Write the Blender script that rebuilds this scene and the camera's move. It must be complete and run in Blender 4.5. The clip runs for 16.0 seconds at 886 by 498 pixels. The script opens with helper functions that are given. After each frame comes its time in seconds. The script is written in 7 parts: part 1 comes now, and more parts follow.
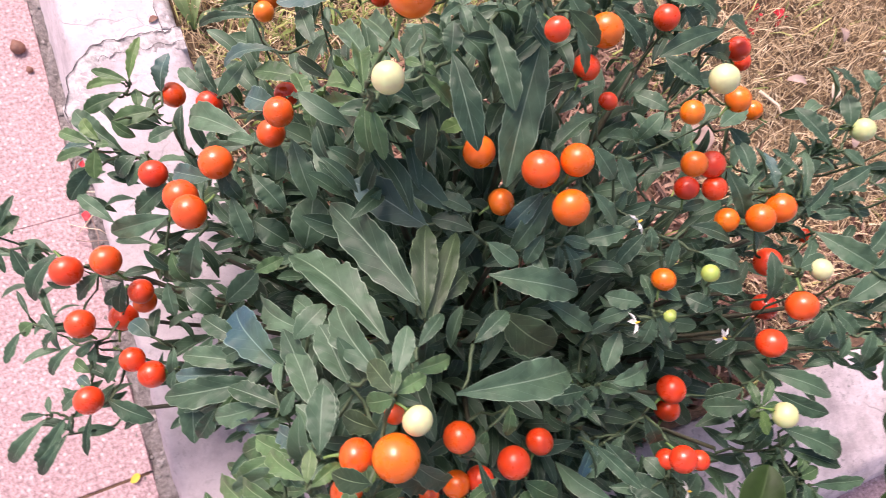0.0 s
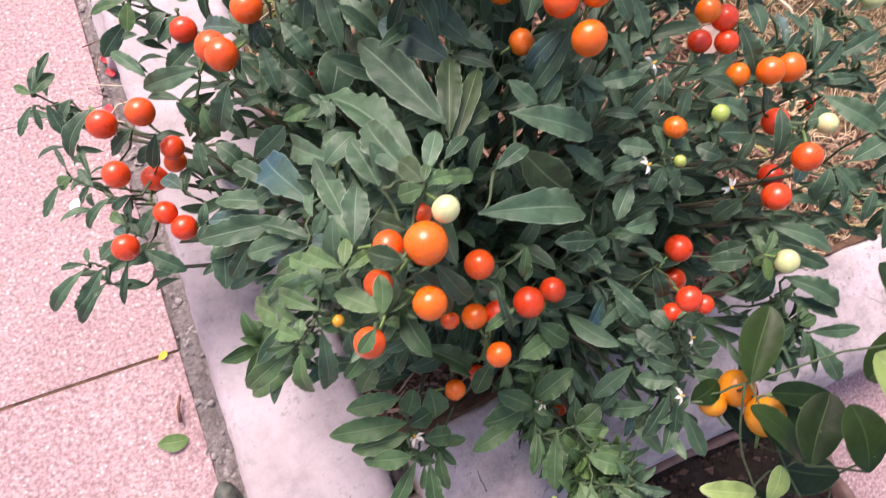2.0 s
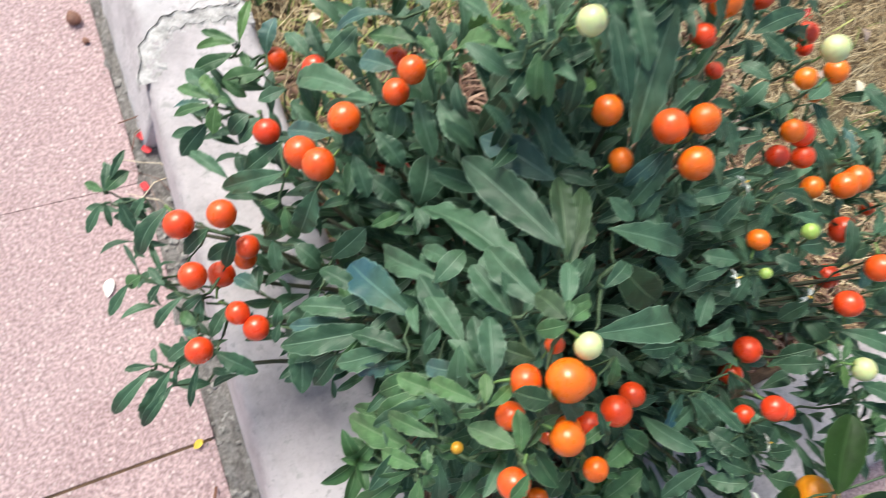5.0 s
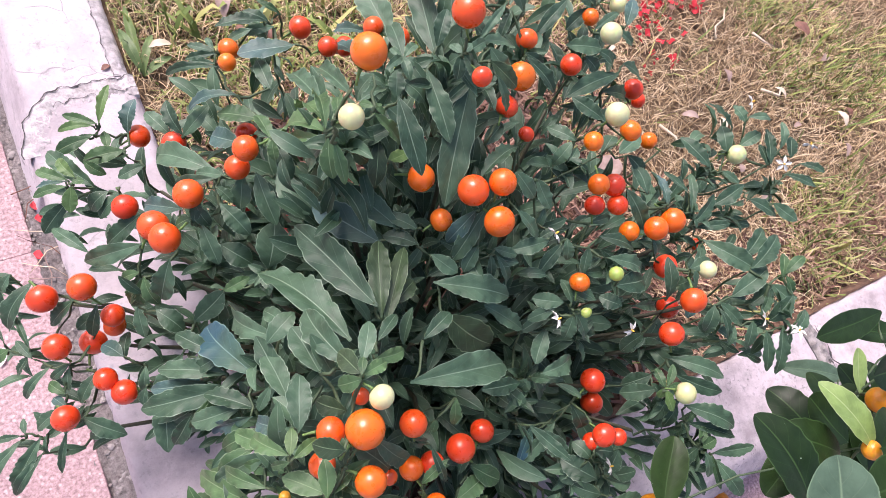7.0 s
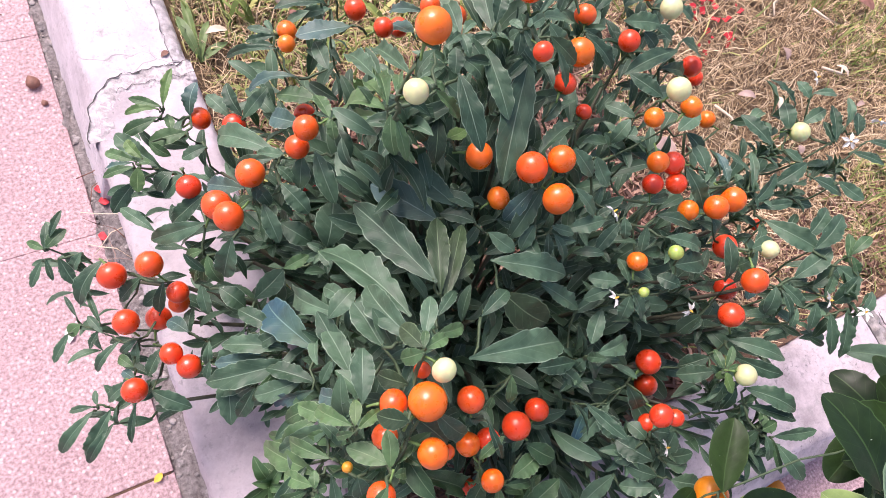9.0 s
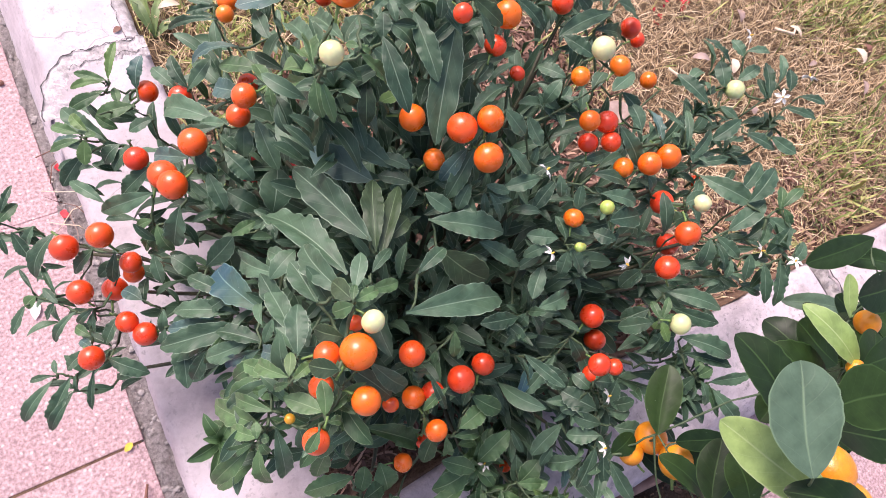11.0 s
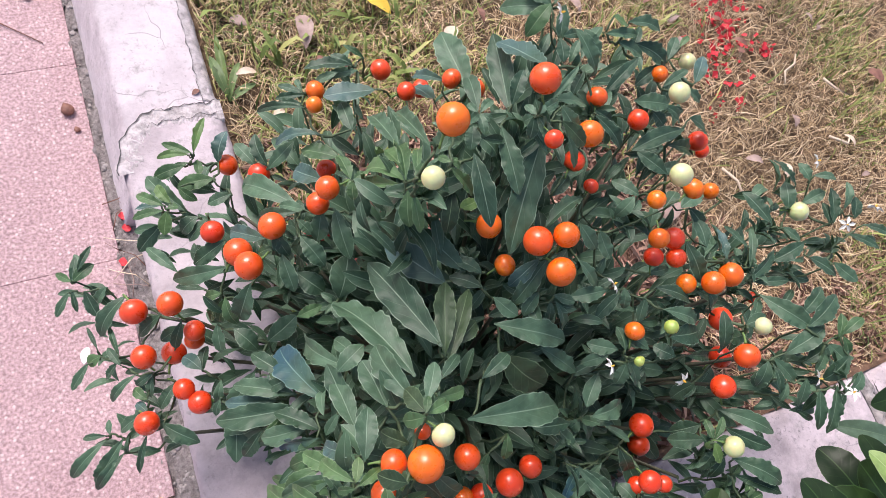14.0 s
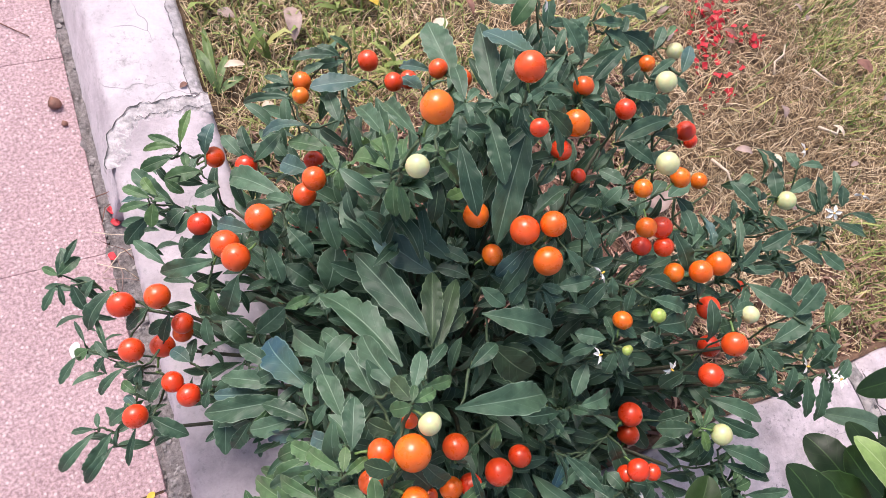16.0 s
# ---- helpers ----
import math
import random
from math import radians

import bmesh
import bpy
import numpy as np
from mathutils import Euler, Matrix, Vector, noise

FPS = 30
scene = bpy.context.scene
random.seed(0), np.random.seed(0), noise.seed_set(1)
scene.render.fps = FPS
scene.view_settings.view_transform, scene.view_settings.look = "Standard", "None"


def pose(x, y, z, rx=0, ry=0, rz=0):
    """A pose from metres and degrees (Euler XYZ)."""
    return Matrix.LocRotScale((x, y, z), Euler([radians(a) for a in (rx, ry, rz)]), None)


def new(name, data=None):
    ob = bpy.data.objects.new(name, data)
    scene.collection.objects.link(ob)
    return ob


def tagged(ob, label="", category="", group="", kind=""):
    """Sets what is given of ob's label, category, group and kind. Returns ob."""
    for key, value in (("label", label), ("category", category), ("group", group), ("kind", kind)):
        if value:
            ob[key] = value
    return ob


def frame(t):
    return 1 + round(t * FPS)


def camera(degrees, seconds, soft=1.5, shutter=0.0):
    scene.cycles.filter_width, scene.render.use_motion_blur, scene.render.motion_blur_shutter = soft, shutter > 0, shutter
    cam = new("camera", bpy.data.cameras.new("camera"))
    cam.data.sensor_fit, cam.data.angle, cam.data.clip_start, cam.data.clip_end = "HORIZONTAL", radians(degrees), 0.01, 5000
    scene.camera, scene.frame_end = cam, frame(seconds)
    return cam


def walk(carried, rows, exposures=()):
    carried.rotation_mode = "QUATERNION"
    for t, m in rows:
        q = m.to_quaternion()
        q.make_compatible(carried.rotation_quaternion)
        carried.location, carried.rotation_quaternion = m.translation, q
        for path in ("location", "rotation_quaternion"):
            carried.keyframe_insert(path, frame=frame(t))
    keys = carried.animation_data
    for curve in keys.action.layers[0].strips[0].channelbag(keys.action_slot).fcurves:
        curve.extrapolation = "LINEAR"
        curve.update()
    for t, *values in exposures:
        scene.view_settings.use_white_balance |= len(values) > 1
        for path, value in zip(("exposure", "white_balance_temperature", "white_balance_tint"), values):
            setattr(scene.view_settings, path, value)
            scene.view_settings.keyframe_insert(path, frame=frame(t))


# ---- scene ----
cam = camera(67.24, 16.0, soft=0.6, shutter=0.4)
PATH = [
    (0.0, -0.0278, 0.0114, 0.7914, 17.84, -10.52, -21.38),
    (0.5, -0.0275, -0.0067, 0.8011, 18.37, -13.10, -20.29),
    (1.0, -0.0304, -0.0222, 0.8077, 18.73, -12.84, -20.25),
    (1.5, -0.0465, -0.0400, 0.7986, 16.50, -11.58, -20.11),
    (2.0, -0.0680, -0.0625, 0.7883, 14.47, -10.29, -20.85),
    (2.5, -0.0941, -0.0757, 0.7731, 12.77, -9.23, -21.17),
    (3.0, -0.1044, -0.0877, 0.7584, 12.05, -9.10, -21.30),
    (3.5, -0.1071, -0.0742, 0.7569, 12.84, -9.28, -20.36),
    (4.0, -0.1167, -0.0497, 0.7568, 14.98, -9.32, -21.57),
    (4.5, -0.1391, -0.0061, 0.7643, 17.12, -11.92, -19.76),
    (5.0, -0.1344, 0.0109, 0.7818, 18.22, -13.28, -21.18),
    (5.2, -0.1057, 0.0078, 0.8065, 20.13, -14.37, -24.92),
    (7.3, -0.0637, -0.0172, 0.8482, 22.04, -15.21, -25.50),
    (7.5, -0.0642, -0.0173, 0.8482, 21.94, -15.25, -25.25),
    (8.0, -0.0651, -0.0167, 0.8486, 21.85, -14.98, -25.03),
    (8.5, -0.0709, -0.0181, 0.8457, 21.16, -13.28, -24.52),
    (8.7, -0.0773, -0.0174, 0.8446, 20.89, -12.23, -24.15),
    (10.8, -0.0596, -0.0471, 0.8590, 18.49, -11.63, -25.54),
    (11.0, -0.0545, -0.0488, 0.8640, 19.11, -12.32, -26.09),
    (11.5, -0.0541, -0.0498, 0.8682, 19.49, -12.41, -25.93),
    (12.0, -0.0529, -0.0425, 0.8650, 19.82, -13.03, -25.60),
    (12.1, -0.0563, -0.0351, 0.8646, 20.56, -12.69, -24.64),
    (12.2, -0.0612, -0.0219, 0.8684, 21.45, -12.73, -23.50),
    (12.3, -0.0674, -0.0105, 0.8729, 22.43, -12.54, -22.09),
    (12.5, -0.0749, 0.0110, 0.8830, 23.28, -12.48, -20.31),
    (13.0, -0.0786, 0.0097, 0.8819, 22.57, -12.14, -19.83),
    (13.5, -0.0755, 0.0045, 0.8808, 22.27, -12.52, -20.58),
    (14.0, -0.0777, 0.0015, 0.8790, 21.83, -12.61, -20.47),
    (14.5, -0.0756, -0.0032, 0.8786, 21.74, -12.50, -21.15),
    (15.0, -0.0741, -0.0041, 0.8784, 21.63, -12.41, -21.03),
    (15.5, -0.0733, -0.0039, 0.8798, 21.72, -12.75, -21.15),
    (16.0, -0.0735, -0.0036, 0.8785, 21.52, -12.91, -21.00),
]
GRADES = [(0.0, 0.17, 7000, 29), (2.0, 0.14, 7000, 24), (2.5, 0.05, 6800, 13), (3.0, 0.06, 6500, 3), (3.5, 0.06, 6500, -9), (4.0, 0.13, 6500, -8), (4.6, 0.04, 6500, -6), (5.2, 0.0, 6500, -3), (7.3, 0.13, 6500, 24), (11.0, 0.17, 6700, 25), (12.2, 0.19, 6600, 24), (12.6, -0.15, 6500, 16), (13.2, -0.21, 6500, 18), (14.2, -0.11, 6500, 17), (16.0, -0.09, 6500, 17)]
walk(cam, [(t, pose(x, y, z, a, b, c)) for t, x, y, z, a, b, c in PATH], [(t, 0.55 + e, k, q) for t, e, k, q in GRADES])

# ---- light: bright overcast day ----
world = bpy.data.worlds.new("overcast_sky")
scene.world = world
world.use_nodes = True
wn, wl = world.node_tree.nodes, world.node_tree.links
sky = wn.new("ShaderNodeTexSky")
sky.sky_type, sky.sun_disc = "NISHITA", False
sky.sun_elevation, sky.sun_rotation = radians(57), radians(344)
sky.air_density, sky.dust_density, sky.ozone_density = 1.0, 4.0, 1.0
back = wn["Background"]
back.inputs["Strength"].default_value = 0.125
wl.new(sky.outputs["Color"], back.inputs["Color"])
sun = new("sun", bpy.data.lights.new("sun", "SUN"))
sun.data.energy, sun.data.angle, sun.data.color = 2.2, radians(26), (1.0, 0.95, 0.9)
sun.rotation_euler = (radians(33), 0, radians(196))


# ---- materials ----
def material(name, rough=0.6):
    m = bpy.data.materials.new(name)
    m.use_nodes = True
    nt = m.node_tree
    bsdf = nt.nodes["Principled BSDF"]
    bsdf.inputs["Roughness"].default_value = rough
    return m, nt.nodes, nt.links, bsdf


def tex_noise(n, l, coord, scale, detail=4.0, rough=0.6):
    t = n.new("ShaderNodeTexNoise")
    t.inputs["Scale"].default_value, t.inputs["Detail"].default_value = scale, detail
    t.inputs["Roughness"].default_value = rough
    l.new(coord, t.inputs["Vector"])
    return t.outputs["Fac"]


def ramp(n, l, fac, stops):
    r = n.new("ShaderNodeValToRGB")
    while len(r.color_ramp.elements) < len(stops):
        r.color_ramp.elements.new(0.5)
    for e, (p, c) in zip(r.color_ramp.elements, stops):
        e.position, e.color = p, (*c, 1)
    l.new(fac, r.inputs["Fac"])
    return r.outputs["Color"]


def mix(n, l, fac, a, b, mode="MIX"):
    m = n.new("ShaderNodeMix")
    m.data_type, m.blend_type = "RGBA", mode
    for value, socket in ((fac, m.inputs["Factor"]), (a, m.inputs["A"]), (b, m.inputs["B"])):
        socket = {"Factor": m.inputs[0], "A": m.inputs[6], "B": m.inputs[7]}[socket.name]
        if isinstance(value, (int, float)):
            socket.default_value = value
        elif isinstance(value, tuple):
            socket.default_value = (*value, 1)
        else:
            l.new(value, socket)
    return m.outputs[2]


def bump(n, l, bsdf, height, strength, distance=0.002):
    b = n.new("ShaderNodeBump")
    b.inputs["Strength"].default_value, b.inputs["Distance"].default_value = strength, distance
    l.new(height, b.inputs["Height"])
    l.new(b.outputs["Normal"], bsdf.inputs["Normal"])


def place_coord(n):
    return n.new("ShaderNodeTexCoord").outputs["Object"]


def world_coord(n):
    return n.new("ShaderNodeNewGeometry").outputs["Position"]


def paving_material():
    m, n, l, s = material("pink_terrazzo", 0.75)
    w = world_coord(n)
    base = ramp(n, l, tex_noise(n, l, w, 9, 5), [(0.3, (0.445, 0.303, 0.318)), (0.7, (0.535, 0.380, 0.398))])
    fine = ramp(n, l, tex_noise(n, l, w, 260, 3), [(0.35, (0.62, 0.58, 0.58)), (0.65, (1.25, 1.24, 1.25))])
    base = mix(n, l, 1.0, base, fine, "MULTIPLY")
    v = n.new("ShaderNodeTexVoronoi")
    v.inputs["Scale"].default_value = 205
    l.new(w, v.inputs["Vector"])
    rnd = n.new("ShaderNodeSeparateColor")
    l.new(v.outputs["Color"], rnd.inputs["Color"])
    some = ramp(n, l, rnd.outputs["Red"], [(0.60, (0, 0, 0)), (0.95, (0.62, 0.62, 0.62))])
    core = ramp(n, l, v.outputs["Distance"], [(0.24, (1, 1, 1)), (0.46, (0, 0, 0))])
    chips = mix(n, l, 1.0, some, core, "MULTIPLY")
    base = mix(n, l, chips, base, (0.84, 0.71, 0.71))
    dark = ramp(n, l, tex_noise(n, l, w, 55, 2), [(0.70, (0, 0, 0)), (0.78, (0.6, 0.6, 0.6))])
    base = mix(n, l, dark, base, (0.26, 0.15, 0.13))
    l.new(base, s.inputs["Base Color"])
    bump(n, l, s, tex_noise(n, l, w, 240, 4), 0.9, 0.0015)
    return m


def kerb_material(name, light, dark, wear, pit=190, grain=14, pitted=0.55):
    m, n, l, s = material(name, 0.8)
    w = world_coord(n)
    base = ramp(n, l, tex_noise(n, l, w, grain, 7, 0.7), [(0.34, dark), (0.58, light)])
    pits = ramp(n, l, tex_noise(n, l, w, pit, 3), [(0.58, (0, 0, 0)), (0.66, (1, 1, 1))])
    patch = ramp(n, l, tex_noise(n, l, w, 22, 5), [(0.42, (0.1, 0.1, 0.1)), (0.62, (1, 1, 1))])
    spots = mix(n, l, 1.0, pits, patch, "MULTIPLY")
    spots = mix(n, l, 1.0, spots, (pitted,) * 3, "MULTIPLY")
    base = mix(n, l, spots, base, (0.28, 0.25, 0.26))
    stain = ramp(n, l, tex_noise(n, l, w, 36, 8, 0.75), [(0.56, (0, 0, 0)), (0.72, (wear, wear, wear))])
    base = mix(n, l, stain, base, (0.30, 0.28, 0.28))
    v = n.new("ShaderNodeTexVoronoi")
    v.feature = "DISTANCE_TO_EDGE"
    v.inputs["Scale"].default_value = 6
    bend = n.new("ShaderNodeVectorMath")
    bend.operation = "ADD"
    nn = n.new("ShaderNodeTexNoise")
    nn.inputs["Scale"].default_value = 18
    l.new(w, nn.inputs["Vector"])
    l.new(w, bend.inputs[0])
    sc = n.new("ShaderNodeVectorMath")
    sc.operation = "SCALE"
    sc.inputs["Scale"].default_value = 0.035
    l.new(nn.outputs["Color"], sc.inputs[0])
    l.new(sc.outputs[0], bend.inputs[1])
    l.new(bend.outputs[0], v.inputs["Vector"])
    crack = ramp(n, l, v.outputs["Distance"], [(0.0, (0.85, 0.85, 0.85)), (0.0045, (0, 0, 0))])
    where = ramp(n, l, tex_noise(n, l, w, 7, 2), [(0.53, (0, 0, 0)), (0.6, (1, 1, 1))])
    crack = mix(n, l, 1.0, crack, where, "MULTIPLY")
    base = mix(n, l, crack, base, (0.2, 0.19, 0.19))
    l.new(base, s.inputs["Base Color"])
    bump(n, l, s, tex_noise(n, l, w, 130, 6), 0.9, 0.002)
    return m


def earth_material(name, a, b, scale=60):
    m, n, l, s = material(name, 0.95)
    w = world_coord(n)
    l.new(ramp(n, l, tex_noise(n, l, w, scale, 8, 0.75), [(0.3, a), (0.7, b)]), s.inputs["Base Color"])
    bump(n, l, s, tex_noise(n, l, w, scale * 3, 5), 0.8, 0.004)
    return m


def leaf_material(name, dark, light, rib, tip=None, rough=0.50, relief=0.28, spec=0.50):
    m, n, l, s = material(name, rough)
    uv = n.new("ShaderNodeUVMap").outputs["UV"]
    sep = n.new("ShaderNodeSeparateXYZ")
    l.new(uv, sep.inputs[0])

    def calc(op, a, b):
        k = n.new("ShaderNodeMath")
        k.operation = op
        for i, q in enumerate((a, b)):
            if isinstance(q, (int, float)):
                k.inputs[i].default_value = q
            else:
                l.new(q, k.inputs[i])
        return k.outputs[0]

    off = calc("ABSOLUTE", calc("SUBTRACT", sep.outputs["X"], 0.5), 0.0)
    mid = ramp(n, l, off, [(0.006, (0.75, 0.75, 0.75)), (0.026, (0, 0, 0))])
    rim = ramp(n, l, off, [(0.468, (0, 0, 0)), (0.494, (0.95, 0.95, 0.95))])
    slant = calc("SUBTRACT", calc("MULTIPLY", sep.outputs["Y"], 6.0), calc("MULTIPLY", off, 3.4))
    saw = calc("ABSOLUTE", calc("SUBTRACT", calc("FRACT", slant, 0.0), 0.5), 0.0)
    side = ramp(n, l, saw, [(0.0, (0.17, 0.17, 0.17)), (0.045, (0, 0, 0))])
    info = n.new("ShaderNodeObjectInfo")
    geo = n.new("ShaderNodeNewGeometry")
    rnd = calc("FRACT", calc("ADD", info.outputs["Random"], geo.outputs["Random Per Island"]), 0.0)
    w = world_coord(n)
    base = mix(n, l, rnd, dark, light)
    blotch = ramp(n, l, tex_noise(n, l, w, 85, 4), [(0.3, (0.72, 0.74, 0.72)), (0.7, (1.25, 1.22, 1.25))])
    base = mix(n, l, 1.0, base, blotch, "MULTIPLY")
    if tip:
        far = ramp(n, l, calc("ADD", sep.outputs["Y"], calc("MULTIPLY", calc("SUBTRACT", tex_noise(n, l, w, 60, 2), 0.5), 0.5)), [(0.25, (0, 0, 0)), (0.75, (0.8, 0.8, 0.8))])
        base = mix(n, l, far, base, tip)
    base = mix(n, l, side, base, rib)
    base = mix(n, l, mid, base, rib)
    base = mix(n, l, rim, base, rib)
    speck = ramp(n, l, tex_noise(n, l, w, 420, 1), [(0.80, (0, 0, 0)), (0.83, (0.7, 0.7, 0.7))])
    base = mix(n, l, speck, base, (0.45, 0.5, 0.45))
    l.new(base, s.inputs["Base Color"])
    s.inputs["Specular IOR Level"].default_value = spec
    trans = n.new("ShaderNodeBsdfTranslucent")
    l.new(mix(n, l, 1.0, base, (1.3, 1.6, 0.6), "MULTIPLY"), trans.inputs["Color"])
    blend = n.new("ShaderNodeMixShader")
    blend.inputs[0].default_value = 0.07
    l.new(s.outputs[0], blend.inputs[1])
    l.new(trans.outputs[0], blend.inputs[2])
    l.new(blend.outputs[0], n["Material Output"].inputs["Surface"])
    bump(n, l, s, calc("ADD", tex_noise(n, l, w, 160, 3), calc("ADD", calc("MULTIPLY", mid, -1.5), calc("ADD", calc("MULTIPLY", side, -1.5), calc("MULTIPLY", saw, 0.10)))), relief, 0.0012)
    return m


def fruit_material(name, a, b, rough=0.28, sss=0.25, dimple=0.0):
    m, n, l, s = material(name, rough)
    info = n.new("ShaderNodeObjectInfo")
    base = mix(n, l, info.outputs["Random"], a, b)
    o = place_coord(n)
    mott = ramp(n, l, tex_noise(n, l, world_coord(n), 90, 3), [(0.3, (0.86, 0.8, 0.8)), (0.7, (1.08, 1.12, 1.1))])
    base = mix(n, l, 1.0, base, mott, "MULTIPLY")
    l.new(base, s.inputs["Base Color"])
    s.inputs["Subsurface Weight"].default_value = sss
    s.inputs["Specular IOR Level"].default_value = 0.65
    s.inputs["Coat Weight"].default_value, s.inputs["Coat Roughness"].default_value = 0.35, 0.16
    s.inputs["Subsurface Radius"].default_value = (1.0, 0.35, 0.1)
    s.inputs["Subsurface Scale"].default_value = 0.004
    rr = ramp(n, l, tex_noise(n, l, world_coord(n), 140, 3), [(0.3, (rough - 0.06,) * 3), (0.7, (rough + 0.14,) * 3)])
    l.new(rr, s.inputs["Roughness"])
    if dimple:
        bump(n, l, s, tex_noise(n, l, world_coord(n), 700, 2), dimple, 0.0006)
    return m


def plain_material(name, a, b, scale=60.0, rough=0.6, metal=0.0, relief=0.2):
    m, n, l, s = material(name, rough)
    w = world_coord(n)
    l.new(ramp(n, l, tex_noise(n, l, w, scale, 5), [(0.3, a), (0.7, b)]), s.inputs["Base Color"])
    s.inputs["Metallic"].default_value = metal
    bump(n, l, s, tex_noise(n, l, w, scale * 4, 4), relief, 0.001)
    return m


def blade_material(name, stops, rough=0.7):
    m, n, l, s = material(name, rough)
    geo = n.new("ShaderNodeNewGeometry")
    base = ramp(n, l, geo.outputs["Random Per Island"], stops)
    tone = ramp(n, l, tex_noise(n, l, world_coord(n), 6, 4), [(0.3, (0.75, 0.75, 0.72)), (0.7, (1.15, 1.12, 1.1))])
    l.new(mix(n, l, 1.0, base, tone, "MULTIPLY"), s.inputs["Base Color"])
    return m


PAVING = paving_material()
KERB = kerb_material("worn_white_paint", (0.66, 0.595, 0.632), (0.47, 0.415, 0.445), 0.85)
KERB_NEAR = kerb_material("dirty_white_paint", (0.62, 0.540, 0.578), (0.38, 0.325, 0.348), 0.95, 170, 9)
# Front kerb: its own pits; greyer, pinker tone allows for shrub shade and skylight.
KERB_FRONT = kerb_material("pitted_front_kerb", (0.63, 0.542, 0.572), (0.37, 0.312, 0.328), 1.0, 170, 20, 1.0)
CRACK = earth_material("crack_dark", (0.05, 0.045, 0.045), (0.16, 0.15, 0.15), 150)
MORTAR = kerb_material("rough_mortar", (0.62, 0.57, 0.585), (0.27, 0.245, 0.25), 1.0, 120, 75)
MORTAR_ROUGH = kerb_material("pitted_grey_mortar", (0.40, 0.365, 0.355), (0.11, 0.098, 0.095), 1.0, 110, 85)
JOINT = earth_material("joint_dirt", (0.10, 0.088, 0.085), (0.44, 0.395, 0.39), 170)
SOIL = earth_material("brown_litter_soil", (0.06, 0.035, 0.025), (0.24, 0.14, 0.09), 70)
CITRUS_GREY = leaf_material("grey_citrus_leaf", (0.075, 0.135, 0.085), (0.10, 0.17, 0.11), (0.16, 0.25, 0.15), rough=0.5)
TURF = earth_material("lawn_earth", (0.06, 0.038, 0.024), (0.27, 0.185, 0.115), 90)
# Soil coloured near-black to include the shade of kerb and leaves.
BED = earth_material("shade_darkened_soil", (0.009, 0.006, 0.004), (0.038, 0.022, 0.016), 90)
GROUND = earth_material("ground_earth", (0.16, 0.11, 0.07), (0.34, 0.26, 0.16), 8)
STRAW = blade_material("dry_grass", [(0.0, (0.09, 0.057, 0.031)), (0.28, (0.33, 0.222, 0.122)), (0.64, (0.63, 0.462, 0.272)), (1.0, (0.90, 0.74, 0.53))])
GREEN = blade_material("green_grass", [(0.0, (0.10, 0.165, 0.04)), (0.5, (0.27, 0.35, 0.09)), (1.0, (0.58, 0.54, 0.22))])
LEAF = leaf_material("dark_green_leaf", (0.028, 0.070, 0.039), (0.089, 0.175, 0.102), (0.26, 0.37, 0.27))
LEAF_YOUNG = leaf_material("young_green_leaf", (0.075, 0.155, 0.050), (0.135, 0.245, 0.075), (0.28, 0.40, 0.20))
LEAF_FRESH = leaf_material("fresh_green_leaf", (0.036, 0.092, 0.037), (0.100, 0.200, 0.080), (0.27, 0.38, 0.22))
# Two leaf greens with blue mixed in towards the tip.
LEAF_BLUE = leaf_material("blue_tinged_leaf", (0.040, 0.092, 0.062), (0.078, 0.150, 0.108), (0.30, 0.42, 0.36), (0.070, 0.148, 0.145))
LEAF_BLUE_TIP = leaf_material("blue_tipped_leaf", (0.032, 0.086, 0.052), (0.062, 0.132, 0.085), (0.20, 0.34, 0.30), (0.030, 0.100, 0.150))
WEED = leaf_material("weed_leaf", (0.10, 0.17, 0.06), (0.17, 0.25, 0.085), (0.22, 0.30, 0.13))
# Darker copy of the leaf green, with shade mixed into its colour.
LEAF_OLIVE = leaf_material("shaded_olive_leaf", (0.026, 0.056, 0.026), (0.048, 0.090, 0.040), (0.22, 0.32, 0.18))
CITRUS_LEAF = leaf_material("citrus_leaf", (0.008, 0.023, 0.006), (0.021, 0.048, 0.011), (0.05, 0.10, 0.03), rough=0.40, relief=0.12, spec=0.30)
CITRUS_PALE = leaf_material("pale_citrus_leaf", (0.22, 0.34, 0.10), (0.32, 0.44, 0.16), (0.42, 0.52, 0.26), rough=0.40, relief=0.15)
STEM = plain_material("green_stem", (0.05, 0.09, 0.045), (0.10, 0.15, 0.075), 120)
LITTER = blade_material("brown_litter", [(0.0, (0.06, 0.028, 0.020)), (0.5, (0.22, 0.105, 0.075)), (1.0, (0.56, 0.36, 0.27))])
LITTER_DARK = blade_material("dark_bark_crumbs", [(0.0, (0.010, 0.006, 0.004)), (0.7, (0.045, 0.024, 0.017)), (1.0, (0.13, 0.075, 0.055))])
GROUT = earth_material("pink_grout", (0.34, 0.21, 0.19), (0.55, 0.36, 0.34), 60)
WOOD = plain_material("brown_stem", (0.045, 0.048, 0.028), (0.085, 0.085, 0.048), 120)
CALYX = plain_material("calyx_green", (0.10, 0.20, 0.05), (0.2, 0.32, 0.1), 200)
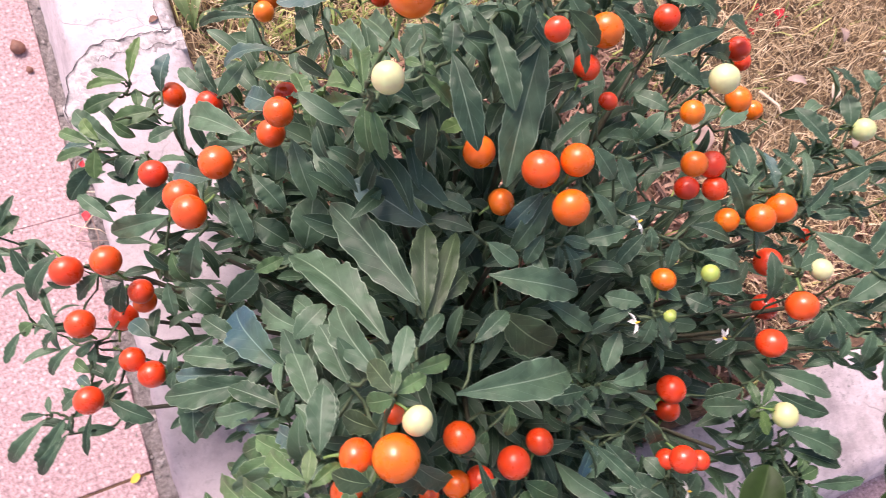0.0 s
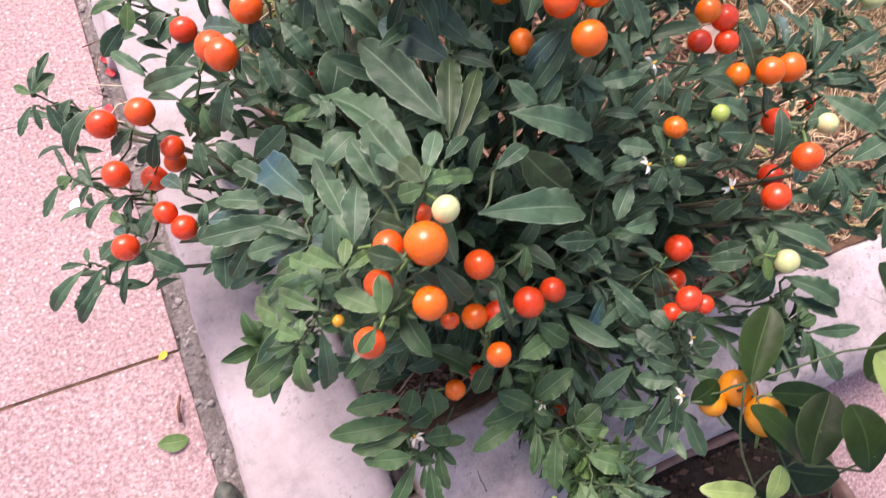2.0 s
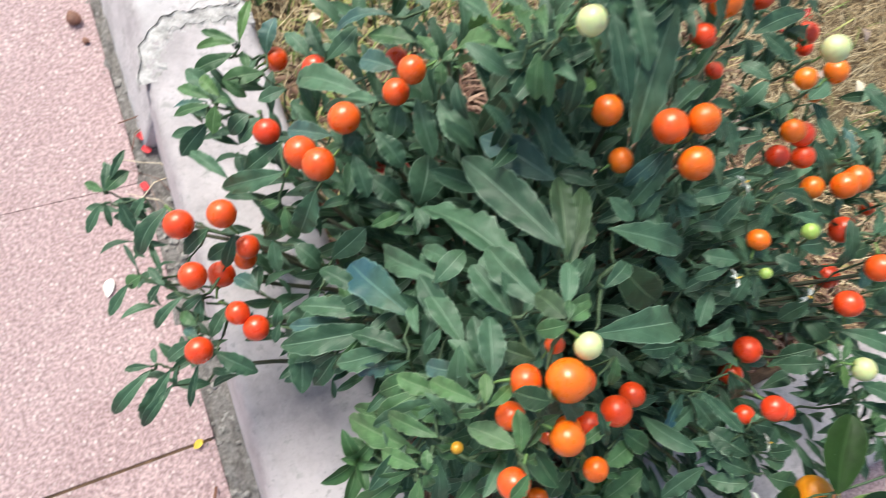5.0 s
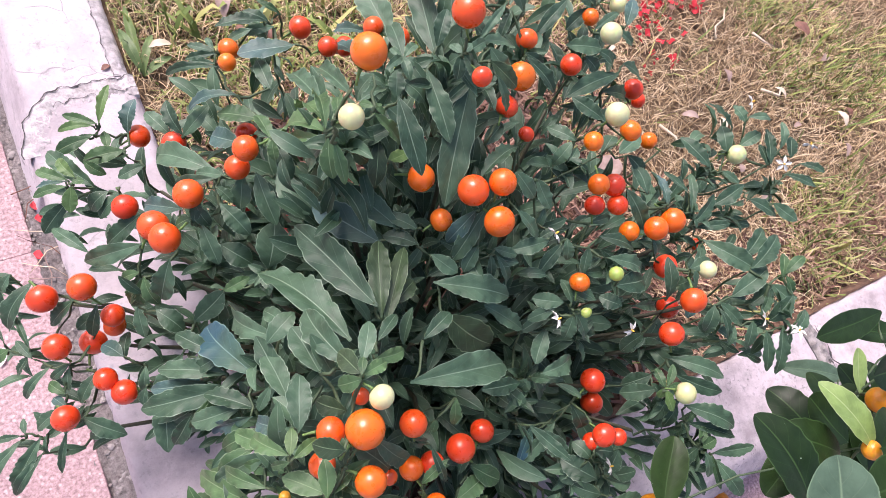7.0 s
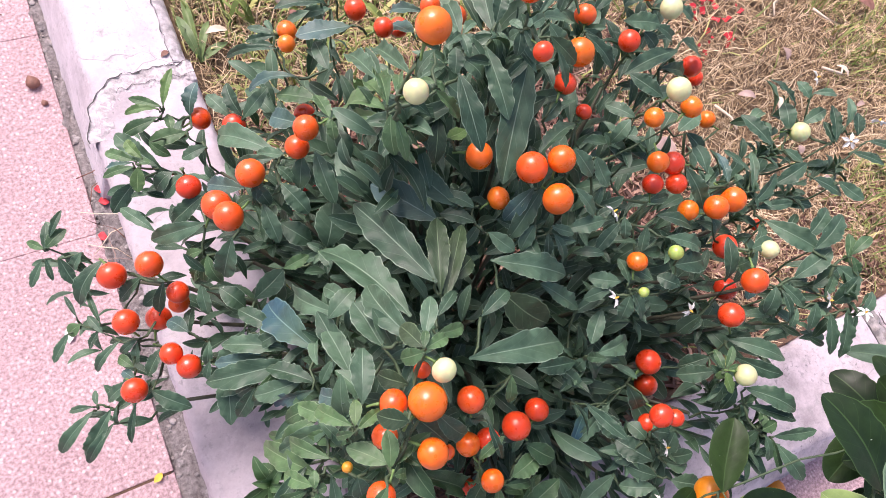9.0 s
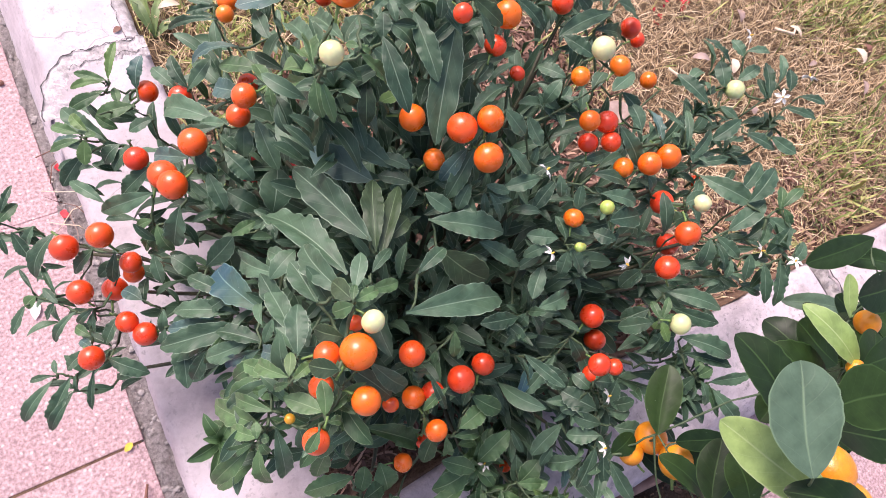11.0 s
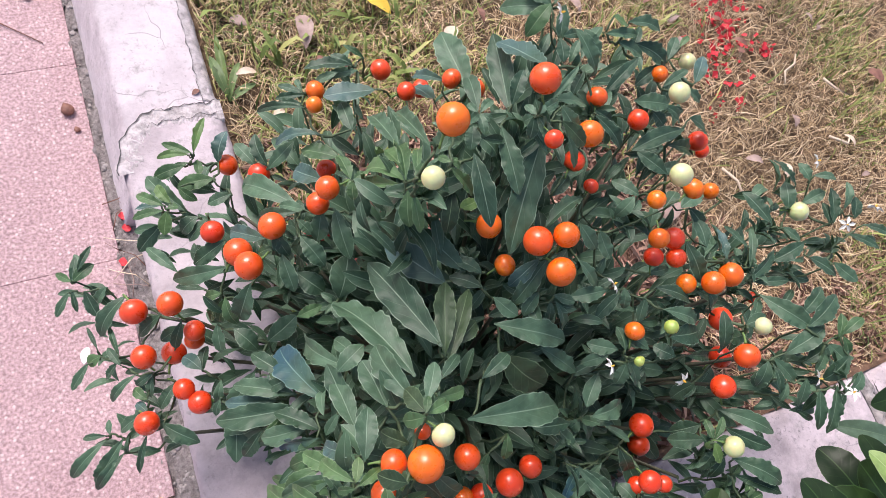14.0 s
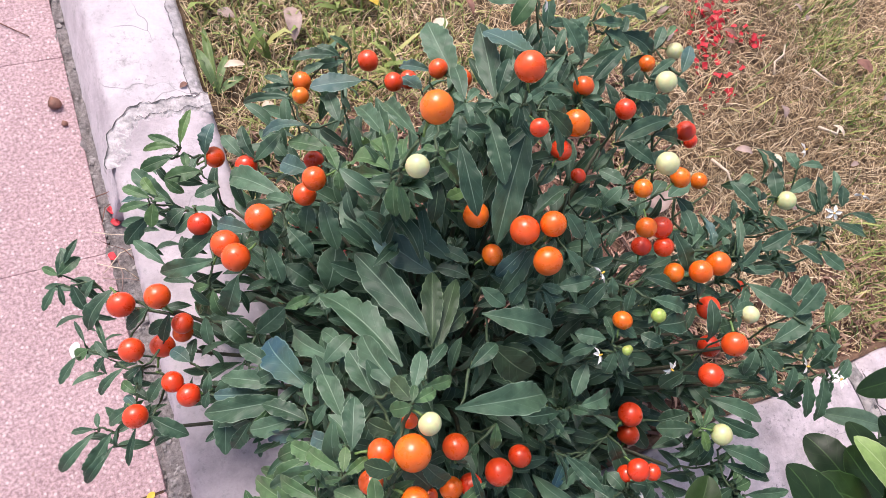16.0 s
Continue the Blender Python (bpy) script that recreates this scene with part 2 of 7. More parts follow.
FRUIT = {
    "orange": fruit_material("orange_berry_skin", (0.96, 0.215, 0.006), (0.95, 0.160, 0.006)),
    "vermilion": fruit_material("vermilion_berry_skin", (0.95, 0.130, 0.010), (0.94, 0.100, 0.011)),
    "red": fruit_material("red_berry_skin", (0.93, 0.082, 0.013), (0.88, 0.058, 0.014)),
    "yellow": fruit_material("yellow_berry_skin", (0.90, 0.42, 0.03), (0.92, 0.50, 0.05), 0.32),
    "pale": fruit_material("pale_green_berry_skin", (0.68, 0.74, 0.36), (0.74, 0.76, 0.42), 0.35),
    "green": fruit_material("green_berry_skin", (0.38, 0.55, 0.10), (0.45, 0.6, 0.14), 0.35),
}
CITRUS = fruit_material("kumquat_peel", (0.86, 0.30, 0.010), (0.86, 0.36, 0.015), 0.36, 0.2, 0.5)
PETAL = plain_material("white_petal", (0.80, 0.80, 0.76), (0.88, 0.88, 0.85), 200)
ANTHER = plain_material("yellow_anther", (0.80, 0.45, 0.04), (0.85, 0.55, 0.08), 200)
RED_PAPER = plain_material("red_paper", (0.55, 0.015, 0.03), (0.74, 0.045, 0.06), 80)
YELLOW = plain_material("yellow_dead_leaf", (0.75, 0.46, 0.04), (0.82, 0.58, 0.08), 80)
TAN = plain_material("dry_brown_leaf", (0.29, 0.20, 0.17), (0.46, 0.34, 0.30), 80)
HUSK = plain_material("pale_straw_husk", (0.66, 0.52, 0.38), (0.80, 0.68, 0.54), 80)
SEED = plain_material("brown_seed", (0.16, 0.07, 0.05), (0.30, 0.14, 0.10), 150)
GOLD = plain_material("gold_foil_ribbon", (0.75, 0.48, 0.08), (0.9, 0.66, 0.2), 40, 0.22, 0.9, 0.3)
GAUZE = plain_material("olive_gauze_ribbon", (0.30, 0.22, 0.09), (0.46, 0.36, 0.18), 300)
DARK = plain_material("dark_slate", (0.03, 0.03, 0.05), (0.08, 0.08, 0.12), 60)
MELON = plain_material("dark_green_stone", (0.015, 0.022, 0.018), (0.11, 0.125, 0.11), 90)
STICK = plain_material("bleached_wood", (0.36, 0.24, 0.18), (0.55, 0.40, 0.32), 60)
RED_POT = plain_material("red_plastic", (0.32, 0.03, 0.03), (0.42, 0.05, 0.05), 40, 0.5)
GREY_POT = plain_material("pink_terracotta", (0.20, 0.11, 0.09), (0.36, 0.23, 0.19), 50)


# ---- mesh tools ----
def mesh_ob(name, verts, faces, mat, parent=None, label="", uvs=None, smooth=True):
    me = bpy.data.meshes.new(name)
    me.from_pydata([tuple(v) for v in verts], [], faces)
    if uvs is not None:
        lay = me.uv_layers.new(name="UVMap")
        idx = np.empty(len(me.loops), dtype=np.int32)
        me.loops.foreach_get("vertex_index", idx)
        lay.data.foreach_set("uv", np.asarray(uvs, dtype=np.float32)[idx].ravel())
    if smooth:
        me.polygons.foreach_set("use_smooth", [True] * len(me.polygons))
    me.materials.append(mat)
    me.update()
    ob = new(name, me)
    if parent:
        ob.parent = parent
    if label:
        ob["label"] = label
    return ob


def part(name, bm, mat, parent=None, label="", smooth=True):
    me = bpy.data.meshes.new(name)
    bm.to_mesh(me)
    bm.free()
    if smooth:
        me.polygons.foreach_set("use_smooth", [True] * len(me.polygons))
    me.materials.append(mat)
    ob = new(name, me)
    if parent:
        ob.parent = parent
    if label:
        ob["label"] = label
    return ob


def grid_mesh(nx, ny, fn):
    """Vertices fn(u, v) on a grid, and its faces."""
    verts = [fn(i / nx, j / ny) for j in range(ny + 1) for i in range(nx + 1)]
    faces = [(j * (nx + 1) + i, j * (nx + 1) + i + 1, (j + 1) * (nx + 1) + i + 1, (j + 1) * (nx + 1) + i) for j in range(ny) for i in range(nx)]
    return verts, faces


def tube(points, radii, sides=6):
    """A tapered tube along points: vertices and faces."""
    verts, faces = [], []
    pts = [Vector(p) for p in points]
    for k, p in enumerate(pts):
        d = (pts[min(k + 1, len(pts) - 1)] - pts[max(k - 1, 0)]).normalized()
        a = d.orthogonal().normalized()
        b = d.cross(a)
        r = radii[k] if not isinstance(radii, float) else radii
        for s in range(sides):
            q = 2 * math.pi * s / sides
            verts.append(p + (a * math.cos(q) + b * math.sin(q)) * r)
    for k in range(len(pts) - 1):
        for s in range(sides):
            i, j = k * sides + s, k * sides + (s + 1) % sides
            faces.append((i, j, j + sides, i + sides))
    faces.append(tuple(range(sides))[::-1])
    faces.append(tuple(range((len(pts) - 1) * sides, len(pts) * sides)))
    return verts, faces


def curve_points(a, b, sag=0.0, n=6, wobble=0.0, rng=random):
    a, b = Vector(a), Vector(b)
    out = []
    for i in range(n + 1):
        s = i / n
        p = a.lerp(b, s) + Vector((0, 0, sag * 4 * s * (1 - s)))
        if 0 < i < n and wobble:
            p += Vector((rng.uniform(-1, 1), rng.uniform(-1, 1), rng.uniform(-1, 1))) * wobble
        out.append(p)
    return out


# ---- ground, paving, kerbs ----
TOP = 0.125
LAWN = 0.098
KERB_IN, KERB_OUT = -0.020, -0.149
FRONT_IN, FRONT_OUT = -0.091, -0.229

v, f = grid_mesh(8, 8, lambda a, b: ((a - 0.5) * 600, (b - 0.5) * 600, -0.03))
tagged(mesh_ob("ground", v, f, GROUND), "bare brown earth reaching to the horizon", "ground", kind="structure")


def rough_block(name, x0, x1, y0, y1, z0, z1, mat, step=0.012, lump=0.0012, edge=0.012, parent=None, seed=0.0, corner=0.0, slope=0.0, batter=0.0, taper=0.0):
    """A cast block with rounded, slightly chipped upper edges; slope is the width of a chamfer along its lower-y side, taper narrows its lower-x end."""
    nx, ny = max(6, int((x1 - x0) / step)), max(6, int((y1 - y0) / step))
    nx, ny = min(nx, 60), min(ny, 140)
    verts, faces = [], []
    for j in range(ny + 3):
        for i in range(nx + 3):
            ci, cj = min(max(i - 1, 0), nx), min(max(j - 1, 0), ny)
            x = x0 + (x1 - x0) * ci / nx
            end = y1
            if corner and x - x0 < corner:
                q = 1 - (x - x0) / corner
                end = y1 - corner * 1.5 * (1 - math.sqrt(max(0.0, 1 - q * q)))
            end -= taper * max(0.0, 1 - (x - x0) / 0.20)
            y = y0 + (end - y0) * cj / ny
            rim = i in (0, nx + 2) or j in (0, ny + 2)
            if rim:
                verts.append((x - (batter if i == 0 else 0.0), y, z0))
                continue
            d = min(x - x0, x1 - x, y - y0, end - y)
            wob = noise.noise(Vector((x * 45 + seed, y * 45, 3)))
            drop = 0.0
            e = edge * (1 + 0.5 * wob)
            if d < e:
                q = 1 - d / e
                drop = e * (1 - math.sqrt(max(0.0, 1 - q * q))) * 0.9
            if slope and y - y0 < slope:
                drop = max(drop, (slope - (y - y0)) * 0.9)
            z = z1 - drop + lump * noise.noise(Vector((x * 30 + seed, y * 30, 1))) + lump * 0.5 * noise.noise(Vector((x * 110, y * 110, 5)))
            jx = 0.0015 * noise.noise(Vector((y * 60 + seed, z * 60, 9))) if i in (1, nx + 1) else 0
            jy = 0.0015 * noise.noise(Vector((x * 60 + seed, z * 60, 7))) if j in (1, ny + 1) else 0
            verts.append((x + jx, y + jy, z))
    w = nx + 3
    for j in range(ny + 2):
        for i in range(nx + 2):
            faces.append((j * w + i, j * w + i + 1, (j + 1) * w + i + 1, (j + 1) * w + i))
    faces.append((0, (ny + 2) * w, (ny + 2) * w + w - 1, w - 1))
    return mesh_ob(name, verts, faces, mat, parent)


kerb_label = "worn white-painted concrete kerb with cracks and stains"
for x0, x1, y0, y1, z1, seed, corner, lab in (
        (KERB_OUT, KERB_IN, -0.176, 0.497, TOP, 1.0, 0.05, kerb_label),
        (-0.148, -0.118, -0.62, -0.172, TOP - 0.003, 11.0, 0.0, kerb_label),
        (-0.140, KERB_IN - 0.003, 0.415, 2.6, TOP - 0.007, 4.0, 0.0, kerb_label),
        (-0.140, KERB_IN - 0.003, 2.606, 6.0, TOP - 0.007, 14.0, 0.0, kerb_label),
        (2.606, 6.0, FRONT_OUT, FRONT_IN, TOP, 17.0, 0.0, kerb_label + ", beside pink paving"),
        (0.004, 0.681, FRONT_OUT, FRONT_IN, TOP, 7.0, 0.0, kerb_label + ", beside pink paving"),
        (0.687, 2.6, FRONT_OUT, FRONT_IN, TOP, 9.0, 0.0, kerb_label + ", beside pink paving")):
    tagged(rough_block("kerb", x0, x1, y0, y1, -0.05, z1, KERB_FRONT if y1 < 0 and x0 >= 0 else KERB_NEAR if y0 < 0 else KERB, seed=seed, edge=0.012 if y1 < 0 and x0 >= 0 else 0.014, corner=corner, step=0.006, slope=0.024 if x0 >= 0 else 0.0, batter=0.048 if x0 == -0.140 else 0.014 if x0 < 0 else 0.0, taper=0.022 if x0 == 0.004 else 0.0), lab, "kerb", "garden kerbs", "structure")
mortar_label = "crumbling grey mortar filling a kerb joint"
for x0, x1, y0, y1, z1, seed in ((-0.126, 0.007, -0.62, -0.168, 0.1195, 3.0), (-0.0175, 0.002, -0.166, -0.1, 0.062, 5.0), (0.669, 0.700, FRONT_OUT + 0.028, FRONT_IN - 0.003, TOP - 0.0035, 21.0)):
    tagged(rough_block("mortar", x0, x1, y0, y1, -0.05, z1, MORTAR_ROUGH, 0.003, 0.011, 0.008, seed=seed), mortar_label, "mortar", "kerb mortar", "structure")


def mortar_band(a, b):
    """A ragged bead of mortar round the end of the near kerb: b runs along it, a across."""
    if b < 0.45:
        q = b / 0.45 * math.pi / 2
        x, y = KERB_OUT + 0.05 * (1 - math.sin(q)) * 0.0 + 0.05 * (1 - math.cos(q)), 0.497 - 0.075 * (1 - math.sin(q))
        nx, ny = -math.cos(q), math.sin(q)
    else:
        x, y = KERB_OUT + 0.05 + (b - 0.45) / 0.55 * (KERB_IN - KERB_OUT - 0.05), 0.497
        nx, ny = 0.0, 1.0
    ragged = 0.007 * noise.noise(Vector((b * 14, a * 2, 3)))
    w = (a - 0.80) * 0.032 + ragged
    z = TOP - 0.0010 + 0.0012 * math.sin(math.pi * min(1.0, a * 1.15)) + 0.0014 * noise.noise(Vector((b * 30, a * 5, 8))) + 0.0016 * noise.noise(Vector((b * 90, a * 14, 2))) - (0.014 if a > 0.95 else 0.0) - (0.006 if a < 0.02 else 0.0)
    return (x + nx * w, y + ny * w, z)


v, f = grid_mesh(16, 200, mortar_band)
tagged(mesh_ob("mortar", v, f, MORTAR), "ragged grey mortar seam across the kerb", "mortar", "kerb mortar", "structure")


def crack(at, lift, wide, seed, label):
    """A thin ragged dark ribbon laid along at(b), its colour standing for a split's depth."""
    ends = [Vector(at(k / 12)) for k in range(13)]
    n = max(14, int(sum((ends[k + 1] - ends[k]).length for k in range(12)) / 0.0022))
    v = []
    for k in range(n + 1):
        p, q = Vector(at(k / n)), Vector(at(min(1.0, k / n + 0.02)) if k < n else at(0.98))
        d = (q - p) * (1 if k < n else -1)
        s = Vector((-d.y, d.x, 0)).normalized()
        shift = 0.0022 * noise.noise(Vector((k * 0.21, seed, 0))) + 0.0010 * noise.noise(Vector((k * 0.8, seed, 4)))
        half = wide * max(0.12, 0.55 + 0.9 * noise.noise(Vector((k * 0.16, seed, 9))))
        for c in (-half, half):
            v.append(p + s * (shift + c) + Vector((0, 0, lift)))
    f = [(2 * k, 2 * k + 1, 2 * k + 3, 2 * k + 2) for k in range(n)]
    tagged(mesh_ob("crack", v, f, CRACK), label, "crack", "kerb cracks", "structure")


crack(lambda b: mortar_band(0.90, b), 0.0012, 0.0011, 2.0, "thin dark crack along the mortar seam")
crack(lambda b: mortar_band(0.32, 0.35 + 0.65 * b), 0.0010, 0.0006, 5.0, "fine dark crack inside the mortar seam")


for x, wide, seed in ((0.671, 0.0020, 12.0), (0.689, 0.0036, 15.0), (0.698, 0.0018, 18.0)):
    crack(lambda b: (x + 0.006 * noise.noise(Vector((b * 4, seed, 0))), FRONT_OUT + 0.048 + b * 0.075, TOP - 0.0005), 0.0, wide, seed, "dark ragged crack across the kerb's joint")


def edge_patch(a, b):
    """The grey repaired edge of the far kerb, towards the lawn."""
    y = 0.506 + b * 0.42
    x0 = KERB_IN - 0.020 + 0.007 * noise.noise(Vector((y * 16, 2, 0))) + 0.003 * noise.noise(Vector((y * 60, 5, 0)))
    x = x0 + a * (KERB_IN - 0.0036 - x0)
    d = KERB_IN - 0.003 - x
    drop = 0.016 * (1 - math.sqrt(max(0.0, 1 - max(0.0, 1 - d / 0.016) ** 2))) * 0.9
    return (x, y, TOP - 0.0052 - drop + 0.0012 * noise.noise(Vector((x * 120, y * 120, 3))) - (0.004 if a < 0.02 else 0.0))


v, f = grid_mesh(10, 160, edge_patch)
tagged(mesh_ob("mortar", v, f, MORTAR), "grey crumbling repair along the kerb's edge", "mortar", "kerb mortar", "structure")
crack(lambda b: edge_patch(0.10, b), 0.0018, 0.0006, 8.0, "ragged dark crack along the kerb's edge")

# splits in the broken corner where the kerbs meet
bpy.context.view_layer.update()
corner_stones = [q for q in bpy.data.objects if q.name.split(".")[0] in ("kerb", "mortar")]


def on_stone(x, y):
    hits = [q.ray_cast(Vector((x, y, 1.0)), Vector((0, 0, -1)), distance=1.2) for q in corner_stones]
    return (x, y, max([h[1].z for h in hits if h[0]] + [0.0]))


def along(points, b):
    k = min(int(b * (len(points) - 1)), len(points) - 2)
    u = b * (len(points) - 1) - k
    return on_stone(points[k][0] + (points[k + 1][0] - points[k][0]) * u, points[k][1] + (points[k + 1][1] - points[k][1]) * u)


for points, wide in (
        (((-0.116, -0.177), (-0.082, -0.179), (-0.042, -0.180), (-0.010, -0.174)), 0.0020),
        (((-0.008, -0.162), (-0.004, -0.181), (0.003, -0.192), (0.004, -0.210)), 0.0022),
        (((-0.061, -0.137), (-0.071, -0.154), (-0.080, -0.165)), 0.0009),
        (((-0.025, -0.107), (-0.022, -0.129), (-0.019, -0.147)), 0.0010),
        (((0.1188, -0.1366), (0.1125, -0.1426), (0.1119, -0.1507), (0.1055, -0.1573)), 0.0015),
        (((0.198, -0.122), (0.201, -0.131), (0.197, -0.141)), 0.0011),
        (((0.0584, -0.1612), (0.0585, -0.1710), (0.0619, -0.1821)), 0.0007)):
    crack(lambda b: along(points, b), 0.0009, wide, 30.0 + wide * 9000, "dark ragged crack in the broken kerb corner")

# crumbs of broken mortar on the corner
crumb = random.Random(77)
cv, cf = [], []
for k in range(420):
    x, y = crumb.uniform(-0.118, 0.004), -0.176 - 0.16 * crumb.random() ** 1.6
    size = 0.0008 + 0.0026 * crumb.random() ** 2.4
    z = on_stone(x, y)[2]
    base = len(cv)
    for q in ((1, 0, 0), (-0.9, 0.2, 0), (0.1, 0.8, 0), (0, -0.8, 0.1), (0.1, 0, 0.7), (0, 0.1, -0.8)):
        cv.append((x + size * (q[0] + crumb.uniform(-0.3, 0.3)), y + size * (q[1] + crumb.uniform(-0.3, 0.3)), z + size * (q[2] * 0.8 + crumb.uniform(-0.2, 0.2))))
    cf += [tuple(base + i for i in q) for q in ((0, 2, 4), (2, 1, 4), (1, 3, 4), (3, 0, 4), (2, 0, 5), (1, 2, 5), (3, 1, 5), (0, 3, 5))]
tagged(mesh_ob("mortar_crumbs", cv, cf, MORTAR_ROUGH, smooth=False), "loose crumbs of broken grey mortar on the kerb corner", "grit", kind="stuff")

# joint strip between paving and kerb
v, f = grid_mesh(14, 300, lambda a, b: (-0.196 + a * 0.05, -0.8 + b * 3.4, -0.004 + 0.009 * noise.noise(Vector((a * 4, b * 260, 2))) + 0.006 * noise.noise(Vector((a * 12, b * 700, 4)))))
tagged(mesh_ob("joint_strip", v, f, JOINT), "gritty dirt and mortar strip beside the kerb", "joint", kind="structure")

# lawn soil, behind the kerbs
v, f = grid_mesh(150, 150, lambda a, b: (KERB_IN - 0.004 + a * a * 6, FRONT_IN - 0.034 + b * b * 6, LAWN - 0.006 + 0.007 * noise.noise(Vector((a * a * 120, b * b * 120, 0)))))
tagged(mesh_ob("lawn_soil", v, f, TURF), "brown soil of a lawn with dry plant litter", "soil", kind="structure")
v, f = grid_mesh(70, 60, lambda a, b: (KERB_IN - 0.002 + a * 0.58, FRONT_IN - 0.030 + b * 0.498, LAWN + 0.001 + 0.006 * noise.noise(Vector((a * 40, b * 40, 5))) - 0.012 * max(0.0, max(a, b) - 0.8) / 0.2))
tagged(mesh_ob("shrub_soil", v, f, SOIL), "dark brown soil under the shrub", "soil", kind="structure")
# dirty gap between front kerb and paving beyond, coloured near-black to hold its shade
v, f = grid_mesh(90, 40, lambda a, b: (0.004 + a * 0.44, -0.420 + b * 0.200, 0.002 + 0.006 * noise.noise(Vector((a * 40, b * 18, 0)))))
tagged(mesh_ob("dirt_strip", v, f, BED), "dark dirt along the kerb's foot, shade in its colour", "soil", kind="structure")
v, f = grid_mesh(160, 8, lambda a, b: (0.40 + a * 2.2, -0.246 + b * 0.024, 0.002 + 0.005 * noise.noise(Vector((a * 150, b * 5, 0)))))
tagged(mesh_ob("dirt_strip", v, f, BED), "dark dirt along the kerb's foot, shade in its colour", "soil", kind="structure")
# ridge of brown earth against the front kerb's inner side
v, f = grid_mesh(300, 6, lambda a, b: (0.02 + a * 1.7, FRONT_IN - 0.001 - 0.020 * max(0.0, 1 - a * 8.5) + b * 0.011, LAWN + 0.022 - 0.022 * b * b * b + 0.006 * noise.noise(Vector((a * 60, b * 2, 3))) + 0.003 * noise.noise(Vector((a * 260, b * 4, 7)))))
tagged(mesh_ob("earth_ridge", v, f, SOIL), "ridge of brown earth and litter along the kerb", "soil", kind="structure")


# ---- lawn: dry grass and green blades ----
def blades(name, count, mat, label, height, width, lean, keep, seed, lie=0.0):
    """One joined mesh of thin bent blades, scattered where keep(x, y) allows."""
    rng = np.random.default_rng(seed)
    verts, faces = [], []
    made = 0
    while made < count:
        x, y = rng.uniform(KERB_IN + 0.004, 1.75), rng.uniform(FRONT_IN + 0.006, 1.35)
        if rng.uniform() > keep(x, y):
            continue
        h, w = height * rng.uniform(0.5, 1.3), width * rng.uniform(0.6, 1.4)
        a = rng.uniform(0, 2 * math.pi)
        out = h * lean * rng.uniform(0.4, 1.3)
        up = math.sqrt(max(h * h - out * out, (0.25 * h) ** 2)) * (1 - lie)
        d, s = (math.cos(a), math.sin(a)), (-math.sin(a), math.cos(a))
        z = LAWN - 0.004 + rng.uniform(0, 0.012) * (lie > 0)
        base = len(verts)
        curl = rng.uniform(-0.5, 0.5)
        for k, (t, q, ww) in enumerate(((0, 0, 1.0), (0.35, 0.55, 0.9), (0.75, 0.9, 0.6), (1.0, 0.85, 0.12))):
            px = x + d[0] * out * t + s[0] * out * curl * t * t
            py = y + d[1] * out * t + s[1] * out * curl * t * t
            px, py = max(px, KERB_IN + 0.001), max(py, FRONT_IN + 0.001)
            for sg in (-0.5, 0.5):
                verts.append((px + s[0] * w * ww * sg, py + s[1] * w * ww * sg, z + up * q))
        for k in range(3):
            faces.append((base + 2 * k, base + 2 * k + 1, base + 2 * k + 3, base + 2 * k + 2))
        made += 1
    return tagged(mesh_ob(name, verts, faces, mat), label, "grass", kind="stuff")


def greenness(x, y):
    k = 0.8 * noise.noise(Vector((x * 3.2 + 7, y * 3.2, 0))) + 0.45 * noise.noise(Vector((x * 11, y * 11, 4)))
    for cx, cy, size, gain in ((1.12, 0.46, 0.22, 0.45), (1.0, 0.16, 0.15, 0.35), (0.84, 0.02, 0.09, 0.55), (0.06, 0.62, 0.22, 0.55), (0.30, 0.80, 0.28, 0.45), (0.06, 0.42, 0.10, 0.4)):
        k += gain * math.exp(-((x - cx) ** 2 + (y - cy) ** 2) / size ** 2)
    return k


blades("dry_grass", 88000, STRAW, "dry straw-coloured grass lying matted on the lawn", 0.034, 0.0013, 0.95, lambda x, y: 0.0 if y < FRONT_IN + 0.010 or x < 0.50 and y < 0.40 and not (x < 0.08 and y > 0.3) else 1.0, 3, 0.35)
blades("green_grass", 10000, GREEN, "short green grass blades growing through dead straw", 0.044, 0.0027, 0.85, lambda x, y: min(1.0, max(0.03, (greenness(x, y) - 0.08) * 2.6)) * (0.15 if y < 0.07 and x < 0.74 else 1.0), 4)
blades("broad_weeds", 170, GREEN, "broad green weed leaves among the dry grass", 0.062, 0.0085, 0.85, lambda x, y: min(1.0, max(0.0, greenness(x, y) - 0.25)) * (1.0 if x < 0.5 else 0.15), 6)
blades("plant_litter", 9500, LITTER, "brown shredded dead grass under the shrub", 0.032, 0.0036, 1.0, lambda x, y: 1.0 if x < 0.58 and y < 0.44 else 0.9 if x < 1.0 and y < 0.04 else 0.0, 5, 0.6)


